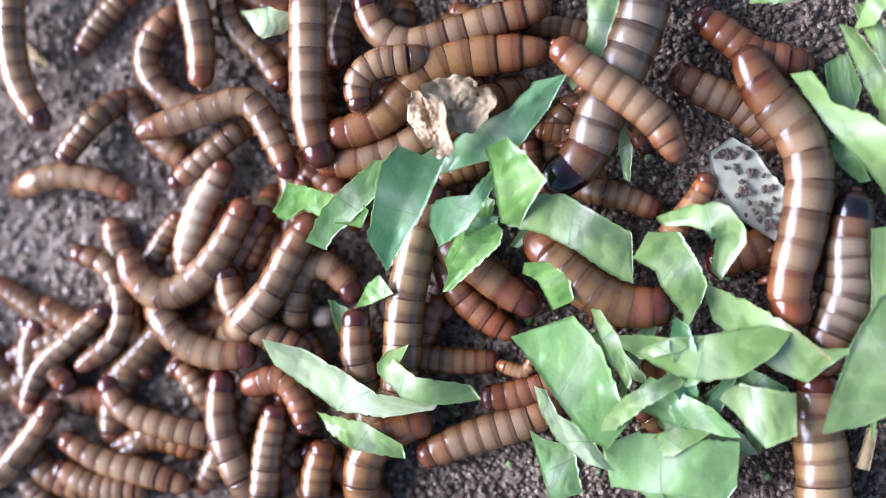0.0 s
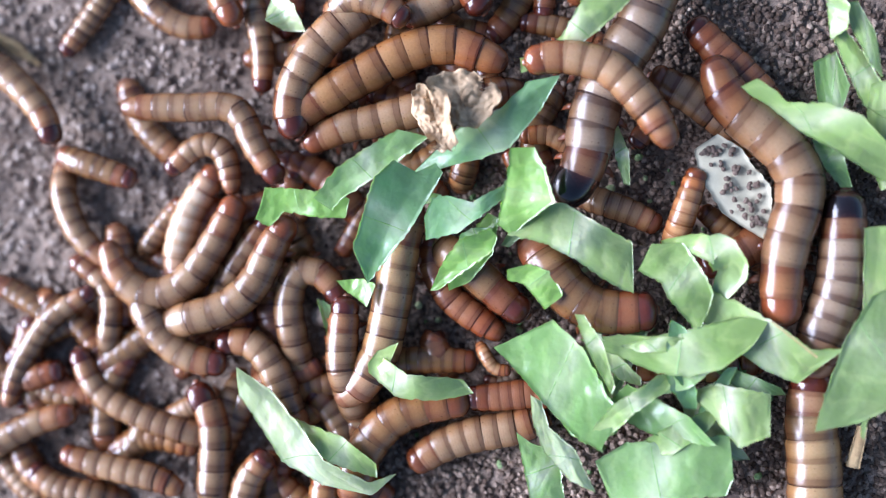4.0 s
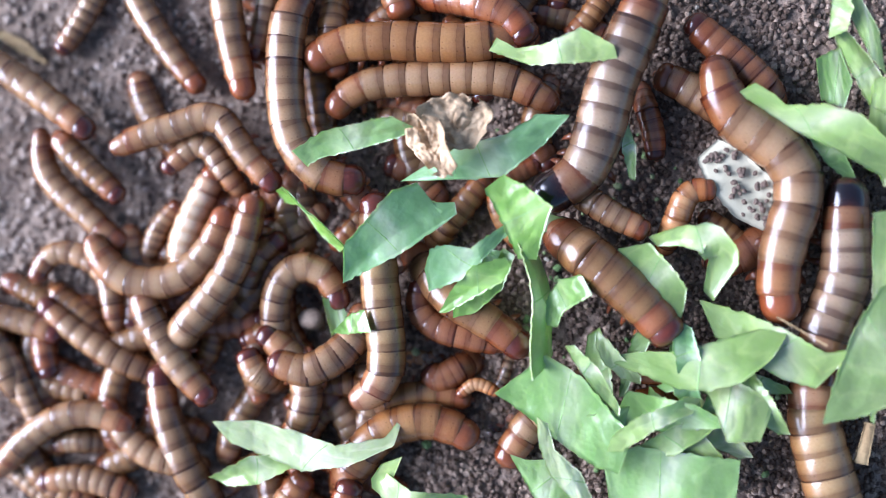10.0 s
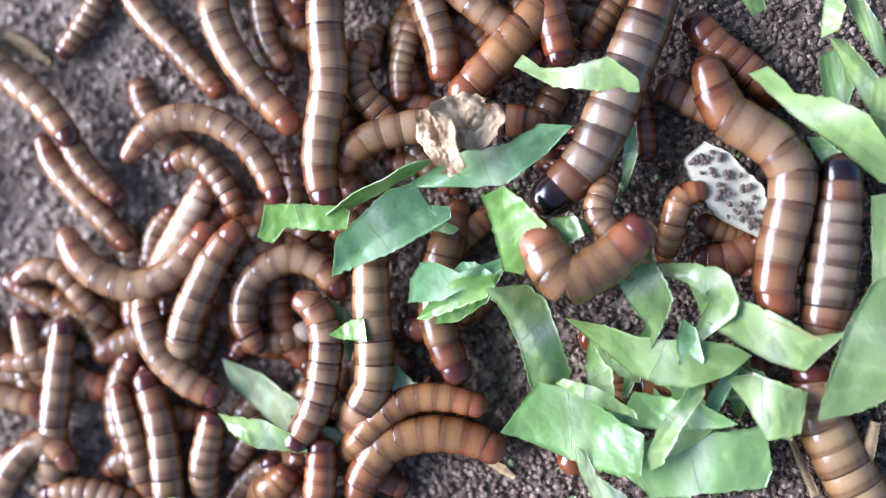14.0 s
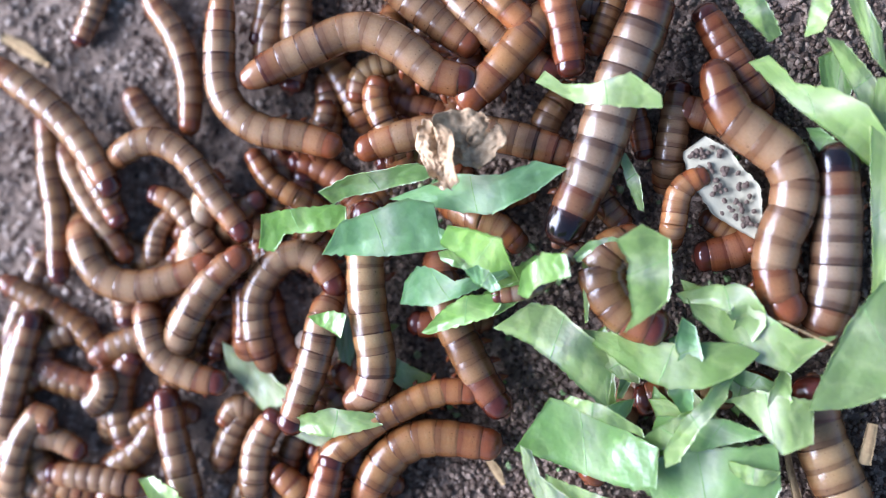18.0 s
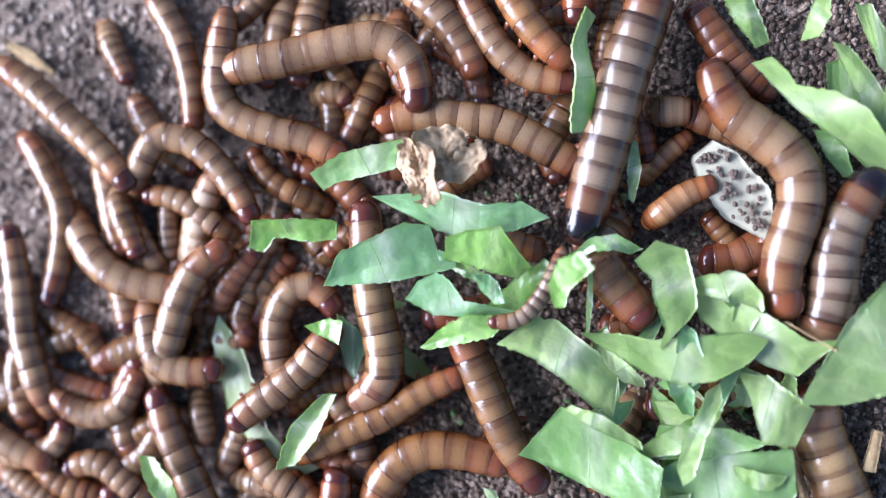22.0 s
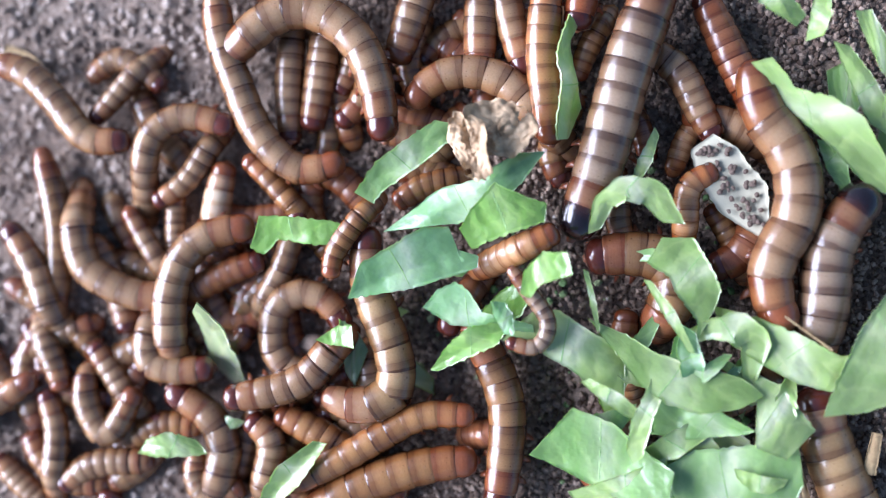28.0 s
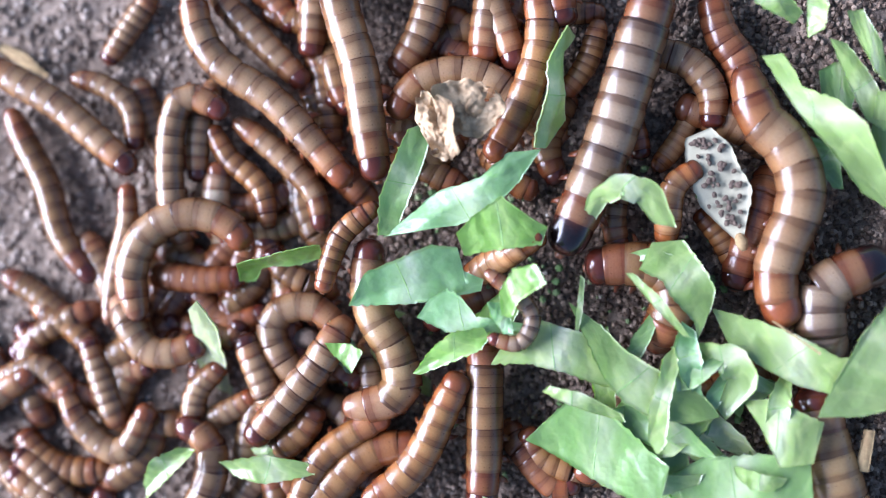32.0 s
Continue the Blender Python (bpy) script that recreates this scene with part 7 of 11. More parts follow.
    crawl(LARVAE[55], (0, 2.3, -42.1, 7.6, -47.3, 9.7, -52.2, 10.4, -56.3, 9.5),
          (1, 2.3, -39.8, 6.6, -44.6, 8.6, -50.3, 11, -55.7, 12.9),
          (2, 2.3, -38.5, 7.2, -43.9, 8.2, -50, 10.2, -55.3, 12.1),
          (3, 2.3, -44.3, -3.5, -49.2, 0.3, -50.9, 4.9, -50.9, 8),
          (6, 2.3, -39.6, 0.9, -45.7, 5.6, -51.4, 9.5, -53.8, 14.1),
          (9, 2.3, -42.2, 0.3, -47.1, 5.3, -52.8, 10, -53.6, 15.8),
          (11, 2.3, -43.3, 0.5, -49, 4.4, -54.3, 9.9, -55.9, 16.1),
          (13, 2.3, -43, 0.5, -48.3, 5.5, -54, 10.9, -56.5, 15.6),
          (17, 2.3, -41.9, -2.1, -44.7, 1.8, -47.9, 6.4, -52, 13.4),
          (19, 2.3, -43.5, 0.1, -46.7, 4.7, -49.9, 10.1, -51.6, 13.2),
          (21, 2.3, -44.1, -0.2, -45.3, 4.4, -46.1, 9.1, -46.9, 12.1),
          (25, 2.3, -42.3, 1.6, -44.3, 4.7, -45.5, 7),
          (32, -4.8, -44.1, 1.8, -46.2, 5, -47.4, 7.4))
    crawl(LARVAE[56], (0, 3.6, -51.6, 12.2, -49.6, 14.9, -46.4, 18.3),
          (1, 3.6, -53, 17.6, -48.9, 16.3, -44.9, 14.5),
          (2, 3.6, -54.3, 18.4, -50.6, 16.4, -47, 13.5),
          (3, 3.6, -40.6, 11.7, -44.6, 12.2, -48.6, 12.6),
          (6, 3.6, -39.5, 6.3, -44.3, 10.1, -49.1, 13.6),
          (9, 3.6, -40.9, 7.2, -44.9, 10.2, -49.3, 14.1),
          (11, 3.6, -44, 6.3, -48.4, 10.5, -52, 14.4),
          (13, 3.6, -43.3, 6.2, -47.7, 10, -51.4, 15.4),
          (17, 3.6, -45, 7.9, -48.2, 11.7, -51.4, 16.4),
          (19, 3.6, -40.9, -0.7, -42.5, 3.1, -44.1, 6.9),
          (25, 3.6, -42.1, 1.6, -43.3, 4.7, -44.5, 7),
          (28, -4.8, -45.4, 2, -46.6, 5.2, -47.9, 7.6),
          (32, -5.8, -44.9, 1.8, -46.2, 5, -47.5, 7.5))
    crawl(LARVAE[57], (0, 2.1, -71.5, 0.3, -71.5, 5, -71.5, 10.5),
          (13, 2.1, -71.6, 0.1, -71.6, 4.8, -71.6, 10.3),
          (17, 2.1, -51.3, 0.2, -52, 4.9, -52.6, 10.3, -54.6, 16.5),
          (19, 2.1, -54.1, -8.5, -53.3, 0.1, -53.3, 7.8, -54.6, 15.6),
          (21, 2.1, -54.8, -4.9, -53.1, 1.4, -52.6, 8.3, -55.6, 14.6),
          (23, 2.1, -54.9, -7.8, -52.8, -0.8, -52.8, 6.1, -56.1, 12.4, -60.7, 15.2),
          (25, 2.1, -55.8, -8.5, -52.9, -2.3, -52.9, 4.7, -56.2, 11, -61.2, 13.3),
          (28, 2.1, -53.9, -8.1, -53.1, -0.3, -53.5, 7.4, -55.6, 15.2),
          (30, 2.1, -49.3, -4.5, -52.5, 2.4, -53.4, 9.4, -56.6, 15.7, -58.3, 20.4),
          (32, 2.1, -47.3, -2.4, -51.8, 3.4, -53.9, 10.4, -56.8, 15.8, -59.2, 20.5))
    crawl(LARVAE[58], (0, 3.2, -69.2, -9.1, -69.2, -15.3, -69.2, -21.6),
          (9, 3.2, -68.5, -9.1, -68.5, -15.3, -68.5, -21.6),
          (11, 3.2, -60, -11.1, -55.1, -9.5, -51, -12.5, -47.8, -14.8),
          (13, 3.2, -52.4, -9.2, -51.8, -16.1, -51.3, -23, -50.8, -29.9),
          (17, 3.2, -53.7, -11.3, -55.7, -15.2, -58.2, -19.9, -60.2, -24.6),
          (19, 3.2, -58.1, -5.4, -58.9, -11.6, -59.3, -17.8, -58.9, -24),
          (21, 3.2, -59.2, 2.9, -58.3, -5.6, -57.5, -14.1, -54.7, -23.3),
          (23, 3.2, -60.5, 4.6, -58.9, -2.4, -58, -9.3, -55.6, -16.3),
          (25, 3.2, -60.2, 4.7, -56.9, -0.7, -56.5, -6.1, -58.1, -10),
          (28, 3.2, -60, 5.1, -56.3, -0.3, -54.2, -5.7),
          (30, 0, -56.4, 2.4, -55.2, -2.3, -52.3, -4.6),
          (32, -4.6, -58.4, 2.6, -57.1, -2.2, -54.1, -4.7))
    crawl(LARVAE[59], (0, 3.1, -45.4, -7.7, -50.3, -12, -54.7, -15.9, -57.2, -21.8),
          (3, 3.1, -44.8, -5.5, -50.5, -9.3, -55, -14.4, -58.3, -20.6),
          (6, 3.1, -51, -5.2, -56.3, -9.1, -58.8, -15.3, -58, -22.3),
          (9, 3.1, -59.8, -11.3, -58.2, -16.8, -56.9, -23.7, -56.1, -27.6),
          (13, 3.1, -61.9, -15.5, -57.8, -17, -54.5, -17.3),
          (17, 3.1, -59.9, -15.3, -57.4, -9.1, -54.1, -2.1),
          (19, -4, -64, -15.4, -61.4, -8.9, -58, -1.6),
          (32, -6, -64.3, -14.6, -61.7, -8, -58.3, -0.6))
    crawl(LARVAE[60], (0, 2.5, -50.5, -0.1, -45.6, -2, -43.4, -6.6, -44.4, -12, -49.7, -15.9),
          (3, 2.5, -47.5, -2, -44.7, -4.3, -42.7, -8.1, -44.3, -13.5),
          (6, 2.5, -54.1, 0.9, -48, -0.2, -44.4, -3.7, -43.6, -9, -45.2, -13.3),
          (9, 2.5, -54.3, -4.3, -51.9, -0.1, -47, -0.5, -43.8, -4.3, -43.2, -9.3),
          (11, 2.5, -57.5, -4.1, -54.2, -1, -49.7, -1.8, -46.1, -4.8, -45.6, -9.5),
          (13, 2.5, -59.7, -6.1, -56.4, -2.3, -52.3, -1.5, -49, -3.8, -46.6, -6.1),
          (17, 2.5, -55.6, 1, -54.8, -3.6, -54, -8.3, -52.8, -12.2),
          (19, -5, -59.7, 1.6, -58.8, -3.2, -58, -8.1),
          (32, -6, -59.5, 2.6, -58.7, -2.3, -57.8, -7.2))
    crawl(LARVAE[61], (0, 1.2, -40.4, -17.1, -42.2, -12.1, -42.8, -7.4, -44.2, -2.8),
          (3, 0, -41.9, -16.8, -41.7, -13.7, -42.1, -10.6),
          (6, -5.3, -44.6, -17.5, -44.4, -14.3, -44.8, -11.1),
          (11, -5.3, -49.5, -13.1, -49, -10.7, -48.2, -8.3),
          (12, 0.5, -47.6, -12.9, -46.7, -11, -45.8, -8.6),
          (13, 0.5, -48.1, -11.8, -47.3, -10.1, -46.2, -7.7),
          (14.5, 0.5, -49.2, -14.4, -48.4, -12.4, -47.6, -10.1),
          (17, -5.3, -51.4, -14.7, -50.5, -12.7, -49.7, -10.3),
          (32, -6.3, -51.5, -13.2, -50.6, -11.2, -49.8, -8.8))
    crawl(LARVAE[62], (0, 4.5, -24.4, -13.5, -29, -13.9, -33.7, -12.5, -36.8, -9.5),
          (3, 4.5, -27.6, -14.7, -32.3, -14, -35.8, -11.4, -38.2, -8),
          (6, 4.5, -26.2, -16.3, -31.3, -15.2, -36, -12.3, -38.7, -7.8),
          (9, 4.5, -29.9, -19.6, -33.4, -16.3, -36.5, -12.5, -38.9, -8),
          (11, 4.5, -29.8, -20.8, -33.7, -16.8, -36.8, -12.3, -39.2, -8.5, -40, -5.5),
          (13, 4.5, -29.6, -20.5, -33.8, -18, -37.8, -13.9, -39.7, -9, -40.1, -6),
          (17, 4.5, -27.3, -17.4, -31.9, -17, -36.2, -14.9, -38.6, -11.1),
          (19, 4.5, -29.2, -17.5, -33.8, -16.1, -38.2, -13.1, -39.3, -8.2),
          (21, 4.5, -29, -15.9, -33.7, -15.6, -37.6, -13, -38.9, -7.7),
          (23, 4.5, -29.9, -13.5, -34.2, -14.3, -38.5, -14, -40.1, -10.6),
          (25, 4.5, -30, -13.4, -34.3, -14.2, -38.6, -13.9, -40.6, -10.1),
          (28, 4.5, -30.5, -13.8, -34.8, -14.2, -39.2, -13.1, -39.2, -9.4),
          (30, 4.5, -31.9, -10.7, -35.8, -12.7, -39.8, -12.3, -40.9, -8.9),
          (32, 4.5, -30.8, -10.6, -34.7, -12.1, -38.7, -11.8, -41.4, -8))
    crawl(LARVAE[63], (0, 3.6, -28.6, -2.3, -27.4, -7.2, -23.1, -10.9, -17.4, -13.5),
          (3, 3.6, -29.1, -11.4, -24.8, -11, -21.4, -13.9, -19.4, -19.2),
          (6, 3.6, -26.1, -11.9, -22.3, -12.6, -19.2, -17.8, -17.3, -23),
          (9, 3.6, -22.8, -9.5, -18.6, -12.4, -15.5, -16.8, -16.7, -22.1, -20.1, -22.9),
          (11, 3.6, -23.9, -12.2, -20.8, -15.2, -18.5, -19.6, -19.3, -23.4),
          (13, -4.5, -26.5, -12.5, -23.2, -15.7, -20.8, -20.3),
          (32, -5.5, -26.1, -10.9, -22.8, -14, -20.4, -18.7))
    crawl(LARVAE[64], (0, 2.6, -46, -17.4, -43.2, -21.6, -37.6, -23.7, -31.2, -25.1),
          (3, 2.6, -47.9, -15.1, -44.6, -20.5, -38.6, -23.4, -32.2, -26.3),
          (6, 2.6, -50, -10.2, -47.6, -16, -42.3, -19.8, -35.9, -19.7, -28.8, -18.8),
          (9, 2.6, -53, -6.7, -49, -11.3, -44.1, -14.3, -37.7, -16.1),
          (11, 2.6, -56.2, -8, -52.1, -10.3, -47.2, -13.3, -44, -15.6),
          (13, 2.6, -58, -9.2, -58.4, -13.9, -58, -18.6, -56.3, -23.2),
          (17, 2.6, -59.3, -9.1, -56, -6.8, -53.5, -3.6),
          (19, -4.8, -63.5, -8.9, -60.1, -6.5, -57.5, -3.2),
          (32, -5.8, -63.4, -8, -59.9, -5.5, -57.3, -2.3))
    crawl(LARVAE[65], (0, 3.7, -52.8, -20.8, -55.7, -25.1, -58.9, -29.1, -62.2, -31.5),
          (3, 3.7, -51.4, -21.2, -55.1, -22.8, -59.2, -25.6, -62.5, -28.4),
          (6, 3.7, -41.5, -24.6, -47.5, -22.8, -53.2, -22.1, -57.2, -24.9, -60.5, -28.5),
          (9, 3.7, -38.9, -19.5, -44.5, -20.7, -50.9, -22.3, -56.6, -25.9, -60.3, -29.9),
          (11, 3.7, -44.3, -28.5, -47.6, -23.9, -52.4, -23.7, -57.3, -27.2, -60.6, -31.2),
          (13, 3.7, -50.1, -30.6, -53.4, -26.8, -57.4, -28.5, -60.7, -31.6),
          (17, 3.7, -51.4, -25.9, -55.5, -24.4, -58.7, -26.8, -59.5, -30.7),
          (19, 3.7, -55.8, -22.3, -53.4, -19.2, -55.8, -23.8, -59.1, -30.1),
          (21, 3.7, -52.8, -24.8, -56, -27.2, -61, -27.3),
          (23, 3.7, -55.3, -30.8, -57.8, -25.5, -61.1, -21.7),
          (25, 3.7, -58.7, -23.1, -57.1, -20, -59.5, -17.7),
          (28, 3.7, -56, -15.7, -60.1, -18.1, -63.4, -20.5),
          (32, 3.7, -55.1, -15.1, -59.2, -17.5, -62.5, -19.9))
    crawl(LARVAE[66], (0, 3.3, -51.7, -25.5, -46.1, -28.4, -40.5, -29.8, -34.1, -31.5),
          (3, 3.3, -50.4, -28.2, -43.9, -28.8, -38.3, -30.2, -34.3, -33.1),
          (6, 3.3, -49.7, -26, -46, -29.7, -39.6, -31.1, -33.3, -28.6),
          (9, 3.3, -45.4, -25, -43.4, -28.7, -39, -31.7, -35, -30.8),
          (11, 3.3, -44.5, -16.3, -42.1, -20.8, -38.1, -24.6, -34.9, -27.5),
          (13, 3.3, -41.4, -19, -41.4, -24.3, -40.6, -28.9, -39.8, -32.7),
          (17, 3.3, -52.3, -17.1, -46.7, -17.4, -42.7, -21.2, -39.9, -25.7),
          (19, 3.3, -39.4, -16.3, -43.4, -19.8, -49.5, -19.9, -51.9, -18.4),
          (21, 3.3, -40.1, -13.9, -44.9, -18.5, -52.1, -19.4, -54.6, -18.7),
          (23, 3.3, -42.2, -16.8, -43.8, -22.2, -48.2, -23, -51.8, -18.5),
          (25, 3.3, -39.9, -16.7, -44.3, -21.3, -49.9, -21.4, -54.8, -17.7),
          (28, 3.3, -41.6, -17.1, -45.6, -23.3, -48.5, -19.5, -48.9, -16.4),
          (30, 3.3, -39.1, -16.6, -43, -22, -48.3, -22.9, -50.7, -17.6),
          (32, 3.3, -38.8, -19.5, -42.7, -25.7, -48, -22.7, -50.8, -18.2))
    crawl(LARVAE[67], (0, 3.4, -29, -16.3, -29.4, -22.3, -27.8, -27.6, -26.3, -30.6),
          (3, 3.4, -31.5, -17.1, -29.2, -22.4, -28.4, -27.6, -27.6, -32.1),
          (6, 3.4, -30.5, -19.5, -29.7, -24.8, -30.5, -29.3, -32.1, -33.9),
          (9, 3.4, -34.2, -18.7, -34.1, -24, -34.2, -29.3, -34.2, -34.6),
          (11, 3.4, -40.8, -13.2, -39.3, -19.2, -34.1, -24.5, -29.4, -28.1, -26.3, -34.1),
          (13, 3.4, -41, -15.2, -38.6, -21.2, -37.8, -27.3, -37.4, -34.1),
          (17, 3.4, -37.1, -18.8, -35.9, -24.1, -34.3, -29.3, -32.7, -34.6),
          (19, 3.4, -37, -18.2, -36.2, -24.2, -35, -30.3, -34.7, -34),
          (21, 3.4, -37.6, -17.6, -35.7, -23.7, -32.9, -29.7, -31.3, -33.4),
          (23, 3.4, -40, -17.5, -37.7, -23.6, -35, -28.8, -33, -33.3),
          (25, 3.4, -39, -17.4, -34.7, -21.1, -30, -24.8, -29.2, -29.3, -33.9, -29.4),
          (28, 3.4, -36.8, -17, -31.7, -19.9, -29, -24.4, -30.1, -29),
          (30, 3.4, -35.5, -17.3, -32.3, -19.5, -30, -24.8, -30.7, -29.3),
          (32, 3.4, -34.4, -21.7, -30.4, -23.9, -30, -28.4, -32, -33))
    crawl(LARVAE[68], (0, 2.1, -53.1, -29.6, -47.4, -32.1, -40.2, -32.7),
          (3, 2.1, -55.5, -29.3, -52.6, -32.7, -46.9, -34.1),
          (6, 2.1, -54.7, -31.7, -48.2, -31.5, -40.1, -32.9),
          (9, 2.1, -54.9, -31.6, -48.4, -31, -41.9, -32.8),
          (13, 2.1, -54.9, -34.1, -49.2, -33.2, -43.5, -34.6),
          (17, 2.1, -56.2, -30.9, -50.5, -31.5, -44, -32.1),
          (19, 2.1, -52.5, -29.8, -46, -30, -40.3, -31.8),
          (21, 2.1, -52.3, -28.9, -47.4, -28, -42.1, -31.3),
          (23, 2.1, -52.4, -28.7, -47.5, -27.8, -42.2, -31.6),
          (25, 2.1, -52.9, -27.5, -46.4, -29.2, -39.1, -30.6),
          (28, 2.1, -52.7, -30.6, -47.8, -27.4, -39.7, -26.8),
          (30, 2.1, -57, -26.4, -54.6, -30.2, -50.5, -30.9),
          (32, 2.1, -58.4, -26.3, -54.3, -29.3, -51.8, -32.3))
    crawl(LARVAE[69], (0, 3.8, -21.5, -20.6, -22.7, -25.9, -23.4, -32.6),
          (3, 3.8, -21.7, -27, -25.5, -29.7, -27.1, -33.5),
          (6, 3.8, -20.6, -26.7, -19.9, -30.5, -19.5, -34.2),
          (9, 3.8, -24.7, -15.5, -22.4, -17.7, -20.1, -16.1),
          (11, 3.8, -26.1, -11.5, -26.1, -16, -26.9, -19),
          (13, 3.8, -32.5, -21.8, -32.9, -26.3, -33.3, -29.4),
          (17, 3.8, -19, -22.2, -22.8, -26, -24, -30.5),
          (19, 3.8, -24.7, -20.2, -25.5, -25.4, -24.4, -31.4),
          (21, 3.8, -25, -24.9, -22.7, -28.6, -18, -30.7),
          (23, 3.8, -26.6, -23.3, -24.3, -27, -21.2, -30.6),
          (25, 3.8, -27.5, -22.4, -24.4, -25.3, -22.9, -29.1),
          (28, 3.8, -25.7, -20.5, -22.6, -23.5, -23.4, -28.7),
          (30, 3.8, -25.9, -9.6, -25.9, -14.1, -25.9, -17.9),
          (32, 3.8, -25.6, -9.8, -24.1, -13.2, -22.1, -17.7))
    crawl(LARVAE[70], (0, 3.2, -15.1, -25.4, -16.3, -29.6, -16.3, -33.3),
          (3, 3.2, -13.8, -28.4, -14.5, -31.8, -14.9, -34.8),
          (6, 3.2, -12.4, -25.9, -13.5, -29.7, -13.1, -33.4),
          (9, 3.2, -16.8, -30, -18.7, -32.7, -20.2, -34.9),
          (11, 3.2, -17.8, -29.4, -19.4, -31.7, -20.9, -34),
          (13, 3.2, -19.5, -29.1, -21.8, -30.7, -24.9, -31.5),
          (17, 3.2, -22.2, -29.8, -20.7, -31.3, -18.4, -32.7),
          (19, 3.2, -21.8, -28.4, -19.5, -29.9, -18, -32.1),
          (21, 3.2, -21.3, -29.4, -19, -30.8, -16.7, -32.3),
          (23, 3.2, -20.2, -28.5, -18.3, -29.9, -17.9, -32.2),
          (25, 3.2, -13.8, -28.9, -15.3, -30.5, -16.9, -32.7),
          (28, 3.2, -22, -19.8, -17.4, -21.9, -13.6, -24.1),
          (30, 3.2, -19.1, -20.8, -16.1, -21.5, -13, -21.4),
          (32, 3.2, -15.8, -19.1, -17.3, -22.1, -20.4, -24.4))
    crawl(LARVAE[71], (0, 4, -17.2, -23.9, -18.4, -19.8, -20.7, -16.9, -24.5, -17.7),
          (3, 4, -19.3, -23.6, -20.8, -20.6, -21.6, -17.6),
          (6, -3.7, -22, -24.9, -23.6, -21.8, -24.4, -18.7),
          (32, -5.7, -22.9, -23.6, -24.5, -20.4, -25.3, -17.3))
    crawl(LARVAE[72], (0, 2.5, -20.7, 21.4, -23.8, 26, -27.7, 29.5, -29.3, 34.5),
          (3, 2.5, -23.2, 20.7, -22.5, 26, -24, 31.3),
          (6, 2.5, -21.8, 23.2, -23, 28.1, -23.4, 33.4),
          (9, 2.5, -24.3, 25.3, -22.8, 29, -22, 34.3),
          (11, 2.5, -25, 25.1, -24.2, 29.2, -23.4, 33.8),
          (13, 2.5, -19.7, 23, -23.2, 26.5, -24.8, 31.8, -24.4, 35.6),
          (17, 2.5, -24.8, 25.9, -23.6, 30.4, -22.8, 35),
          (19, 2.5, -24.4, 28.8, -22.8, 32.5, -22, 36.3),
          (21, 2.5, -26.9, 30.1, -24.6, 32.3, -21.5, 35.3),
          (23, 2.5, -31, 31.9, -27.8, 34.8, -25.5, 37),
          (32, 2.5, -30, 37.5, -26.8, 39.7, -24.5, 41.9))
    crawl(LARVAE[73], (0, 5, -19.3, 9.9, -21.6, 14.8, -25, 19.7, -30.4, 18.6, -39.8, 15.8),
          (3, 5, -20.2, 9.2, -22.9, 13.3, -25.6, 18.6, -32.2, 18.9, -40.4, 19.2),
          (6, 5, -18.4, 9.8, -22.6, 14.3, -25.3, 18.8, -32.7, 18.9, -41.3, 18.7),
          (9, 5, -20.1, 8.8, -24, 13.3, -27.4, 18.2, -34.4, 16.8, -41.9, 15.6),
          (11, 5, -21.2, 7.6, -25.8, 12.4, -30, 17, -36.7, 15.9, -43.8, 12.3),
          (13, 5, -20.6, 6.4, -24, 13.1, -29.8, 17.3, -36.8, 17.4, -41.9, 12.5),
          (17, 5, -24, 3.2, -27.9, 9.2, -33.3, 13.7, -38.8, 14.5, -42.4, 12.3),
          (19, 5, -25.9, 0.8, -30.6, 5.7, -33.7, 12.1, -38, 15.5, -41.5, 14.8),
          (21, 5, -25.4, 4.3, -29.2, 11.1, -34.3, 16, -38.6, 16.4, -41, 13.8),
          (23, 5, -24.3, 5.6, -28.6, 11.2, -34, 15, -37.9, 15, -39.5, 12.4),
          (25, 5, -25.6, 6.8, -29.4, 11.3, -34.9, 12.9, -38.4, 10.7, -39.6, 6.9),
          (28, 5, -27.7, 18, -33.9, 19.6, -38.6, 17.4, -39.8, 14),
          (30, 5, -27.1, 19.9, -33.3, 21.2, -36, 18.9, -37.2, 12.9, -35.7, 6.9),
          (32, 5, -27.6, 19.7, -33, 22.1, -35, 18.3, -35.4, 12.3, -35, 7.1))
    crawl(LARVAE[74], (0, 3.1, -36.2, 8.7, -32.2, 12, -27.9, 15.4),
          (3, 3.1, -35.2, 10.6, -30.9, 13.9, -27.7, 13.1, -26.2, 7.8),
          (6, 3.1, -36.1, 10.8, -31.8, 14.6, -28.2, 13.4, -27.4, 8.5),
          (9, 3.1, -35.9, 10.6, -30.8, 13.9, -27.3, 10.1),
          (11, 3.1, -37.8, 10.4, -33, 14.2, -29.9, 11.1, -27.5, 6.9),
          (13, 3.1, -37.1, 11.1, -33.2, 13.3, -29.6, 9.9, -27.3, 5.4),
          (17, 3.1, -37.6, 8.2, -33.6, 8.6, -30.1, 5.5, -26.9, 1.7),
          (19, 3.1, -40.7, 7.7, -37.9, 4.6, -34.8, -0.3),
          (21, 3.1, -40.1, 9.4, -36.2, 7.4, -31, 2.1),
          (23, 3.1, -41, 8, -35.5, 9.1, -30, 6.8),
          (25, 3.1, -40.3, 7, -38, 10.8, -34, 12.2),
          (28, 3.1, -38.9, 8.1, -34.6, 11.1, -31.4, 15.6),
          (30, 3.1, -32.8, 9.2, -32.8, 14.5, -32, 19.1),
          (32, 3.1, -32.1, 10.9, -32.1, 15.4, -31.7, 19.2))
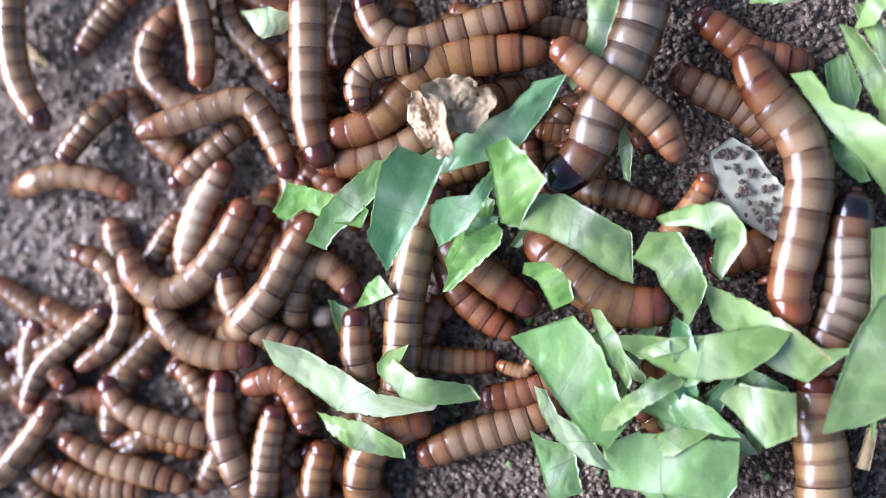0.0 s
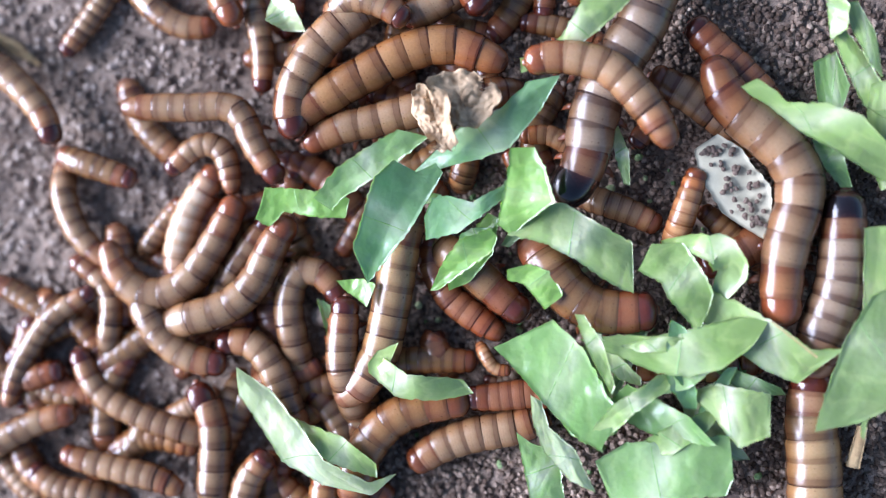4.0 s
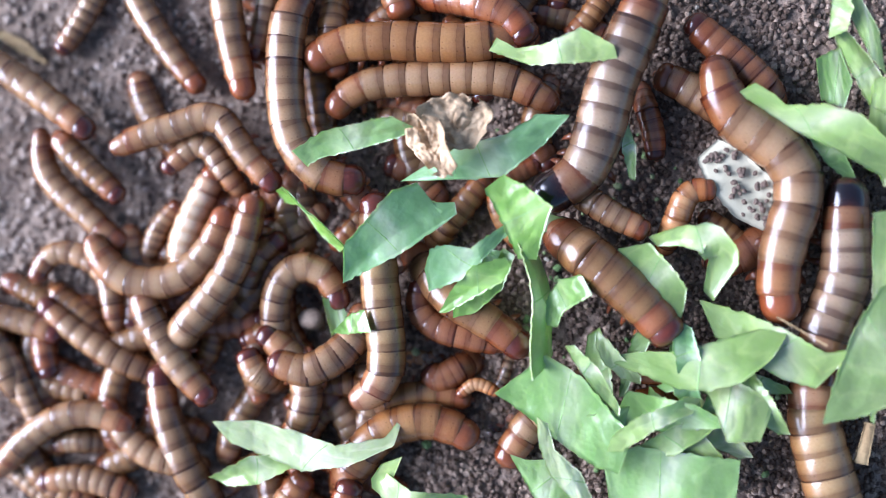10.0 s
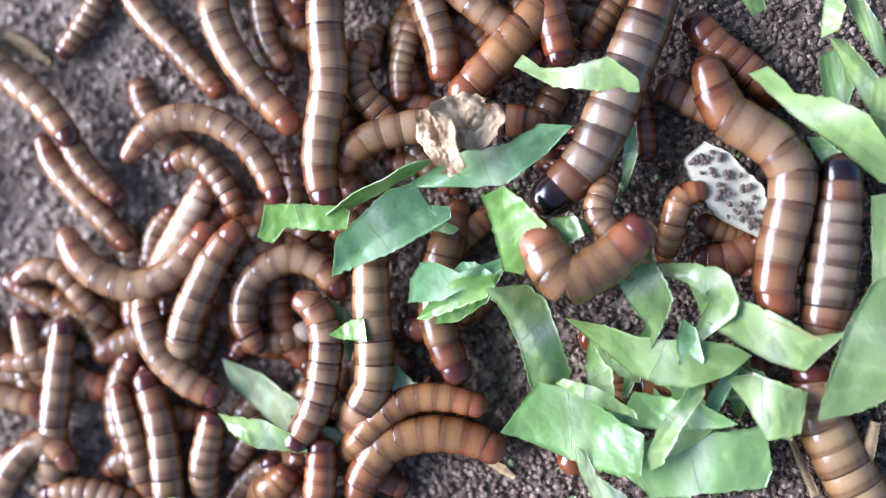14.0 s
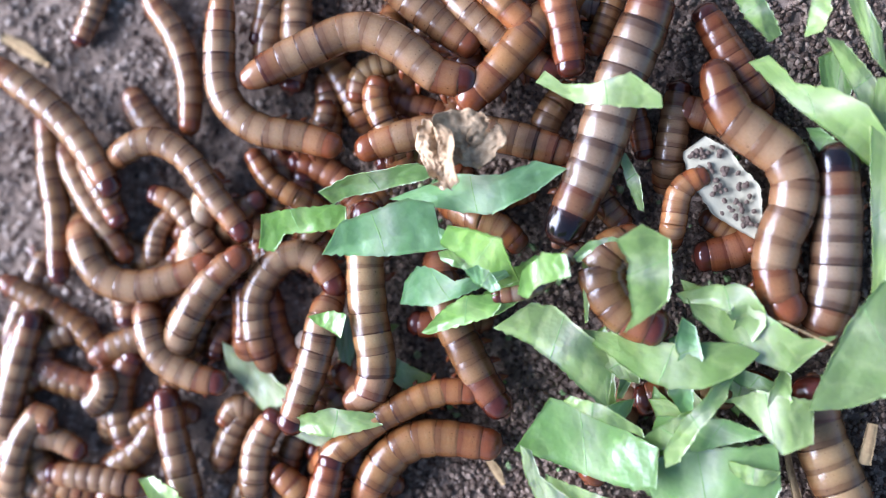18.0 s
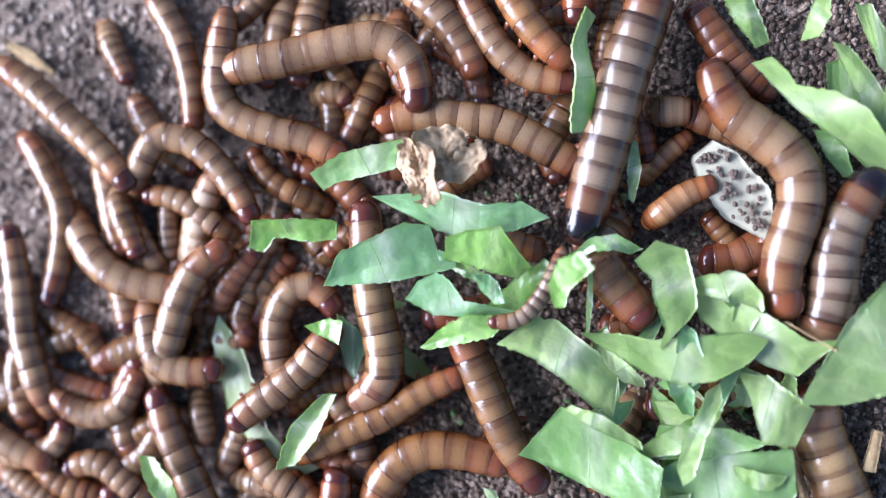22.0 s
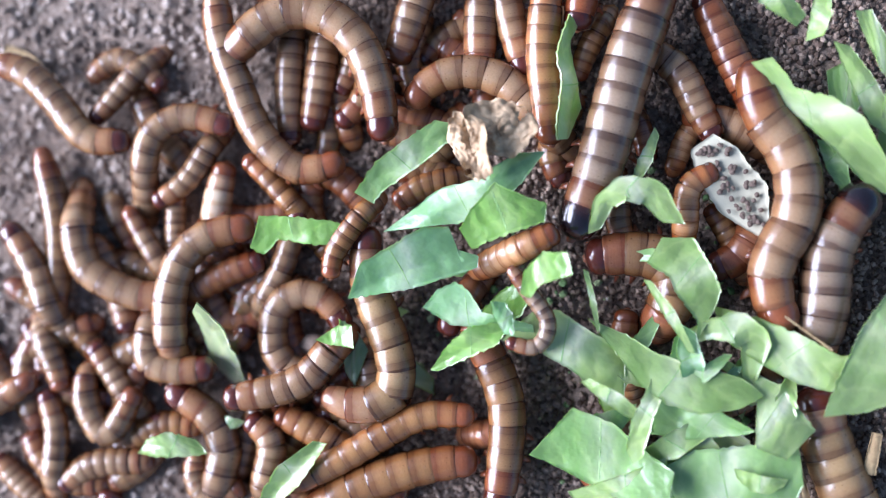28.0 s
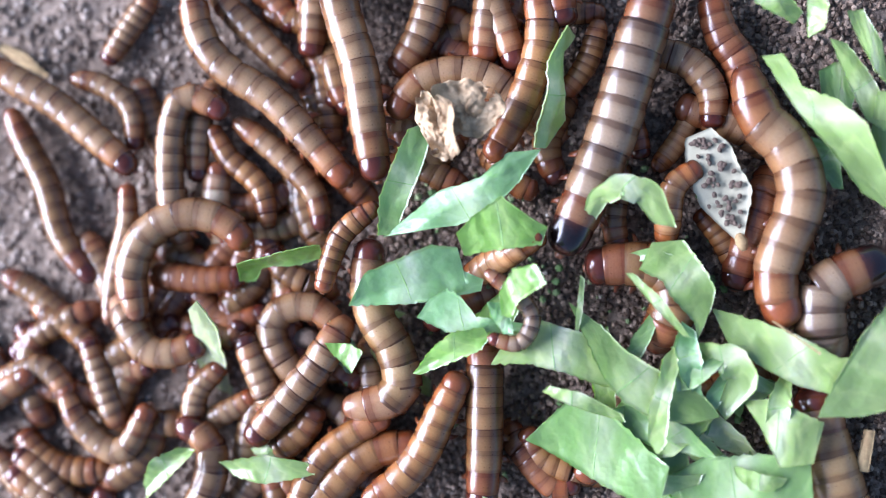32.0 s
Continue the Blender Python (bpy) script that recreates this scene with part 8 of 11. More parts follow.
    crawl(LARVAE[75], (0, 2.5, -28.9, 12.1, -32.4, 6, -34.4, -0.5, -34, -3.5),
          (3, 2.5, -28.7, 11.3, -32.6, 6, -34.6, 0.3, -34.6, -4.3),
          (6, 2.5, -29.2, 10.8, -32, 5.5, -33.6, 0.2, -33.6, -2.9),
          (9, 2.5, -29.4, 10.9, -32.2, 5.6, -34.1, 0.3, -33.8, -2.7),
          (13, 2.5, -31.4, 10, -34.6, 4.6, -37.8, 0.1, -40.2, -2.2),
          (17, 2.5, -31.8, 7.1, -32.6, 3.3, -33.4, 0.2, -34.2, -2.8),
          (19, 2.5, -29.1, 14.5, -31, 10.7, -32.6, 6.2, -33.8, 2.4),
          (25, 2.5, -31.8, 10, -33.4, 6.2, -34.2, 2.4),
          (28, 2.5, -29.3, 13.4, -30.4, 8.8, -30.8, 5.8),
          (32, 2.5, -29.2, 13.2, -29.9, 9.4, -29.6, 6.4))
    crawl(LARVAE[76], (0, 1.4, -35.6, 4.9, -38, 1.8, -39.7, -1.2),
          (6, 1.4, -33.6, 7.1, -36.4, 4, -38.8, 0.9),
          (13, 1.4, -36.6, 5.5, -39.4, 2.4, -40.2, -1.5),
          (17, 1.4, -36.2, 5.6, -39, 2.5, -39.8, -1.3),
          (23, 1.4, -37.7, 9.2, -37.7, 5.3, -37.3, 1.5),
          (32, 1.4, -35.1, 10.3, -35.9, 7.2, -36.7, 3.3))
    crawl(LARVAE[77], (0, 1.8, -50, 27, -47.1, 31.2, -43.5, 34.6),
          (3, 1.8, -50.3, 27.1, -47, 31.3, -44.1, 35.1),
          (6, 1.8, -52, 27, -48.3, 31.2, -45.5, 34.9),
          (9, 1.8, -52.2, 27.1, -49.3, 30.9, -46.9, 35.1),
          (13, 1.8, -53, 26.5, -49.7, 30.7, -46.9, 34.9),
          (17, 1.8, -51.4, 27.4, -48.2, 31.2, -46.5, 35),
          (19, 1.8, -48.1, 29.1, -47.7, 33.3, -46.9, 37.2),
          (23, 1.8, -41.6, 23, -43.6, 25.8, -45.2, 27.7),
          (25, 1.8, -38.8, 23.9, -41.7, 25.9, -44.5, 27.8),
          (28, 1.8, -38.2, 23.8, -44.3, 27.8, -48.7, 25.2),
          (30, 1.8, -43.7, 20.2, -41.7, 25.5, -38.8, 30.8),
          (32, 1.8, -45.4, 27.3, -42.2, 31.8, -38.9, 36.4))
    crawl(LARVAE[78], (0, -6.1, -51.5, 18.6, -48.1, 22.2, -45.1, 25.4),
          (25, -5.1, -51.6, 19.8, -48.2, 23.4, -45.3, 26.5),
          (28, 3, -47.8, 19.3, -44.5, 22.7, -41.7, 25.7),
          (30, 3, -48.4, 23.2, -45.2, 26.2, -42.4, 27.7),
          (32, 3, -40.9, 15.2, -41.7, 20.9, -45.7, 24, -49.7, 24.9))
    crawl(LARVAE[79], (0, -5.8, -50.1, -12.7, -47.5, -15.9, -45.8, -19.1),
          (23, -4.8, -50.1, -11.4, -47.6, -14.6, -45.9, -17.8),
          (25, 2.4, -47.1, -10.7, -45.1, -13.8, -43.5, -16.8),
          (28, 2.4, -48.1, -11.1, -45.2, -14.9, -43.2, -18),
          (30, 2.4, -47.5, -11.5, -45.5, -16.1, -43.9, -19.9),
          (32, 2.4, -48, -10.5, -46, -15.9, -44, -21.3))
    crawl(LARVAE[80], (0, -5.7, -26.7, -2.9, -29.9, -4.5, -33.3, -5.3),
          (19, 3, -26.5, -3.7, -25.8, -9, -25.8, -12),
          (21, 3, -21.3, -0.1, -25.2, -1.7, -28.3, -3.9),
          (23, 3, -28, 3.4, -29.2, -0.8, -30.8, -5.3),
          (25, 3, -28.1, 2.4, -28.9, -1.4, -30.1, -2.9),
          (28, 3, -24, 0.5, -28.3, -1, -33, -3.3),
          (30, 3, -25, -2.1, -30.1, -2.5, -34.8, -2.5),
          (32, 3, -25.9, -2, -30.6, -2.4, -36.1, -2))
    crawl(LARVAE[81], (0, -6.1, -48.1, 6.4, -45.9, 1.9, -44.3, -1.3),
          (17, -5.1, -47.4, 6.3, -45.3, 1.8, -43.6, -1.4),
          (19, 2.4, -44.6, 6.6, -42.6, 2.4, -41, -0.7),
          (23, 2.4, -43.7, 7.2, -41.7, 3.8, -39.3, -0),
          (25, 2.4, -44.2, 5.8, -42.2, 2.4, -39, 0.1),
          (28, 2.4, -43.2, 7.4, -40.8, 3.5, -38.4, -0.3),
          (30, 2.4, -43, 10.1, -42.6, 3.2, -44.2, -3, -44.6, -9.1),
          (32, 2.4, -42.3, 10.3, -42.3, 4.9, -43.9, -1.3, -44.8, -8.2))
    crawl(LARVAE[82], (0, -6, -29.2, 13.9, -25.9, 9.9, -21.8, 6.6),
          (9, 2.8, -23.5, 3.3, -25, 1.1, -28.1, -2.7),
          (13, -4, -26.3, 3.2, -27.9, 0.9, -31.2, -3.1),
          (17, 2.8, -25.5, 13.1, -23.1, 9.3, -19.3, 7),
          (19, 2.8, -25.1, 13.7, -22.7, 9.9, -19.6, 7.6),
          (21, 2.8, -26.1, 14.9, -24.5, 11.2, -20.6, 8.1),
          (23, 2.8, -25.4, 14.3, -22.3, 10.5, -18.4, 9),
          (25, -3, -27.2, 14.9, -24, 11, -20, 9.4),
          (28, 2.8, -26.4, 14.1, -22.9, 11, -19.8, 7.6),
          (30, 2.8, -27.8, 17.9, -26.2, 13, -23.1, 9.2, -21.2, 4.7),
          (32, 2.8, -30.3, 18.1, -27.9, 13.9, -23.6, 10.1, -22.4, 4.8))
    crawl(LARVAE[83], (0, 2.5, -23, 5.6, -25.8, 1.8, -28.1, -2),
          (3, 2.5, -22, 4.8, -25.2, 0.3, -27.5, -2.7),
          (9, 2.5, -20.4, 1.8, -23.5, -0.5, -25.1, -3.5),
          (13, 2.5, -21.2, 0.8, -25.1, -0.7, -26.7, -3.7),
          (17, 2.5, -22.4, 6.3, -25.6, 4.8, -27.1, 3.3),
          (19, 2.5, -24.4, 7.6, -26.7, 6.1, -28.3, 4.6),
          (23, 2.5, -18.5, 5.2, -23.1, 0.7, -25.5, -4.6),
          (25, 2.5, -17.8, 7.6, -20.1, 2.4, -24, -3.7),
          (28, 2.5, -19.1, 7.2, -21.4, -0.3, -23.8, -4.8),
          (30, 2.5, -13.6, 5.8, -18.2, 9.9, -22.4, 14.5, -26.3, 18.3),
          (32, 2.5, -15.2, 4.4, -16.3, 9.3, -21.3, 14.6, -26.8, 18.8))
    crawl(LARVAE[84], (0, -4.1, -16.1, -0.1, -14.1, 1.1, -11.7, 2.6),
          (6, 2, -11.1, -0.6, -9.6, 2.4, -8.1, 6.2),
          (9, 2, -13.8, -0.3, -12.1, 1.4, -9.8, 4),
          (19, 2, -14.7, 3.1, -12.9, 3.8, -10.6, 5.3),
          (25, 3, -16.2, -1.7, -14.6, 0.9, -12.3, 3.9),
          (28, 7.2, -13.8, -1.7, -13.4, 1.2, -11.2, 4.5, -9.7, 6.3),
          (30, 7.2, -14.2, -3.4, -12.9, 0.9, -11, 4.6, -8.8, 8.9),
          (32, 7.2, -14, -3.7, -12.9, 0.3, -11.1, 4, -7, 7.2))
    crawl(LARVAE[85], (0, 1.6, -26.1, -2.7, -24.5, 1.8, -23.7, 5.6),
          (13, 1.6, -26.2, -13.6, -24.6, -13.6, -21.5, -12.8),
          (17, 1.6, -24.3, -9.7, -19.6, -9.6, -15, -9.6),
          (19, 1.6, -26.2, -9.1, -27.8, -11.4, -30.2, -10.6),
          (32, 1.6, -26.3, -8.1, -27.9, -10.4, -30.3, -9.7))
    crawl(LARVAE[86], (0, 1.6, -33.2, -32.6, -31.6, -30.3, -30, -27.2),
          (9, 1.6, -23, -18.7, -24.6, -14.9, -24.2, -11.1),
          (13, 1.6, -28.6, -31.2, -27, -28.1, -26.2, -25),
          (17, 1.6, -29, -23.4, -26.6, -21.1, -23.5, -21.8),
          (21, 1.6, -31.2, -23.9, -32, -20.8, -33.6, -18.5),
          (25, 1.6, -37.7, -28.3, -34.5, -29.8, -31.4, -28.2),
          (28, 1.6, -34.3, -27.9, -33.5, -30.2, -31.9, -31.7),
          (32, 1.6, -24.7, -18, -27.1, -19.5, -30.3, -21.1))
    crawl(LARVAE[87], (0, 1.5, -36.4, -15.1, -34, -17.3, -32.4, -19.6),
          (6, 1.5, -36.3, -26.7, -33.9, -23.6, -32.3, -21.3),
          (9, 1.5, -56.1, -29.4, -53.6, -27.8, -51.1, -26.9),
          (13, 1.5, -43, -19.2, -42.6, -23.8, -41.8, -27.7),
          (17, 1.5, -40.2, -15.2, -38.6, -16.7, -37.8, -19),
          (19, 1.5, -48.7, -21.7, -51.9, -23.3, -55.2, -26.5),
          (25, 1.5, -26.7, -7.5, -25.1, -2.9, -22.7, 0.9),
          (32, 1.5, -39.1, -14.4, -41.5, -14.8, -43.9, -15.2))
    crawl(LARVAE[88], (0, 2.6, -66.1, -15.3, -67.8, -18.5, -69.5, -21.6),
          (6, 2.6, -65.3, -15.5, -66.9, -18.6, -68.6, -21.8),
          (9, 2.6, -51, -12.1, -56.3, -10.6, -61.3, -7.9),
          (11, 2.6, -52.9, -11.8, -57, -9.9, -62, -9.6),
          (13, 2.6, -56.3, -18.5, -59.6, -18.6, -63.8, -17.9),
          (17, 2.6, -48.6, -29.8, -53.5, -25.3, -58.4, -25.8, -60.1, -30.9),
          (21, 2.6, -50.8, -20.3, -51.6, -24.9, -57.4, -27, -62.3, -24.4),
          (25, 2.6, -55.9, -29.4, -60, -28.7, -64.2, -28),
          (28, 2.6, -54.9, -17.4, -53.2, -22.8, -53.7, -29),
          (30, 2.6, -60.1, -17.8, -56, -15.4, -52.7, -15.4),
          (32, 2.6, -58.9, -28.5, -56.5, -30.8, -52.4, -32.6))
    crawl(LARVAE[89], (0, 2.4, -50.6, -19, -52.2, -17.5, -53.8, -16),
          (3, 2.4, -49.6, -16.7, -52, -16.4, -54.9, -16.8),
          (6, 2.4, -53.8, -16.1, -55, -17.3, -57.1, -19.3),
          (9, 2.4, -53, -17.1, -53.6, -15.2, -54, -12.9),
          (11, 2.4, -54.5, -18.8, -55.5, -17.3, -56.3, -15.8),
          (13, 2.4, -58.9, -19.4, -60.6, -19.4, -63.1, -19.4),
          (17, -4.8, -62.3, -20.1, -64, -20.1, -66.6, -20.2),
          (32, -5.8, -62.5, -18.7, -64.2, -18.7, -66.8, -18.7))
    crawl(LARVAE[90], (0, -5.8, -48.4, -28, -52.7, -26.5, -56.5, -22.5),
          (23, -3.8, -48, -26.5, -52.2, -25, -56, -21),
          (25, 2.9, -45.2, -25.2, -49.3, -23.8, -52.9, -20),
          (28, 2.9, -52.3, -17.3, -53.5, -13.5, -54.7, -11.2),
          (30, 2.9, -52.9, -14.6, -56.6, -14.6, -60.7, -17),
          (32, 2.9, -50.2, -18.2, -53.9, -14.4, -58.8, -15.7))
    crawl(LARVAE[91], (0, 2.5, -16.5, -36.5, -18.8, -37.3, -22.7, -38.2),
          (19, 2.5, -16.6, -35.9, -18.9, -36.8, -22.8, -37.6),
          (21, 2.5, -16.8, -31.7, -19.2, -30.2, -23, -29.6),
          (25, 2.5, -27.1, -27.9, -29.5, -31, -33.4, -31.5),
          (28, 2.5, -26.9, -29.8, -31.6, -31.5, -33.6, -28.5, -33.2, -25.4),
          (30, 2.5, -32.6, -18.1, -34.2, -17.4, -36.6, -18.2),
          (32, 2.5, -28.8, -13.7, -32.3, -17.2, -33.1, -21))
    crawl(LARVAE[92], (0, 1.6, -26.9, 0.3, -28.4, -4.3, -27.6, -8.8),
          (6, 1.6, -26, 0.9, -28.3, -2.9, -29.1, -6.7),
          (13, 1.6, -16.9, 0.8, -20.7, 1.6, -23.9, 0.1),
          (21, 1.6, -26.4, -10.8, -28, -8.6, -27.2, -5.5),
          (32, 1.6, -22.4, 1.8, -20.8, -1.2, -17.7, -2.7))
    crawl(LARVAE[93], (0, 1.5, -18.3, -11, -16.7, -14.8, -16.7, -18.6),
          (6, 1.5, -13.5, -17.2, -16.6, -17.2, -19.7, -16.5),
          (13, 1.5, -27.8, -15.2, -26.2, -12.9, -23.1, -13.6),
          (19, 1.5, -31, -14.5, -30.6, -12.2, -29.4, -9.9),
          (25, 1.5, -15, -13.5, -15.8, -15.7, -14.2, -18),
          (32, 1.5, -10, -16.2, -12.3, -14.8, -13.9, -13.3))
    crawl(LARVAE[94], (0, 1.5, -12.9, 24.4, -13.6, 28.2, -12.1, 32.6),
          (6, 1.5, -8.9, 30.9, -9.7, 34, -9.7, 37),
          (9, 1.5, -9.9, 30.3, -5.3, 31.7, -0.8, 32.3),
          (13, 1.5, -6.9, 25.5, -7.6, 29.3, -6.9, 33),
          (17, 1.5, -16.5, 19.9, -15.7, 16.8, -16.5, 13.8),
          (21, 1.5, -12.5, 19.4, -14, 20.9, -17.1, 20.2),
          (25, 1.5, -14.2, 24.2, -11.9, 27.2, -10.4, 28.6),
          (32, 1.5, -13.9, 20.6, -13.1, 24.4, -14.6, 26.7))
    crawl(LARVAE[95], (0, 1.7, -0.7, 8.5, 1.6, 10, 5.3, 11.4),
          (6, 1.7, 8.4, 15.7, 5.4, 12, 2.5, 8.3),
          (13, 1.7, 5.9, 5.3, 3.7, 3, 0.7, 0.1),
          (17, 1.7, 12.9, 6.1, 9.2, 5.4, 5.5, 3.2),
          (21, 1.7, 8.6, 12.4, 5.7, 11.7, 2.7, 10.3),
          (25, 1.7, -2, 12.8, -5, 8.3, -7.3, 6.9),
          (28, 1.7, -6.3, 8, -2.5, 10.2, 1.2, 10.9),
          (32, 1.7, 13.2, 9.2, 11, 9.9, 8.8, 12.1))
    crawl(LARVAE[96], (0, 1.8, 1.6, -8.6, -0.6, -7.1, -2.2, -10.9),
          (9, 1.8, -0.7, -16.1, 2.3, -18.2, 6.8, -17.4),
          (13, 1.8, -2.3, -15.6, -4.6, -14.8, -6.1, -13.4),
          (19, 1.8, -15.3, -15, -13.7, -17.2, -10.6, -18.7),
          (25, 1.8, 1, -13.2, 0.3, -15.5, -0.5, -17.7),
          (32, 1.8, 18.4, -28.2, 15.4, -29, 11, -24))
    crawl(LARVAE[97], (0, 2.1, 25.1, -18.6, 26.5, -20, 27.9, -21.4),
          (9, 2.1, 27.2, -23.6, 28.6, -22.1, 30.7, -21.4),
          (13, 2.1, 17.7, -10.9, 19.9, -11.6, 21.3, -14.5),
          (17, 2.1, 21, -14.3, 23.8, -14.3, 27.4, -15),
          (21, 2.1, 20.4, -8.8, 22.5, -8.5, 24.7, -7.4),
          (25, 2.1, 21.6, -7.1, 22.7, -9.3, 23, -12.9),
          (28, 2.1, 24, -6, 23.6, -9.6, 24, -13.3),
          (32, 2.1, 11.8, -21.7, 14, -25.3, 17.6, -26.7))
    crawl(LARVAE[98], (0, 0.3, -32.5, -0.1, -35.8, -1.6, -38.4, -4.2, -40, -7.4), (9, 0.3, -32.4, 1, -35, -1.6, -36.5, -4.8, -36.8, -8.4), (19, 0.3, -34.2, 1.6, -36.7, -1, -38.2, -4.2, -38.4, -7.8), (32, 0.3, -31.9, 1.3, -35.2, -0.2, -37.8, -2.7, -39.4, -6))
    crawl(LARVAE[99], (0, 0.3, -34.4, 12, -38.3, 14.5, -41.5, 17.9, -43.8, 21.8), (9, 0.3, -34.7, 12.5, -38, 15.7, -40.4, 19.6, -41.8, 23.9), (19, 0.3, -33.8, 12.1, -37.7, 14.7, -40.9, 18, -43.2, 21.9), (32, 0.3, -34.6, 13, -37.8, 16.3, -40.1, 20.2, -41.4, 24.6))
    crawl(LARVAE[100], (0, 0.3, -17, 12.6, -16.8, 16.5, -17.7, 20.3, -19.8, 23.7), (9, 0.3, -16.7, 12.2, -15.7, 16, -16, 19.9, -17.4, 23.5), (19, 0.3, -16.6, 12.3, -15.2, 16, -15.1, 19.9, -16.1, 23.6), (32, 0.3, -16.7, 13.2, -15.9, 17.1, -16.4, 20.9, -18, 24.6))
    crawl(LARVAE[101], (0, 0.3, -26.7, -6.9, -29.6, -4.3, -33.1, -2.4, -37, -1.2), (9, 0.3, -27.1, -5.4, -30.3, -3.2, -34, -1.6, -38, -0.9), (19, 0.3, -26.7, -4.9, -29, -1.8, -31.9, 0.9, -35.4, 2.8), (32, 0.3, -27, -4.4, -29.9, -1.8, -33.4, 0.1, -37.3, 1.3))
    crawl(LARVAE[102], (0, 0.3, -29.2, 2.6, -25, 3.9, -21.3, 6, -18.1, 8.8), (9, 0.3, -27.3, 1, -23, 1.7, -18.9, 3.2, -15.3, 5.4), (19, 0.3, -29.9, 2.1, -25.5, 2.7, -21.5, 4.1, -17.8, 6.3), (32, 0.3, -28.7, 3.9, -24.4, 4, -20.1, 5, -16.3, 6.8))
    crawl(LARVAE[103], (0, 0.3, -8, 11.6, -4.3, 11.6, -1.1, 13.2, 1.1, 16), (9, 0.3, -7, 11.4, -3.5, 10.3, 0, 10.8, 3, 12.8), (19, 0.3, -8.6, 12, -5, 12.5, -2.1, 14.6, -0.3, 17.7), (32, 0.3, -7.7, 13.2, -4.1, 12.7, -0.7, 13.7, 1.9, 16.1))
    crawl(LARVAE[104], (0, 0.3, -21.4, 12.1, -17.7, 11, -14.6, 8.8, -12.4, 5.7), (9, 0.3, -20.1, 12.1, -16.3, 11.3, -13, 9.4, -10.5, 6.6), (19, 0.3, -20.6, 12.2, -16.8, 11.4, -13.5, 9.5, -11, 6.6), (32, 0.3, -20.9, 14, -17.1, 13.7, -13.5, 12.1, -10.7, 9.5))
    crawl(LARVAE[105], (0, 0.3, -32.8, -7.5, -33.1, -11.1, -34.8, -14.3, -37.6, -16.8), (9, 0.3, -31.3, -6.7, -30.7, -10.3, -31.5, -13.9, -33.5, -16.9), (19, 0.3, -32.5, -5.9, -32.6, -9.5, -34.1, -12.9, -36.7, -15.5), (32, 0.3, -33, -5.7, -31.8, -9.1, -32, -12.8, -33.6, -16.1))
    crawl(LARVAE[106], (0, 0.3, -29.1, -9.8, -27.4, -5.8, -25.1, -2, -22.3, 1.5), (9, 0.3, -27.8, -9.4, -25.6, -5.6, -22.8, -2.1, -19.5, 0.9), (19, 0.3, -28.6, -10.2, -26.3, -6.4, -23.4, -3, -20.1, -0), (32, 0.3, -28.1, -8, -27.7, -3.6, -26.7, 0.6, -25.1, 4.7))
    crawl(LARVAE[107], (0, 0.3, -18.4, 29.4, -17.1, 25.5, -16.4, 21.5, -16.3, 17.4), (9, 0.3, -18.2, 27.6, -16.9, 23.7, -16.2, 19.6, -16, 15.6), (19, 0.3, -17.3, 28.3, -14.5, 25.1, -12.3, 21.7, -10.5, 18), (32, 0.3, -17.1, 29.1, -15.8, 25.2, -15, 21.2, -14.7, 17.1))
    crawl(LARVAE[108], (0, 0.3, -36.7, -7.6, -35, -3.6, -33, 0.4, -30.7, 4.1), (9, 0.3, -35, -6.7, -33.9, -2.4, -32.6, 1.8, -31, 5.9), (19, 0.3, -37, -5.8, -34.5, -2.1, -31.9, 1.5, -29, 4.9), (32, 0.3, -34.4, -5.3, -31.7, -1.7, -28.9, 1.7, -25.8, 4.9))
    crawl(LARVAE[109], (0, 0.3, -12.2, 25.7, -16.6, 26.3, -21, 26.5, -25.5, 26.2), (9, 0.3, -12.3, 26.4, -16.7, 26.8, -21.2, 26.7, -25.6, 26), (19, 0.3, -12.3, 27.3, -16.2, 29.3, -20.4, 30.9, -24.8, 32), (32, 0.3, -11.1, 29.1, -15, 31, -19.2, 32.5, -23.6, 33.6))
    crawl(LARVAE[110], (0, 0.3, -18.4, -27.5, -22.4, -28.9, -25.7, -31.5, -27.7, -35.2), (9, 0.3, -18.7, -28.9, -22.9, -28.9, -26.9, -30.3, -30.1, -33.1), (19, 0.3, -19.7, -27.7, -23.6, -29.3, -26.7, -32.3, -28.4, -36), (32, 0.3, -19.2, -27, -23.2, -28.5, -26.4, -31.2, -28.3, -34.9))
    crawl(LARVAE[111], (0, 0.3, -24, 1.9, -24.8, -1.9, -26.9, -5.2, -30.1, -7.6), (9, 0.3, -24, 1.4, -24.1, -2.5, -25.5, -6.1, -28.2, -9), (19, 0.3, -23.5, 3.2, -23.3, -0.6, -24.5, -4.3, -26.9, -7.4), (32, 0.3, -23.1, 3.5, -23.7, -0.3, -25.6, -3.7, -28.6, -6.2))
    crawl(LARVAE[112], (0, 0.3, -27.2, -9.5, -30.3, -7.1, -31.9, -3.6, -31.7, 0.2), (9, 0.3, -25.9, -8.6, -29.4, -6.7, -31.6, -3.5, -32, 0.3), (19, 0.3, -27.3, -9.5, -30.2, -6.9, -31.5, -3.2, -30.9, 0.6), (32, 0.3, -26.7, -8.6, -30.4, -7.1, -32.9, -4.2, -33.7, -0.4))
    crawl(LARVAE[113], (0, 0.3, -17.6, 10.5, -19.2, 7.4, -19.2, 4, -17.6, 0.9), (9, 0.3, -18.3, 11, -20.1, 8, -20.4, 4.6, -19, 1.4), (19, 0.3, -18.2, 10.7, -19.3, 7.5, -18.7, 4, -16.6, 1.3), (32, 0.3, -16.7, 13.4, -18.2, 10.4, -18.1, 6.9, -16.4, 3.9))
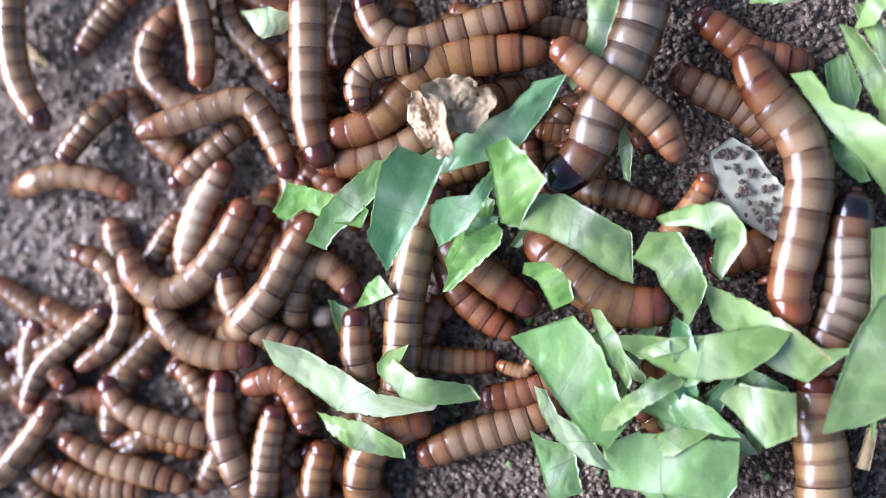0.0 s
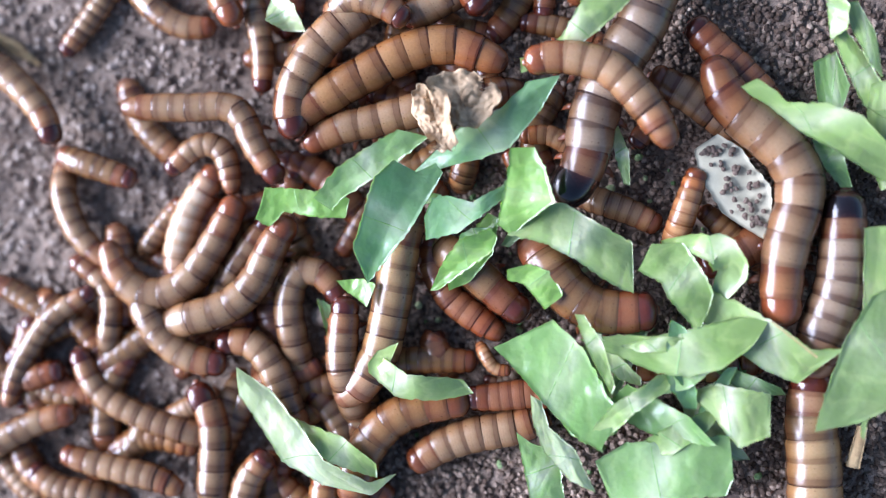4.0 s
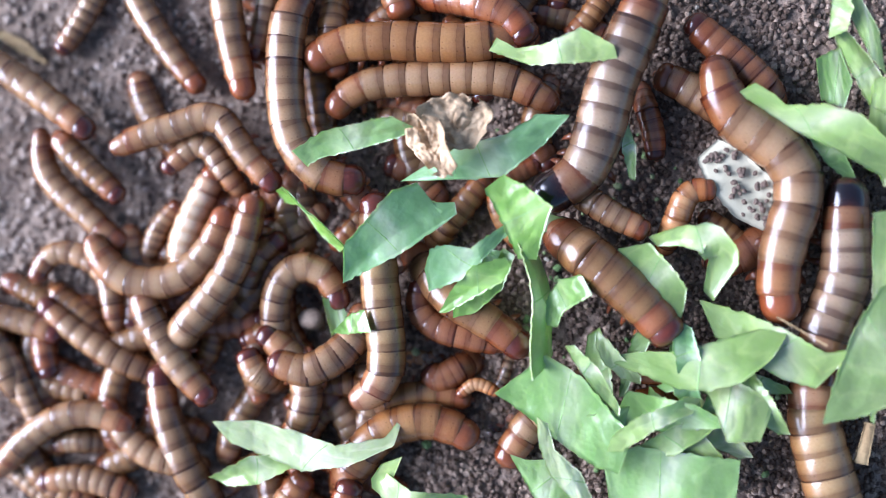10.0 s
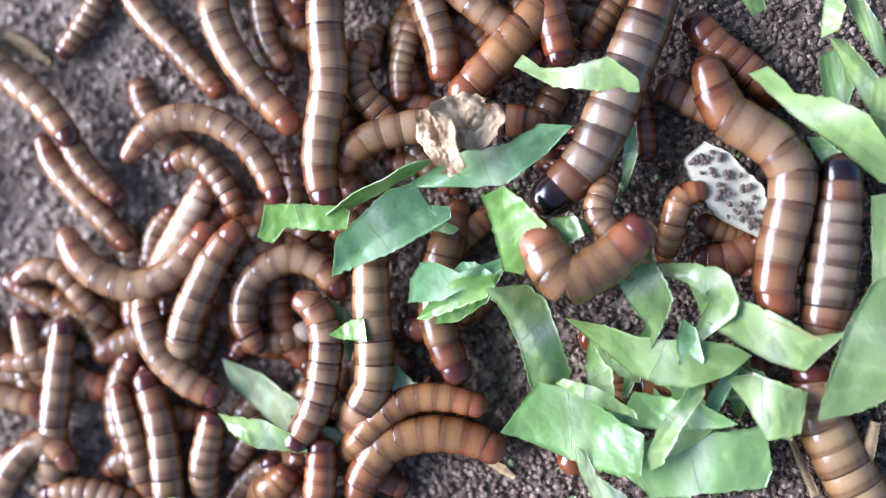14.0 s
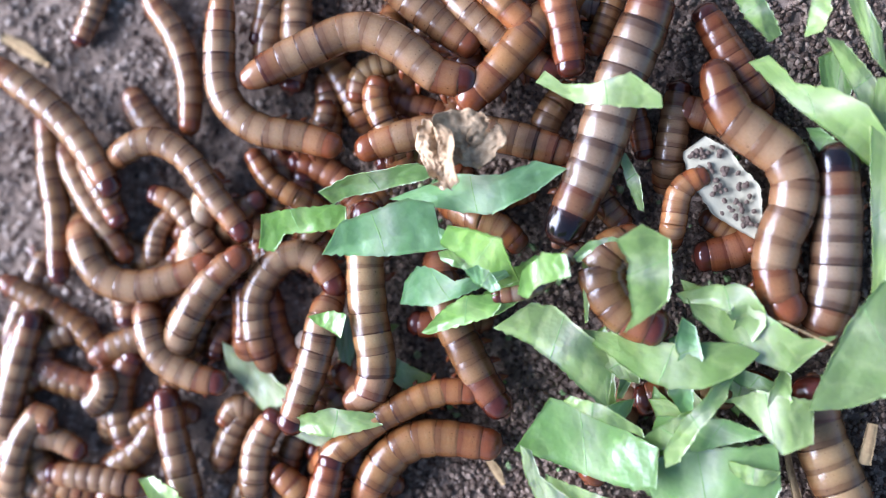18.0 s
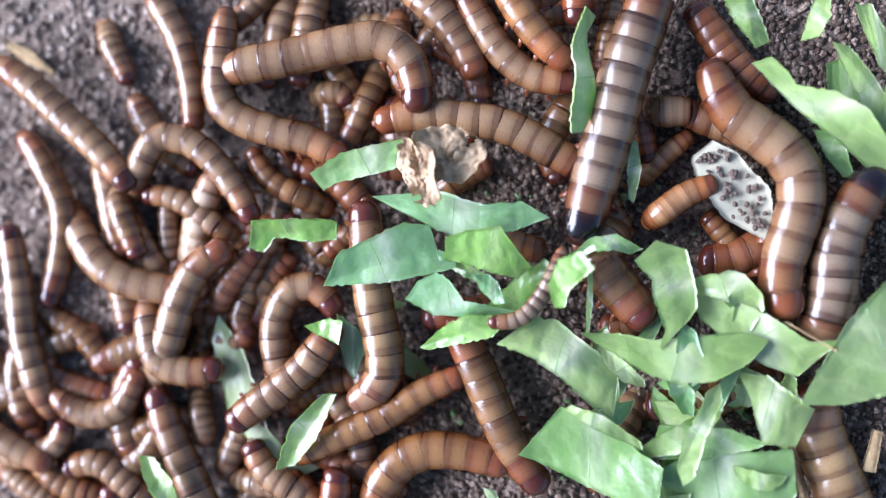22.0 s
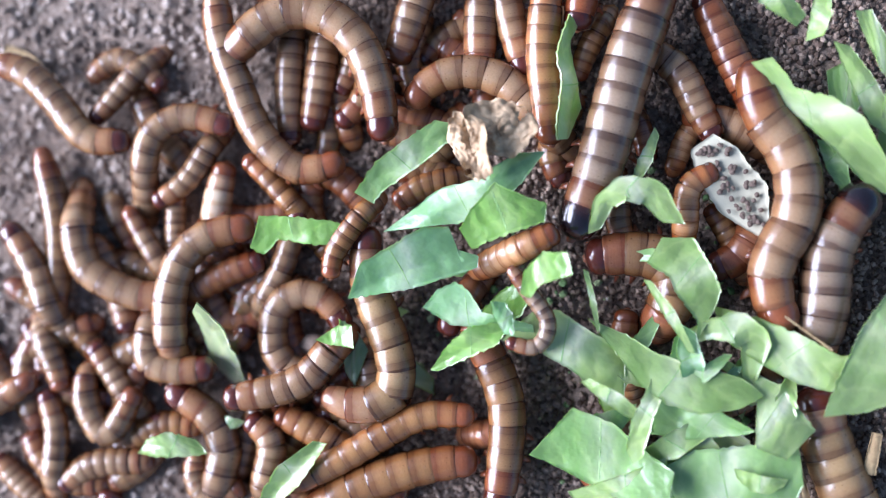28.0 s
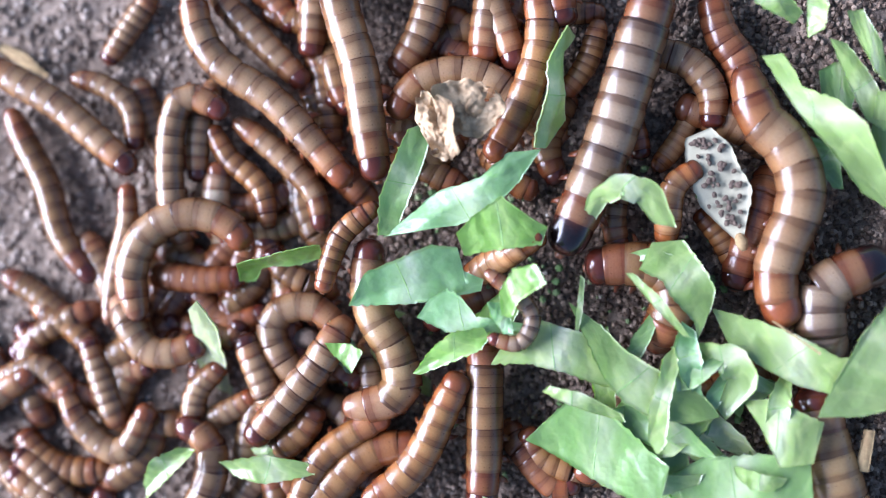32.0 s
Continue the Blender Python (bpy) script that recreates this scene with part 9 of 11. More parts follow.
    crawl(LARVAE[114], (0, 0.3, -17.3, -16.8, -20.3, -14.4, -22.3, -11.2, -23.1, -7.5), (9, 0.3, -17.2, -15.4, -19.8, -12.6, -21.3, -9.1, -21.6, -5.3), (19, 0.3, -17.4, -16.5, -20.4, -14.2, -22.6, -11.1, -23.6, -7.4), (32, 0.3, -17.2, -14.2, -19.5, -11.2, -20.6, -7.6, -20.5, -3.8))
    crawl(LARVAE[115], (0, 0.3, -31.7, 4.7, -27.5, 4.1, -23.4, 4.8, -19.7, 6.7), (9, 0.3, -31.5, 6.6, -27.3, 6, -23.2, 6.7, -19.5, 8.6), (19, 0.3, -30.5, 5.3, -26.5, 4, -22.3, 4, -18.3, 5.2), (32, 0.3, -31.3, 8.1, -27.1, 7.5, -23, 8.2, -19.3, 10.1))
    crawl(LARVAE[116], (0, 0.3, -25.1, -8.2, -28.5, -9.5, -32, -10.4, -35.7, -11), (9, 0.3, -23.4, -9.4, -27, -10.2, -30.6, -10.5, -34.3, -10.5), (19, 0.3, -24.3, -7.6, -28, -7.8, -31.6, -7.6, -35.3, -7), (32, 0.3, -23.2, -7, -26.7, -8, -30.3, -8.7, -34, -8.9))
    crawl(LARVAE[117], (0, 0.3, -39.5, -10.4, -36.9, -7, -33.8, -4, -30.3, -1.5), (9, 0.3, -37.6, -9.6, -35, -6.2, -32, -3.2, -28.6, -0.6), (19, 0.3, -40, -10.9, -37, -7.7, -33.7, -5.1, -30, -2.9), (32, 0.3, -38.4, -8.4, -35.8, -5, -32.7, -2, -29.3, 0.5))
    crawl(LARVAE[118], (0, 0.3, -23.5, 3.1, -21.9, -0.3, -21.7, -4, -22.9, -7.5), (9, 0.3, -23.7, 3.8, -21.7, 0.6, -20.9, -3, -21.6, -6.7), (19, 0.3, -25.5, 2.3, -24.2, -1.2, -24.4, -5, -26, -8.4), (32, 0.3, -24.5, 3.5, -22, 0.7, -20.8, -2.9, -21.1, -6.6))
    crawl(LARVAE[119], (0, 0.3, -32.8, -4.5, -36.6, -4.1, -40.3, -3, -43.6, -1.1), (9, 0.3, -32.9, -4.3, -36.7, -4.1, -40.4, -3.1, -43.8, -1.3), (19, 0.3, -33.2, -2.2, -37.1, -2.2, -40.8, -1.3, -44.3, 0.3), (32, 0.3, -31.8, -1.7, -35.6, -2, -39.5, -1.5, -43.1, -0.3))
    crawl(LARVAE[120], (0, 0.3, -19.3, 29.6, -22.7, 32.7, -26.7, 34.9, -31.2, 36.1), (9, 0.3, -18.7, 29.1, -22.1, 32.2, -26.1, 34.4, -30.5, 35.7), (19, 0.3, -19.5, 30.1, -21.8, 33.9, -25.1, 37.1, -29, 39.5), (32, 0.3, -19.4, 31.4, -22.1, 35, -25.7, 37.9, -29.8, 39.9))
    crawl(LARVAE[121], (0, 0.3, -8.3, 21, -3.9, 20.7, 0.4, 20.4, 4.8, 20), (9, 0.3, -8.8, 21.1, -4.6, 19.6, -0.5, 18.1, 3.6, 16.5), (19, 0.3, -8, 20.5, -3.8, 19.2, 0.4, 17.9, 4.5, 16.5), (32, 0.3, -9.1, 22.8, -5.1, 20.8, -1.2, 18.9, 2.7, 16.8))
    crawl(LARVAE[122], (0, 0.3, -18.5, 30.6, -19.2, 34.5, -21.7, 37.8, -25.4, 39.7), (9, 0.3, -19.1, 31.4, -18.9, 35.4, -20.6, 39.1, -23.8, 41.7), (19, 0.3, -20.5, 31.9, -20.8, 35.9, -22.8, 39.4, -26.3, 41.7), (32, 0.3, -18.3, 31.9, -17.8, 35.8, -19.1, 39.6, -22.1, 42.4))
    crawl(LARVAE[123], (0, 0.3, -21.7, 13, -20.6, 9.3, -20.3, 5.5, -20.8, 1.8), (9, 0.3, -20, 13, -18.7, 9.5, -18.1, 5.7, -18.3, 1.9), (19, 0.3, -21.9, 14, -21.7, 10.2, -22.3, 6.4, -23.7, 2.9), (32, 0.3, -21.5, 16.4, -20, 12.9, -19.2, 9.2, -19.1, 5.4))
    crawl(LARVAE[124], (0, 0.3, 13.4, 30.1, 12.8, 34.5, 10.4, 38.3, 6.7, 40.9), (9, 0.3, 15.5, 30.9, 16.1, 35.3, 14.9, 39.6, 12.1, 43.1), (19, 0.3, 13.6, 31.6, 12.9, 36, 10.6, 39.8, 6.9, 42.5), (32, 0.3, 13.9, 33, 15.2, 37.2, 14.6, 41.6, 12.4, 45.5))
    crawl(LARVAE[125], (0, 0.3, -2.2, 20.9, -4.5, 23.6, -5.6, 26.9, -5.3, 30.4), (9, 0.3, -2.6, 20.6, -4.1, 23.8, -4.2, 27.2, -2.9, 30.4), (19, 0.3, -3.2, 20.8, -5.7, 23.3, -7, 26.6, -6.9, 30), (32, 0.3, -1.9, 21.7, -3, 25, -2.7, 28.5, -1, 31.5))
    crawl(LARVAE[126], (0, 0.3, 15.5, 9, 14.5, 12.2, 15, 15.6, 17, 18.2), (9, 0.3, 15.2, 10.5, 13.3, 13.3, 12.8, 16.6, 13.9, 19.8), (19, 0.3, 15.1, 10.1, 13.7, 13.2, 13.9, 16.6, 15.6, 19.5), (32, 0.3, 16.2, 10.5, 14.6, 13.5, 14.6, 16.9, 16.1, 19.9))
    crawl(LARVAE[127], (0, 0.3, -3.5, 25.9, -0.6, 28.9, 3.2, 30.4, 7.4, 30.1), (9, 0.3, -2.6, 25.3, 0.8, 27.5, 4.9, 28.1, 8.9, 26.9), (19, 0.3, -3.6, 26.3, -1.7, 29.9, 1.7, 32.3, 5.7, 33.1), (32, 0.3, -2.5, 26.7, 0.6, 29.5, 4.5, 30.7, 8.6, 30.1))
    crawl(LARVAE[128], (0, 0.2, 10.9, 29.7, 14.7, 29.4, 18.3, 28.6, 21.8, 27.4), (9, 0.2, 12.2, 30.8, 15.8, 30.1, 19.4, 28.9, 22.7, 27.3), (19, 0.2, 11.1, 31.7, 14.8, 32, 18.5, 31.9, 22.1, 31.4), (32, 0.2, 10.9, 31.4, 14.5, 32.2, 18.2, 32.6, 21.8, 32.5))
    crawl(LARVAE[129], (0, 0.3, 4.7, 19.7, 3.4, 23.3, 0.5, 26, -3.3, 27.1), (9, 0.3, 6.2, 19.4, 5.1, 23.1, 2.5, 26, -1.2, 27.4), (19, 0.3, 4.8, 19.8, 4.4, 23.7, 2.3, 27, -1.1, 29), (32, 0.3, 6.2, 19.5, 6, 23.4, 3.9, 26.7, 0.6, 28.8))
    crawl(LARVAE[130], (0, 0.3, 4.7, 20.2, 2.9, 17.2, 0.1, 15, -3.4, 13.9), (9, 0.3, 3.9, 20, 0.9, 18, -2.7, 17.2, -6.3, 17.7), (19, 0.3, 2.8, 20.3, 0.3, 17.8, -3, 16.3, -6.7, 16.1), (32, 0.3, 3.6, 21, 0.7, 18.9, -2.8, 17.9, -6.4, 18.2))
    crawl(LARVAE[131], (0, 0.3, 6.8, 27.8, 9.9, 30.4, 12.2, 33.7, 13.8, 37.3), (9, 0.3, 7.8, 27.8, 10.3, 31, 12, 34.6, 12.9, 38.6), (19, 0.3, 6.4, 26.6, 9.1, 29.5, 11.2, 32.9, 12.5, 36.7), (32, 0.3, 6.2, 28, 9, 30.9, 11.1, 34.4, 12.4, 38.2))
    crawl(LARVAE[132], (0, 0.3, -6.2, 16.3, -4, 12.7, -0.7, 10, 3.2, 8.4), (9, 0.3, -4.6, 17, -4.1, 12.9, -2.3, 9, 0.6, 6), (19, 0.3, -5.4, 18, -3.2, 14.4, 0.1, 11.7, 4, 10.2), (32, 0.3, -5.4, 18.2, -3.4, 14.5, -0.2, 11.7, 3.6, 10))
    crawl(LARVAE[133], (0, 0.3, 1.4, 32, 4.6, 30, 7.2, 27.3, 9, 24), (9, 0.3, 0.9, 30.3, 3.8, 27.7, 5.8, 24.6, 7, 21), (19, 0.3, 1.6, 31.6, 4.9, 29.8, 7.7, 27.2, 9.7, 24.1), (32, 0.3, 1.3, 33, 4.4, 30.8, 6.8, 27.9, 8.3, 24.5))
    crawl(LARVAE[134], (0, 0.9, -57, -21.6, -60.1, -18.6, -63.1, -15.5, -66, -12.3), (9, 0.9, -56.3, -21.1, -58.5, -17.5, -60.5, -13.7, -62.3, -9.9), (19, 0.9, -58.6, -20.3, -61.5, -17.1, -64.3, -13.8, -66.9, -10.4), (32, 0.9, -57.9, -19.1, -60.9, -16, -63.7, -12.7, -66.4, -9.3))
    crawl(LARVAE[135], (0, 0.9, -60.6, -15, -56.9, -13.5, -53.1, -12.4, -49.2, -11.9), (9, 0.9, -58.4, -15.8, -55.9, -12.9, -52.9, -10.3, -49.7, -8.2), (19, 0.9, -61, -15.4, -57.6, -13.4, -54, -11.8, -50.2, -10.7), (32, 0.9, -59.3, -13.2, -56.2, -10.7, -52.9, -8.7, -49.3, -7.1))
    crawl(LARVAE[136], (0, 0.9, -62.3, -13.5, -65, -16.3, -67.4, -19.3, -69.5, -22.6), (9, 0.9, -60.1, -13, -63.4, -15.1, -66.5, -17.5, -69.3, -20.2), (19, 0.9, -62.7, -13, -65.9, -15.4, -68.7, -18, -71.3, -21), (32, 0.9, -61.4, -12.5, -64.4, -15, -67.1, -17.8, -69.4, -20.9))
    crawl(LARVAE[137], (0, 0.9, -56, -9.4, -57.5, -13.2, -57.4, -17.3, -55.7, -21), (9, 0.9, -55.3, -9.5, -56.6, -13.4, -56.3, -17.5, -54.5, -21.1), (19, 0.9, -58, -10.2, -59.8, -13.9, -60, -18, -58.7, -21.8), (32, 0.9, -55.2, -9, -57, -12.7, -57.2, -16.8, -55.8, -20.6))
    crawl(LARVAE[138], (0, 1, -45, -31.4, -46, -34.8, -46.4, -38.3, -46.3, -41.9), (9, 1, -44.7, -32.8, -45, -36.3, -44.6, -39.8, -43.6, -43.2), (19, 1, -45.7, -31.3, -46.2, -34.8, -46.2, -38.3, -45.5, -41.8), (32, 1, -45.7, -31.3, -47.1, -34.6, -47.9, -38.1, -48.2, -41.6))
    crawl(LARVAE[139], (0, 1, -40.8, -13.8, -43.6, -16.9, -45.2, -20.8, -45.4, -24.9), (9, 1, -42, -13.9, -44.3, -17.3, -45.3, -21.4, -44.8, -25.5), (19, 1, -42, -13.6, -44, -17.3, -44.5, -21.4, -43.5, -25.4), (32, 1, -40.3, -13.4, -43, -16.6, -44.4, -20.5, -44.4, -24.6))
    crawl(LARVAE[140], (0, 1, -58.6, -26.1, -56, -29.9, -51.7, -32.1, -46.9, -32.2), (9, 1, -57.7, -26, -56.1, -30.4, -52.5, -33.5, -47.8, -34.6), (19, 1, -57.5, -24.3, -56.1, -28.7, -52.6, -31.9, -48, -33.2), (32, 1, -58, -23.7, -54.9, -27.2, -50.4, -28.9, -45.6, -28.5))
    crawl(LARVAE[141], (0, 0.8, -58.4, -9.4, -56.9, -12.9, -56.7, -16.7, -57.6, -20.4), (9, 0.8, -56.8, -10.2, -55.6, -13.8, -55.5, -17.5, -56.6, -21.2), (19, 0.8, -57.8, -7.9, -56.1, -11.3, -55.6, -15, -56.2, -18.8), (32, 0.8, -58.4, -8.6, -56.6, -11.9, -55.8, -15.6, -56.3, -19.4))
    crawl(LARVAE[142], (0, 0.9, -43.8, -9.5, -43.8, -4.9, -44.5, -0.4, -45.7, 4.1), (9, 0.9, -42.3, -10.8, -41.9, -6.2, -42.1, -1.6, -42.9, 2.9), (19, 0.9, -43.3, -10.2, -43.8, -5.6, -44.9, -1.1, -46.7, 3.1), (32, 0.9, -43.4, -9, -44.7, -4.6, -46.6, -0.4, -49.1, 3.5))
    crawl(LARVAE[143], (0, 0.9, -46.1, -14.7, -48.4, -12, -51.3, -9.8, -54.6, -8.3), (9, 0.9, -45.6, -14.4, -47.3, -11.3, -49.7, -8.7, -52.7, -6.6), (19, 0.9, -46.1, -15.6, -48.1, -12.7, -50.7, -10.2, -53.8, -8.4), (32, 0.9, -46.7, -13.8, -48.8, -10.9, -51.5, -8.5, -54.8, -6.8))
    crawl(LARVAE[144], (0, 0.9, -60.1, -17.4, -56.5, -18.8, -52.9, -20, -49.3, -21), (9, 0.9, -59.5, -17, -55.8, -18.2, -52.2, -19.3, -48.5, -20.2), (19, 0.9, -60, -15.2, -56.5, -16.6, -52.9, -17.8, -49.2, -18.8), (32, 0.9, -60.1, -14.6, -56.6, -16.1, -53.1, -17.6, -49.6, -18.8))
    crawl(LARVAE[145], (0, 0.9, -39.8, -21.2, -40.5, -24.8, -42.8, -27.8, -46.2, -29.7), (9, 0.9, -38.8, -21.3, -39.6, -25, -41.8, -28, -45.3, -29.8), (19, 0.9, -39.1, -20.4, -39.6, -24.1, -41.6, -27.2, -44.9, -29.2), (32, 0.9, -38.9, -20.7, -39.2, -24.3, -41.2, -27.5, -44.4, -29.6))
    crawl(LARVAE[146], (0, 0.9, -45.4, -27.3, -41.4, -25.7, -37.2, -25.8, -33.4, -27.5), (9, 0.9, -43.5, -27.8, -40, -25.5, -35.8, -24.7, -31.7, -25.6), (19, 0.9, -44.6, -26.4, -41.5, -23.4, -37.6, -21.9, -33.4, -22), (32, 0.9, -44.6, -25.7, -41.3, -23.1, -37.2, -22, -33, -22.6))
    crawl(LARVAE[147], (0, 0.9, -53.4, -15.2, -56.5, -17.3, -59.9, -18.9, -63.7, -19.8), (9, 0.9, -54.7, -15.9, -58.4, -16.8, -62.2, -17, -66, -16.5), (19, 0.9, -53.8, -15.9, -57.1, -17.8, -60.7, -19, -64.5, -19.5), (32, 0.9, -54.9, -14.9, -58, -16.9, -61.5, -18.4, -65.3, -19.1))
    crawl(LARVAE[148], (0, 0.8, -61.1, -27.8, -58.9, -30.9, -56.3, -33.8, -53.5, -36.5), (9, 0.8, -61.3, -28.4, -58.5, -31.1, -55.4, -33.5, -52.1, -35.6), (19, 0.8, -62.8, -28.2, -59.7, -30.6, -56.4, -32.7, -52.9, -34.5), (32, 0.8, -62.5, -26.3, -60.1, -29.3, -57.4, -32.1, -54.5, -34.7))
    crawl(LARVAE[149], (0, 1, -36.4, -8.8, -39.7, -12.2, -42.9, -15.6, -46.2, -19.1), (9, 1, -34.2, -9.1, -38.6, -11.1, -43, -13.1, -47.4, -15.1), (19, 1, -35, -9.3, -39.5, -11, -44, -12.8, -48.5, -14.5), (32, 1, -35.6, -8, -39.8, -10.3, -44, -12.7, -48.2, -15))
    crawl(LARVAE[150], (0, 0.8, -52.9, -11.4, -55.9, -8.8, -59.2, -6.5, -62.6, -4.4), (9, 0.8, -50.4, -9.7, -53.8, -7.7, -57.3, -5.8, -61, -4.2), (19, 0.8, -51.5, -10.1, -54.8, -7.8, -58.2, -5.8, -61.8, -4), (32, 0.8, -50.6, -8.3, -53.8, -6, -57.1, -3.8, -60.7, -1.9))
    crawl(LARVAE[151], (0, 0.9, -44.7, -20.4, -49.4, -20.4, -54.2, -19.8, -58.7, -18.5), (9, 0.9, -44.7, -20, -49.2, -18.7, -53.4, -16.7, -57.4, -14.2), (19, 0.9, -45.6, -19.1, -50.2, -18.1, -54.6, -16.4, -58.8, -14.1), (32, 0.9, -44.9, -19.2, -49.5, -18.5, -54, -17.2, -58.3, -15.2))
    crawl(LARVAE[152], (0, 0.8, -14.8, -19.7, -18.4, -22.1, -21, -25.5, -22.5, -29.5), (9, 0.8, -12.9, -19.9, -16.2, -22.7, -18.4, -26.4, -19.3, -30.6), (19, 0.8, -14.5, -19.9, -17.9, -22.5, -20.2, -26.2, -21.3, -30.3), (32, 0.8, -14.7, -19.6, -18.6, -21.6, -21.6, -24.7, -23.4, -28.6))
    crawl(LARVAE[153], (0, 0.9, -23.6, -17.8, -25.9, -20.9, -27.8, -24.3, -29.2, -28), (9, 0.9, -22.9, -17.1, -25.3, -20.2, -27.3, -23.6, -28.8, -27.2), (19, 0.9, -23.9, -18.1, -26.4, -21.2, -28.4, -24.5, -30, -28.1), (32, 0.9, -22.9, -16, -24.5, -19.5, -25.6, -23.2, -26.2, -27))
    crawl(LARVAE[154], (0, 0.8, -22.2, -20.2, -18.5, -18.2, -14.3, -17.4, -10.2, -17.8), (9, 0.8, -20.4, -21.3, -16.8, -19.2, -12.7, -18.2, -8.5, -18.4), (19, 0.8, -22.1, -21.1, -18.8, -18.5, -14.9, -16.9, -10.8, -16.4), (32, 0.8, -22, -18.6, -18.6, -16.1, -14.7, -14.6, -10.5, -14.3))
    crawl(LARVAE[155], (0, 0.9, -11.4, -25.6, -9.8, -22.2, -9.4, -18.5, -10.2, -14.9), (9, 0.9, -11.6, -26.5, -9.6, -23.3, -8.8, -19.7, -9.2, -16), (19, 0.9, -12.8, -25, -11.1, -21.7, -10.5, -18, -11.2, -14.4), (32, 0.9, -11.3, -24.1, -9.4, -20.8, -8.6, -17.2, -9, -13.6))
    crawl(LARVAE[156], (0, 0.9, -18.7, -26.5, -14.7, -28.6, -10.9, -30.9, -7.2, -33.3), (9, 0.9, -17, -27.4, -12.7, -29, -8.6, -30.7, -4.5, -32.5), (19, 0.9, -17.8, -26.2, -13.5, -27.7, -9.4, -29.4, -5.3, -31.2), (32, 0.9, -17.1, -24.9, -13, -26.8, -9, -28.9, -5.1, -31.1))
    crawl(LARVAE[157], (0, 0.9, -21.6, -29.7, -18.6, -32.2, -14.9, -33.6, -11, -34), (9, 0.9, -20.8, -31, -18.1, -33.8, -14.7, -35.8, -10.9, -36.7), (19, 0.9, -21.5, -30.5, -18.5, -33.1, -15, -34.7, -11.1, -35.2), (32, 0.9, -21.5, -28.2, -18.9, -31.1, -15.5, -33.1, -11.7, -34))
    crawl(LARVAE[158], (0, 0.9, -17, -18.6, -13.7, -21.2, -11.6, -24.9, -11.1, -29), (9, 0.9, -16.3, -18.8, -13.1, -21.6, -11.2, -25.3, -10.9, -29.5), (19, 0.9, -16.9, -17.6, -13.6, -20.3, -11.6, -24, -11, -28.1), (32, 0.9, -17.3, -17.8, -13.4, -19.5, -10.5, -22.5, -8.9, -26.4))
    crawl(LARVAE[159], (0, 1, -22.4, -27.7, -20.9, -31.3, -19.4, -34.9, -17.9, -38.5), (9, 1, -23.4, -27.6, -22.7, -31.4, -22, -35.3, -21.3, -39.1), (19, 1, -23.1, -27.8, -22, -31.6, -20.7, -35.2, -19.5, -38.9), (32, 1, -22.8, -27.2, -21.7, -30.9, -20.4, -34.6, -19.1, -38.2))
    drift(SCRAPS[0], (0, 9.6, 16.1, 8.6, 37.1), (3, 10.2, 16.3, 8.6, 35.5), (6, 9, 15.7, 8.6, 35.4), (9, 9.3, 14.2, 8.6, 27.2), (11, 9, 11.9, 8.6, 21), (13, 8.9, 12, 8.6, 21.9), (17, 8.7, 9, 8.6, 16.8), (19, 6.6, 7.2, 8.6, 4), (21, 4.2, 4.6, 8.6, -11.9), (23, 6, 8.2, 8.6, 11.9), (25, 5.8, 10.9, 8.6, 32.9), (28, 5.8, 9.5, 8.6, 28.4), (30, 5.7, 9, 8.6, 30), (32, 6.4, 9.2, 8.6, 31))
    drift(SCRAPS[1], (0, -3.2, 5.9, 9.8, 65.1), (3, -3.7, 4.5, 9.8, 60.9), (6, -2.4, 3.3, 9.8, 48.6), (9, -3.3, 2.2, 9.8, 33.5), (11, -5.3, 1.5, 9.8, 33.2), (13, -5.9, 1.8, 9.8, 29.9), (17, -5.2, 2.2, 9.8, 14.7), (19, -5.2, 1.5, 9.8, -0), (21, -6.7, 0.8, 9.8, 8.5), (23, -4.9, -1, 9.8, 11.1), (25, -5.3, -0.4, 9.8, 17.5), (28, -2.9, -0.5, 9.8, 15.9), (30, -1.8, -2.1, 9.8, 10.3), (32, -1.5, -2.6, 9.8, 8.8))
    drift(SCRAPS[2], (0, -14.6, 5.4, 7, -15.8), (3, -15.9, 5.8, 7, -4.6), (6, -15.4, 4.9, 7, -11.6), (9, -15.2, 4.7, 7, -46, 60), (11, -15.9, 4, 7, -37.7, 50), (13, -17.2, 3.4, 7, -4.6), (17, -16.7, 4.2, 7, 3.5), (19, -17.8, 2.6, 7, 10.9), (21, -18.9, 3.9, 7, 3.2), (23, -18.9, 3.5, 7, -1.8, 50), (25, -18.2, 3.8, 7, -7.1), (28, -18.2, 3.8, 7, -3.7), (30, -19.3, 1.3, 7, 11, 40), (32, -19.9, 0.5, 7, 12.4, 50))
    drift(SCRAPS[3], (0, -9.7, 6.1, 7.6, 39.9), (3, -6.1, 8.9, 10.4, 27.3), (6, -5.9, 12.6, 10.4, 34.1), (9, -9, 14, 10.4, 12.3), (11, -8.6, 12, 10.4, 11.7, 40), (13, -7.4, 8.3, 7.6, 32.9, 50), (17, -5.3, 9.2, 7.6, 12.4, 60), (19, -8, 8.7, 7.6, 10.7), (21, -8.6, 13.4, 7.6, 6.7), (23, -7.2, 10.5, 7.6, 15.7), (25, -6.2, 12.9, 7.6, 21.8, 40), (28, -3.1, 13.1, 7.6, 32), (30, -2.8, 11.3, 7.6, 58.6), (32, -2.5, 10.8, 7.6, 64.6))
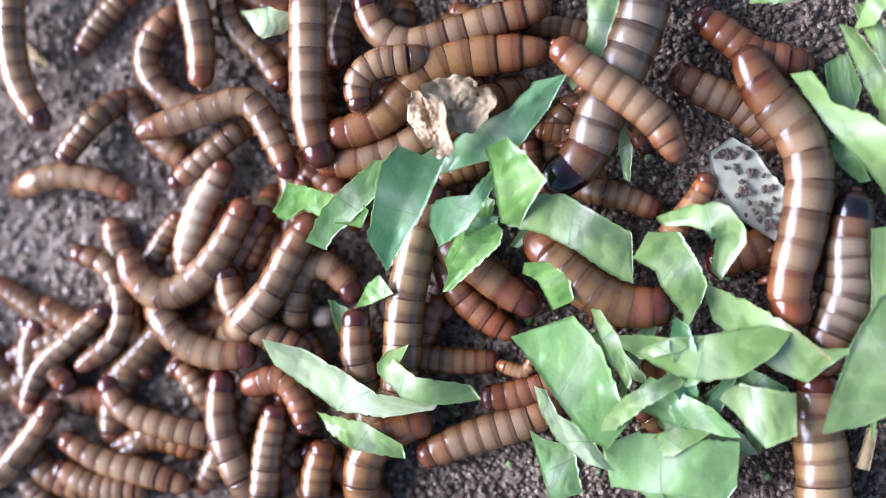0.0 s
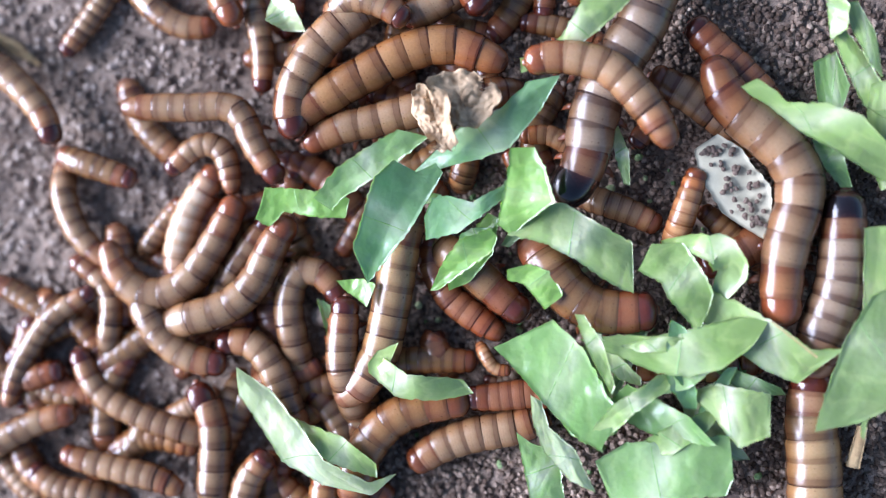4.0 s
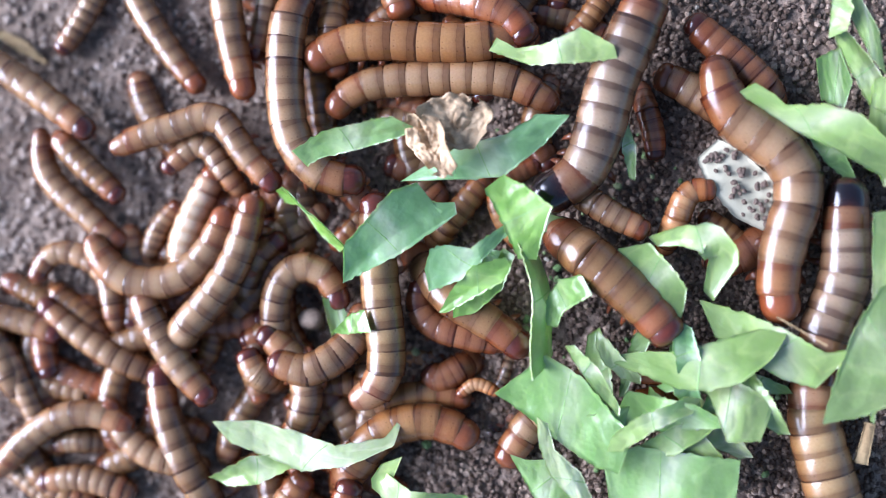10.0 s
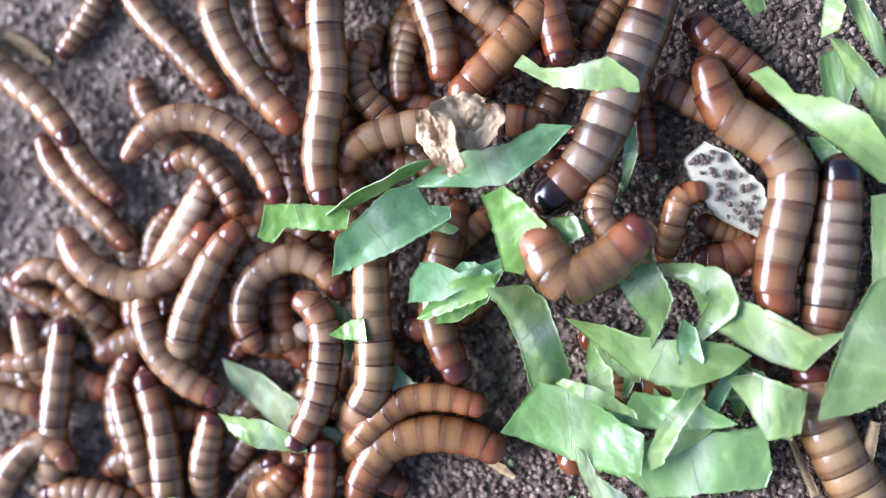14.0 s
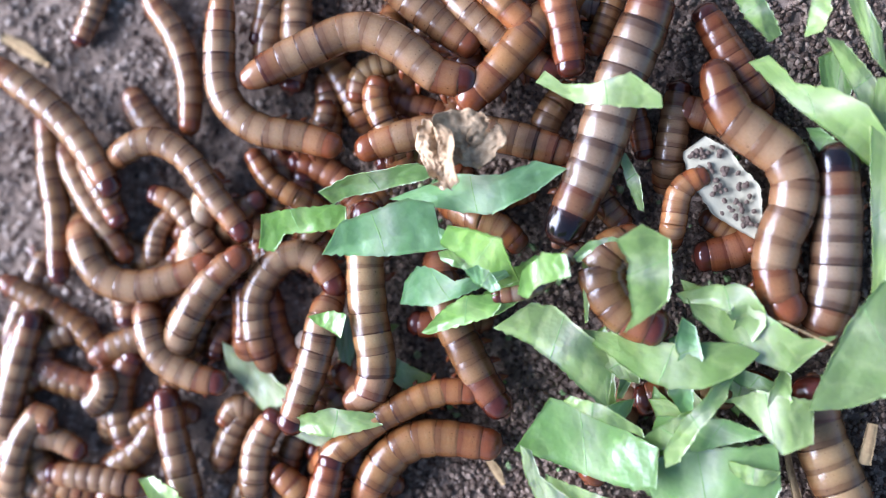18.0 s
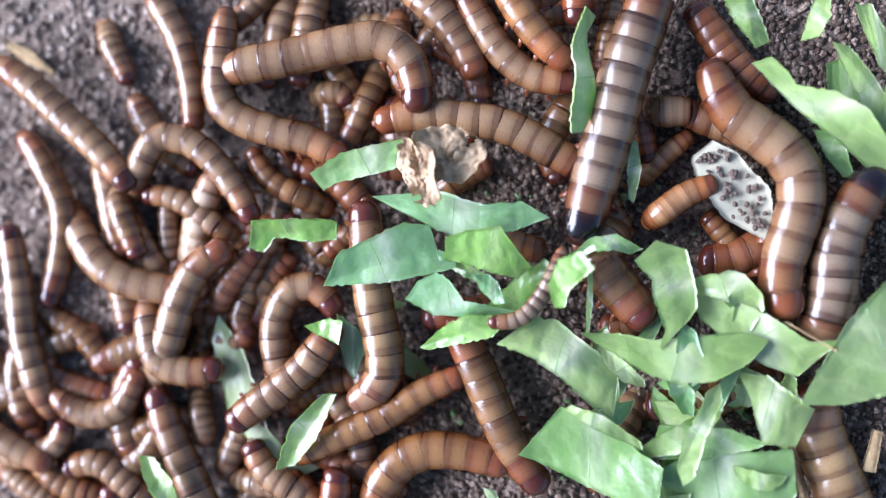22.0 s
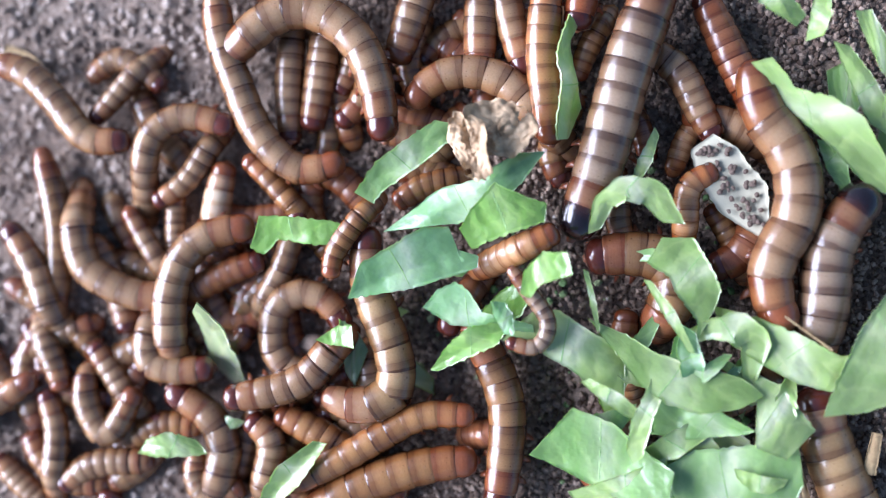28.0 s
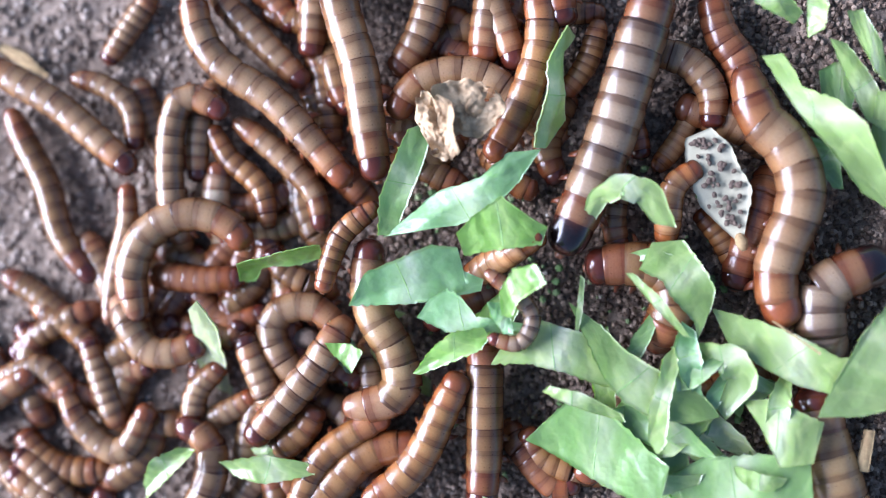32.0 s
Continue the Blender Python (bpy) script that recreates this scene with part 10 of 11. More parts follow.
    drift(SCRAPS[4], (0, 10.5, 8.7, 10.5, -74.8), (3, 13.1, 7.2, 10.5, -92.9), (6, 13.1, 8.3, 10.5, -99.9), (9, 12.7, 5.2, 10.5, -60.7), (11, 10.8, 3.6, 10.5, -61.7), (13, 11, 3, 10.5, -72.3), (17, 6.1, 0.8, 10.5, -46.4), (19, 7.2, -0.2, 10.5, -22.5, 62), (21, 5.9, 0.5, 10.5, -7, 50), (23, 7.4, 2.4, 10.5, -20.7), (25, 6.4, 5.1, 10.5, -18.5), (28, 8.4, 6.1, 10.5, 24.5), (30, 9.3, 4.3, 10.5, 13), (32, 9.2, 4.2, 10.5, 11.9))
    drift(SCRAPS[5], (0, 17.5, 1.9, 9.5, -16.5), (3, 19, 1, 9.5, -16.6), (6, 18, 0.4, 9.5, -19.2), (7, 17.8, 0.4, 9.5, -22.5), (8, 20.1, -0.3, 9.5, 1.2), (9, 19.5, -1.8, 9.5, -18.8), (9.5, 19.2, -4, 9.5, -31, -40), (10, 13.7, -6.6, 9.5, -72.8, -58), (11, 13.7, -8.9, 9.5, -77.6, -58), (13, 11.8, -10.4, 9.5, -84, -58), (14.5, 11.9, -11.1, 9.5, -42.4), (17, 14.8, -12, 9.5, -31), (19, 15.8, -12.1, 9.5, -23.7), (21, 15.6, -12.6, 9.5, -24.9), (23, 15.5, -12.8, 9.5, -23.7), (25, 15.7, -13, 9.5, -22.3), (28, 16.3, -10.9, 9.5, -19.1), (30, 15.8, -11.6, 9.5, -6), (32, 16.1, -11.8, 9.5, -2.3))
    drift(SCRAPS[6], (0, 30.1, -3.5, 8.2, -50.2), (3, 32.2, -4.2, 8.2, -45.4), (6, 31.6, -5.7, 8.2, -53), (9, 30.7, -4.9, 8.2, -42.1), (11, 25.6, -5.4, 8.2, -37.9), (13, 25.8, -5.8, 8.2, -42.3), (17, 25.5, -3.6, 11.8, -75.2), (19, 27.3, -3.2, 11.8, -79.5), (21, 28.2, -2.8, 10.5, -67.1), (23, 29.6, -5.4, 8.2, -68), (25, 31.2, -3.6, 8.2, -50.9), (28, 31.4, -2.5, 8.2, -50.9), (30, 31.3, -3.2, 8.2, -45.4), (32, 31.6, -3, 8.2, -45.4))
    drift(SCRAPS[7], (0, 31.7, 0.3, 7.4, -44.1), (3, 33.1, -2.8, 7.4, -49.6), (6, 32.6, -3.3, 7.4, -55.1), (9, 32.4, -1.3, 7.4, -42.6), (11, 29.8, -4.4, 7.4, -50.6), (13, 29.6, -5.8, 7.4, -62.2), (17, 34.1, -9.5, 7.4, -50.6), (23, 33.4, -6.9, 7.4, -39), (28, 34.6, -11.9, 7.4, -31.6), (32, 33.4, -14.9, 7.4, -53.3))
    drift(SCRAPS[8], (0, 17.3, -13.8, 7.2, -26.1), (3, 16.9, -14.2, 7.2, -22.6), (6, 16.3, -14.7, 7.2, -13.9), (9, 17.4, -15.6, 7.2, -7.2), (11, 14.8, -21.5, 7.2, -9.7), (13, 15.5, -21.3, 7.2, 2.5), (17, 17.8, -22.4, 7.2, 12), (19, 18.2, -23.2, 7.2, 6.7), (21, 18.4, -23, 7.2, 3.9), (23, 18.2, -23.6, 7.2, 3.9), (25, 18.2, -23.5, 7.2, 9.3), (28, 19.7, -22.9, 7.2, 2.6), (30, 19.9, -22.7, 7.2, 4), (32, 20.2, -21.8, 7.2, -1.5))
    drift(SCRAPS[9], (0, 29.4, -25.8, 7.8, -6.9), (3, 29.9, -26.2, 7.8, 1.4), (6, 29.9, -26.7, 7.8, 4.2), (9, 29.7, -27.2, 7.8, -10.5), (11, 29.7, -28.4, 7.8, -5.2), (13, 32.7, -25.6, 7.8, 6.4), (17, 33.3, -27.2, 7.8, 3.5), (19, 35.5, -26.9, 7.8, 1.5), (21, 35.8, -26.3, 7.8, 1.5), (23, 35.6, -26.9, 7.8, 1.5), (25, 36.3, -26.2, 7.8, 2.9), (28, 36.5, -25.3, 7.8, 3.8), (32, 38.6, -26.5, 7.8, 1.5))
    drift(SCRAPS[10], (0, 40.9, -8.7, 6.6, -30.1), (6, 41.3, -9.2, 6.6, -29.7), (9, 42.4, -10.8, 6.6, -20.9), (11, 40.2, -9.2, 6.6, -26.3), (13, 39.7, -8.2, 6.6, -23.2), (17, 38.9, -8.1, 6.6, -26.8), (19, 38.6, -7.5, 6.6, -26.8), (21, 40.3, -8, 6.6, -24.8), (23, 37.6, -6.2, 6.6, -29.3), (25, 40.5, -6.7, 6.6, -25.9), (28, 42.4, -8.8, 6.6, -22.3), (32, 43.3, -9.3, 6.6, -21.9))
    drift(SCRAPS[11], (0, 33, -10.9, 8.6, 3.5), (3, 32.4, -10.4, 8.6, 7.8), (6, 30.5, -11.1, 8.6, 6.2), (9, 33.2, -12.5, 8.6, -0.9), (11, 32.1, -12.3, 8.6, 20.7), (13, 28.1, -11.4, 8.6, -8.4), (17, 28.2, -12.6, 8.6, -10), (19, 30.5, -10.6, 8.6, -1.2), (21, 30.3, -10.4, 8.6, -2.9), (23, 29.5, -9.9, 8.6, 2.4), (25, 29.7, -11.7, 8.6, -7.4), (28, 30, -12.2, 8.6, -21.8), (30, 29.6, -14.6, 8.6, -32), (32, 26.8, -12.7, 8.6, -35.4))
    drift(SCRAPS[12], (0, 26.4, -17.8, 9.8, 29.9), (3, 26.3, -18.7, 9.8, 35.3), (6, 25.9, -18.7, 9.8, 34.4), (9, 26.6, -22.1, 9.8, 12.6), (11, 29.3, -19.8, 9.8, 46), (13, 29.9, -20.9, 9.8, 59), (17, 29.9, -20.4, 9.8, 33.2), (19, 35.3, -20.4, 9.8, 67), (21, 33.5, -20.2, 9.8, 69.6), (23, 30.9, -21.2, 9.8, 57.8), (25, 26.9, -16.8, 9.8, 48.2), (28, 26.3, -17.7, 9.8, 66.7), (30, 29.2, -16.6, 9.8, 73.8), (32, 29, -16.4, 9.8, 76.7))
    drift(SCRAPS[13], (0, 40.1, -17.3, 8, 6.4), (3, 38.8, -17.4, 8, 1.1), (6, 37.8, -17.2, 8, 16.6), (9, 38.3, -17.6, 8, -14.8), (11, 38.2, -16.4, 8, -14.1), (13, 40.8, -16.1, 8, -12.5), (17, 41.8, -19, 8, 33), (19, 42.5, -16.7, 8, -22.4), (23, 42.1, -16, 8, -19.3), (25, 41.4, -17.6, 8, -15.4), (28, 43.3, -16.9, 8, -38.1), (32, 44.1, -18.1, 8, -9.6))
    drift(SCRAPS[14], (0, 30.5, -19.3, 7, -17.8), (6, 28.6, -20.5, 7, -18.9), (9, 29.1, -20.4, 7, -2.1), (13, 28.6, -19.9, 7, -2.4), (17, 32.7, -22.1, 7, 7), (23, 32.4, -22.3, 7, 6.8), (28, 31.2, -19.2, 7, -0.6), (32, 28.2, -20.3, 7, -18.5))
    drift(SCRAPS[15], (0, 17.9, -21.9, 9.6, -47.9), (3, 18.1, -23.5, 9.6, -56.9), (6, 16.9, -24.2, 9.6, -57.7), (9, 17.2, -25.1, 9.6, -57.4), (11, 18.8, -28.7, 9.6, -58.8), (13, 22.4, -29.4, 9.6, -50.4), (17, 19, -30.4, 9.6, -52.7), (19, 12.7, -28.9, 9.6, -53.9), (21, 11.4, -32.9, 9.6, -44.1), (32, 12.3, -33.9, 9.6, -44))
    drift(SCRAPS[16], (0, 15.5, -26.2, 7.4, -51.7), (3, 15, -26.6, 7.4, -56.6), (6, 14.3, -27.1, 7.4, -51.6), (9, 13.7, -27.7, 7.4, -41.2), (13, 16.4, -32.8, 7.4, -30.9), (17, 15.4, -34.1, 7.4, -30.8), (32, 15.7, -33.9, 7.4, -30.7))
    drift(SCRAPS[17], (0, -11.3, -15.8, 7.6, -18.1), (3, -13.8, -21.4, 7.6, -29.1), (6, -18.5, -24.9, 7.6, -53.2), (9, -17.8, -24.1, 7.6, -20.9), (11, -16.5, -23.5, 5, 5.2), (12, -18.9, -22.5, 2.6, -3.4), (13.2, -19.2, -21.2, 2.6, -19.9), (17, -19.4, -18.9, 2.6, -31.6), (19, -20.5, -19.4, 2.6, -37.3), (21, -23.8, -19, 2.6, -53.8), (23, -25.3, -17.4, 2.6, -63.5), (25, -24.8, -18, 2.6, -68.2), (28, -27.2, -12.6, 3.8, -68, 35, 42), (30, -28.2, -13.4, 3.8, -80, 38, 40), (32, -28, -13, 3.8, -79, 25, 42))
    drift(SCRAPS[18], (0, 0.4, -15.1, 8.8, -29.1), (3, 0.5, -15.9, 8.8, -18.6), (6, 0.9, -11.2, 8.8, -54), (7, 2.3, -11.7, 8.8, -58), (8, -1.8, -15.6, 8.8, -39.5), (9, 0.3, -23.9, 8.8, 1.3), (11, -0.2, -31.2, 8.8, -54.2), (12.3, 2.4, -15.5, 3, -34.6), (14, -1, -16.9, 3, -37.2), (17, -2.4, -15.5, 3, -48.6), (19, -3.8, -12.2, 2.5, -53.2), (21, -4.1, -10.6, 2, -66.2), (32, -3.2, -11.6, 2, -66.2))
    drift(SCRAPS[19], (0, 54.4, -9.3, 7, -91.4), (6, 54.8, -9.1, 7, -92.1), (9, 54.9, -7.6, 7, -91.9), (13, 54.4, -7.8, 7, -90.6), (17, 54.3, 6.4, 7, -90), (19, 55.2, 0.1, 7, -91.8), (21, 58.3, 0.7, 7, -90), (32, 60.5, 1.1, 7, -90))
    drift(SCRAPS[20], (0, 52.4, 13.3, 7, -44.9), (3, 50.1, 14.8, 7, -29.7), (9, 48.9, 14.4, 7, -23.1), (13, 48.5, 14.9, 7, -31.4), (17, 49.6, 16.1, 7, -35.2), (19, 48.2, 17, 7, -33.7), (23, 48.6, 17.3, 7, -37.2), (28, 48, 17.2, 7, -40.6), (30, 48.2, 16.9, 7, -42), (32, 49.2, 16.7, 7, -47.3))
    drift(SCRAPS[21], (0, 54.9, 21, 6, -54.6), (9, 54.6, 21, 6, -52.4), (13, 54.1, 19.7, 6, -48.9), (28, 53.9, 20.6, 6, -54.5), (32, 54.4, 20.8, 6, -54))
    drift(SCRAPS[22], (0, 52.8, 30.5, 6.5, -146.4), (6, 49, 29.2, 6.5, -116.1), (9, 49.2, 29.3, 6.5, -130.9), (13, 48, 29.4, 6.5, -130.3), (23, 45.7, 30.5, 6.5, -143.2), (32, 46.4, 31.2, 6.5, -125.2))
    drift(SCRAPS[23], (0, 44, 30.6, 7.5, -7.5), (3, 42, 31.7, 7.5, -28.5), (6, 38.8, 33.7, 7.5, -61.3), (13, 37.1, 32.3, 7.5, -74.5), (17, 39.5, 27.5, 7.5, -70.6), (19, 39.3, 28.5, 7.5, -66.5), (23, 37.3, 28.5, 7.5, -74.2), (25, 38.6, 28.9, 7.5, -72.9), (28, 41.7, 30.9, 7.5, -54.4), (32, 42.2, 30.8, 7.5, -50.2))
    drift(SCRAPS[24], (0, 20.8, 27.6, 10, -110), (3, 20.5, 26.8, 10, -134.2), (6, 16.1, 27.3, 10, -156.7), (9, 15.8, 28.1, 10, -161.7), (11, 16, 20.6, 10, -197.5), (13, 17.2, 21.8, 10, -192.8), (17, 20.9, 18.2, 10, -181), (19, 21.3, 21.6, 10, -208.8), (21, 19.8, 23.2, 10, -270, 50), (23, 17.1, 22.3, 10, -278.9, 60), (25, 13.9, 20.7, 10, -291.3), (28, 16.9, 22.9, 8.5, -277.1, 66), (30, 15.9, 21.3, 8.5, -283.3, 66), (32, 16.2, 21.4, 8.5, -286.2, 62))
    drift(SCRAPS[25], (0, 25.7, 3.4, -6, -0.2), (20, 28.7, 2.6, -6, -11.6), (22, 28.7, 3, -6, -12.2), (23, 28.5, 4, 9.5, -12), (24, 25.1, 4.5, 9.5, -2), (25, 24.9, 4.4, 9.5, -0.2), (28, 24.7, 4.6, 9.5, 5.8), (30, 24.6, 4.1, 9.5, 3.6), (32, 24.6, 4.6, 9.5, -0.2))
    drift(SCRAPS[26], (0, 23.9, 12.7, 6, -84.9), (3, 24.5, 12, 6, -79.2), (9, 25.5, 12.9, 6, -77.9), (11, 23.9, 12.2, 6, -90), (13, 24, 12.3, 6, -102.9), (17, 25, 8.7, 6, -69.7), (21, 24.5, 10.5, 6, -90), (25, 25.1, 12.9, 6, -99.4), (28, 26, 13.1, 6, -114.6), (30, 26.1, 12.8, 6, -114.3), (32, 23.4, 12.1, 6, -111.7))
    drift(SCRAPS[27], (0, 5, 6.4, 10.4, 44.6), (3, 6.4, 5.9, 10.4, 31.9), (6, 6.4, 4, 10.4, 13.8), (9, 5.9, 0.3, 10.4, 31.4), (11, 4.8, -1.1, 10.4, 28.1), (13, 4, -2.7, 10.4, 13.3), (17, 1.5, -4.4, 10.4, 26.5), (19, 4.3, -3.7, 10.4, -9.7), (21, 3.7, -4.3, 10.4, -6), (23, 3.3, -5.9, 10.4, -27.8), (25, 3.9, -5.4, 10.4, -31.2), (28, 5.7, -6.1, 10.4, -18.5), (30, 6.7, -6.7, 10.4, -16), (32, 5.9, -6.9, 10.4, -13))
    drift(SCRAPS[28], (0, 5, -1, 8.8, 46.4), (3, 5.3, -1.3, 8.8, 41.6), (6, 4.8, -1.6, 8.8, 36.1), (9, 6, -4.7, 8.8, 35.5), (11, 4.8, -4.8, 8.8, 30.7), (13, 2.7, -5.8, 8.8, 26.6), (17, 3.4, -7.4, 8.8, 21.6), (19, 4, -8.4, 8.8, 20.6), (21, 3.6, -8.6, 8.8, 16.3), (23, 3.1, -9.7, 8.8, 18), (25, 3.2, -9.4, 8.8, 22.1), (28, 4.1, -10.4, 8.8, 29.6), (30, 3.6, -10.4, 8.8, 24.3), (32, 2.9, -11.2, 8.8, 27.8))
    drift(SCRAPS[29], (0, 14.9, -3.9, 9, -69.5), (3, 14.6, -3.9, 9, -56.3), (6, 14.2, -4.9, 9, -57.5), (9, 17, -7.7, 9, 23.6), (13, 16.2, 2.2, 9, 21.8), (17, 13.7, -2.8, 12.6, 6.7), (19, 15.4, -2, 12.6, 13.4), (21, 17.2, -1.6, 12.6, 40), (23, 15.4, -2.6, 12.6, 24), (25, 13.2, -2.8, 12.6, 19.9), (28, 14, -0.8, 12.6, 9.6), (30, 14.2, -2.1, 12.6, 22.8), (32, 11.8, -3, 12.6, 25))
    drift(SCRAPS[30], (0, 52.6, -13.8, 8.6, 49.9), (9, 53.2, -13.1, 8.6, 49.5), (13, 51.6, -12.5, 8.6, 51.2), (17, 52, -12, 8.6, 46.4), (21, 51, -10.6, 8.6, 37), (25, 52.1, -10.3, 8.6, 46.4), (32, 53.9, -11.4, 8.6, 39.8))
    drift(SCRAPS[31], (0, -9.4, -23.9, 6.5, -19.3), (3, -10, -25.9, 6.5, -5.3), (6, -14.6, -25.1, 6.5, -90), (9, -21.4, -29.1, 6.5, 23.5), (13, -24.7, -25.4, 6.5, -15), (17, -12.1, -22, 6.5, -7.5), (21, -17, -22.4, 6.5, 60.6), (23, -17.5, -22.1, 6.5, 53.7), (25, -19.3, -26.3, 6.5, 47.4), (28, -19.2, -27.4, 6.5, 48.7), (32, -21.4, -26.9, 6.5, 1.4))
    drift(SCRAPS[32], (0, -22, 29.6, 6, -5.4), (3, -19.7, 29.2, 6, -65.2), (6, -18.1, 35.9, 6, -31.6), (32, -18.5, 38.6, 6, -22.9))
    drift(SCRAPS[33], (0, -33.6, -35.6, 7, -5.1), (17, -34.9, -33.5, 7, -5.2), (19, -35.7, -31.5, 7, -78.1), (21, -36.5, -28.3, 7, -71.8), (23, -37.5, -30.8, 7, -42.9), (25, -39.8, -25.7, 7, -7.2), (28, -35.3, -24, 7, 1.3), (30, -29.5, -27, 7, 32.1), (32, -35.2, -27.3, 7, 44.5))
    drift(SCRAPS[34], (0, 30.1, -9.6, -6, -58.7), (25, 29.4, -8.1, -4, -58.7), (27, 28.9, -6.8, 8, -58.7), (28, 29, -6.3, 9.8, -58.7), (30, 28.6, -4.5, 9.8, -51.6), (32, 28.5, -5.1, 9.8, -48.3))
    drift(SCRAPS[35], (0, 2.7, 16.8, 10.5, 23), (3, 3.9, 17.1, 10.5, 20.9), (6, 5.2, 18.2, 10.5, 23.2), (9, 1.8, 15.4, 10.5, 39.8), (11, 3.8, 13.8, 10.5, 21), (13, 3.5, 14.4, 10.5, 26.6), (17, 4.2, 13.7, 10.5, 16.5), (19, 2.9, 12, 10.5, 14.3), (21, 1.3, 11.5, 10.5, 3.2), (23, 0.8, 13.6, 10.5, 34.6), (25, 1.3, 18.3, 10.5, 30.1), (28, 7.3, 15.6, 10.5, 18.9), (30, 5.1, 16.3, 10.5, 25.8), (32, 4.2, 17.9, 10.5, 18.3))
    drift(SCRAPS[36], (0, 39.5, 7.3, 5.4, -57.9), (3, 38.9, 7.7, 5.4, -61.3), (6, 39.4, 7.6, 5.4, -47.8), (9, 39.5, 7.3, 5.4, -49.7), (13, 36.8, 6.9, 5.4, -49.7), (17, 36.7, 7.4, 5.4, -54.7), (19, 36.5, 8, 5.4, -55.8), (21, 37.3, 8.4, 5.4, -52.8), (23, 37.2, 8.2, 5.4, -52.8), (25, 38.1, 8.8, 5.4, -49.8), (28, 37, 9.5, 5.4, -56.6), (30, 36, 9.4, 5.4, -66.9), (32, 36.1, 9.7, 5.4, -69))
    drift(SCRAPS[37], (0, 53.6, -24.4, 4.5, -102.7), (32, 53.9, -23.1, 4.5, -100.2))
    drift(SCRAPS[38], (0, 37.7, -27.8, 1.6, -125.7), (9, 38, -26.5, 1.6, -129), (11, 39.3, -26.3, 1.6, -111.1), (13, 45.6, -26, 1.6, -65.5), (17, 44.7, -27.3, 1.6, -77.3), (19, 45, -27.4, 1.6, -77.3), (32, 45.7, -26.4, 1.6, -77.3))
    drift(SCRAPS[39], (0, 45.7, -10.9, 9.4, -38.4), (3, 45.3, -10.7, 9.4, -38.8), (9, 45.7, -10.1, 9.4, -33.4), (13, 43.6, -9.6, 9.4, -22.4), (17, 45.6, -9.8, 9.4, -23.8), (28, 45.4, -8.2, 9.4, -36), (32, 44.9, -8.9, 9.4, -34.9))
    drift(SCRAPS[40], (0, 22.5, -11.8, 10.2, -65.7), (3, 22.2, -12.1, 10.2, -66.9), (6, 20.7, -13.3, 10.2, -61.7), (9, 20.1, -13.9, 10.2, -53.9), (11, 21.2, -17.8, 10.2, -50.6), (13, 20.3, -17.9, 10.2, -23.3), (17, 21.4, -19.8, 10.2, -24.1), (19, 21.7, -20.2, 10.2, -24.3), (21, 21.5, -20.4, 10.2, -27.2), (25, 19.6, -19.1, 10.2, -25.8), (28, 22.9, -17, 10.2, -35.1), (32, 19.6, -17.2, 10.2, -20.3))
    drift(SCRAPS[41], (0, 23.2, -33.4, 6, 11.8), (13, 23.1, -33.6, 6, 11.8), (17, 19.6, -30.2, 8.4, -25.4), (19, 21.7, -30.6, 8.4, -6), (25, 26.4, -28.3, 8.4, 11.1), (28, 22.9, -26.6, 8.4, 21), (30, 26.2, -26.9, 8.4, 1.5), (32, 27.5, -26.7, 8.4, 1.5))
    drift(SCRAPS[42], (0, 29.4, -11.8, 9, 16.1), (6, 29.6, -11.6, 9, 5.1), (8, 30.8, -14.3, 9, 9.6), (10, 31.1, -15.8, -5, 9.6), (32, 31.3, -14.1, -6, 9.6))
    drift(SCRAPS[43], (0, 18.6, -5.8, -6, -87.6), (14.5, 18.4, -6, -4, -87.6), (17, 19.1, -5.4, 8.5, -87.6), (19, 19.3, -4.6, 8.5, -90), (23, 19.1, -5.5, 8.5, -92.8), (25, 19.1, -6.1, 8.5, -93.1), (28, 19.6, -4.5, 8.5, -78.1), (32, 18.9, -5.6, 8.5, -96.3))
    drift(SCRAPS[44], (0, 51.1, 11.1, 5, -50.6), (3, 50.7, 10.7, 5, -61.6), (9, 50.1, 11.4, 5, -51.4), (13, 48.8, 11, 5, -54.9), (21, 49.1, 13.2, 5, -59), (30, 49.3, 12.1, 5, -68.1), (32, 49.3, 12.3, 5, -68.1))
    drift(SCRAPS[45], (0, -8.1, -5.3, 7.2, 20.9), (3, -8.7, -4, 7.2, -17.9), (6, -8.7, -5.8, 7.2, -83.5), (8, -8.6, -7.9, 7.2, -81.1), (9, -10, -8.4, 7.2, -32.8), (11, -10.8, -10.7, 7.2, 36.7), (17, -11.7, -9.9, 7.2, -52.3), (19, -15.3, -7.5, 7.2, -7), (21, -14.9, -8.5, 7.2, -25.6), (25, -13.8, -8.7, 7.2, -20.1), (28, -13.1, -9.1, 7.2, -9.8), (32, -11.1, -11.3, 7.2, -44.1))
    drift(SCRAPS[46], (0, -58.5, 27.9, 0.9, -31.4), (32, -58, 27.8, 0.9, -31.3))
    drift(SCRAPS[47], (0, 7.6, -29.2, -2, -25.3), (9, 8.2, -29.2, -2, -25.3), (11, 6.9, -28.9, 1.2, -27.8), (13, 7.8, -28.9, 1.2, -25.9), (17, 7.5, -29.1, 1.2, -53.3), (19, 7.3, -28.6, 1.2, -58.6), (21, 7.4, -28.5, -2, -39.7), (32, 8.3, -28, -2, -39.7))
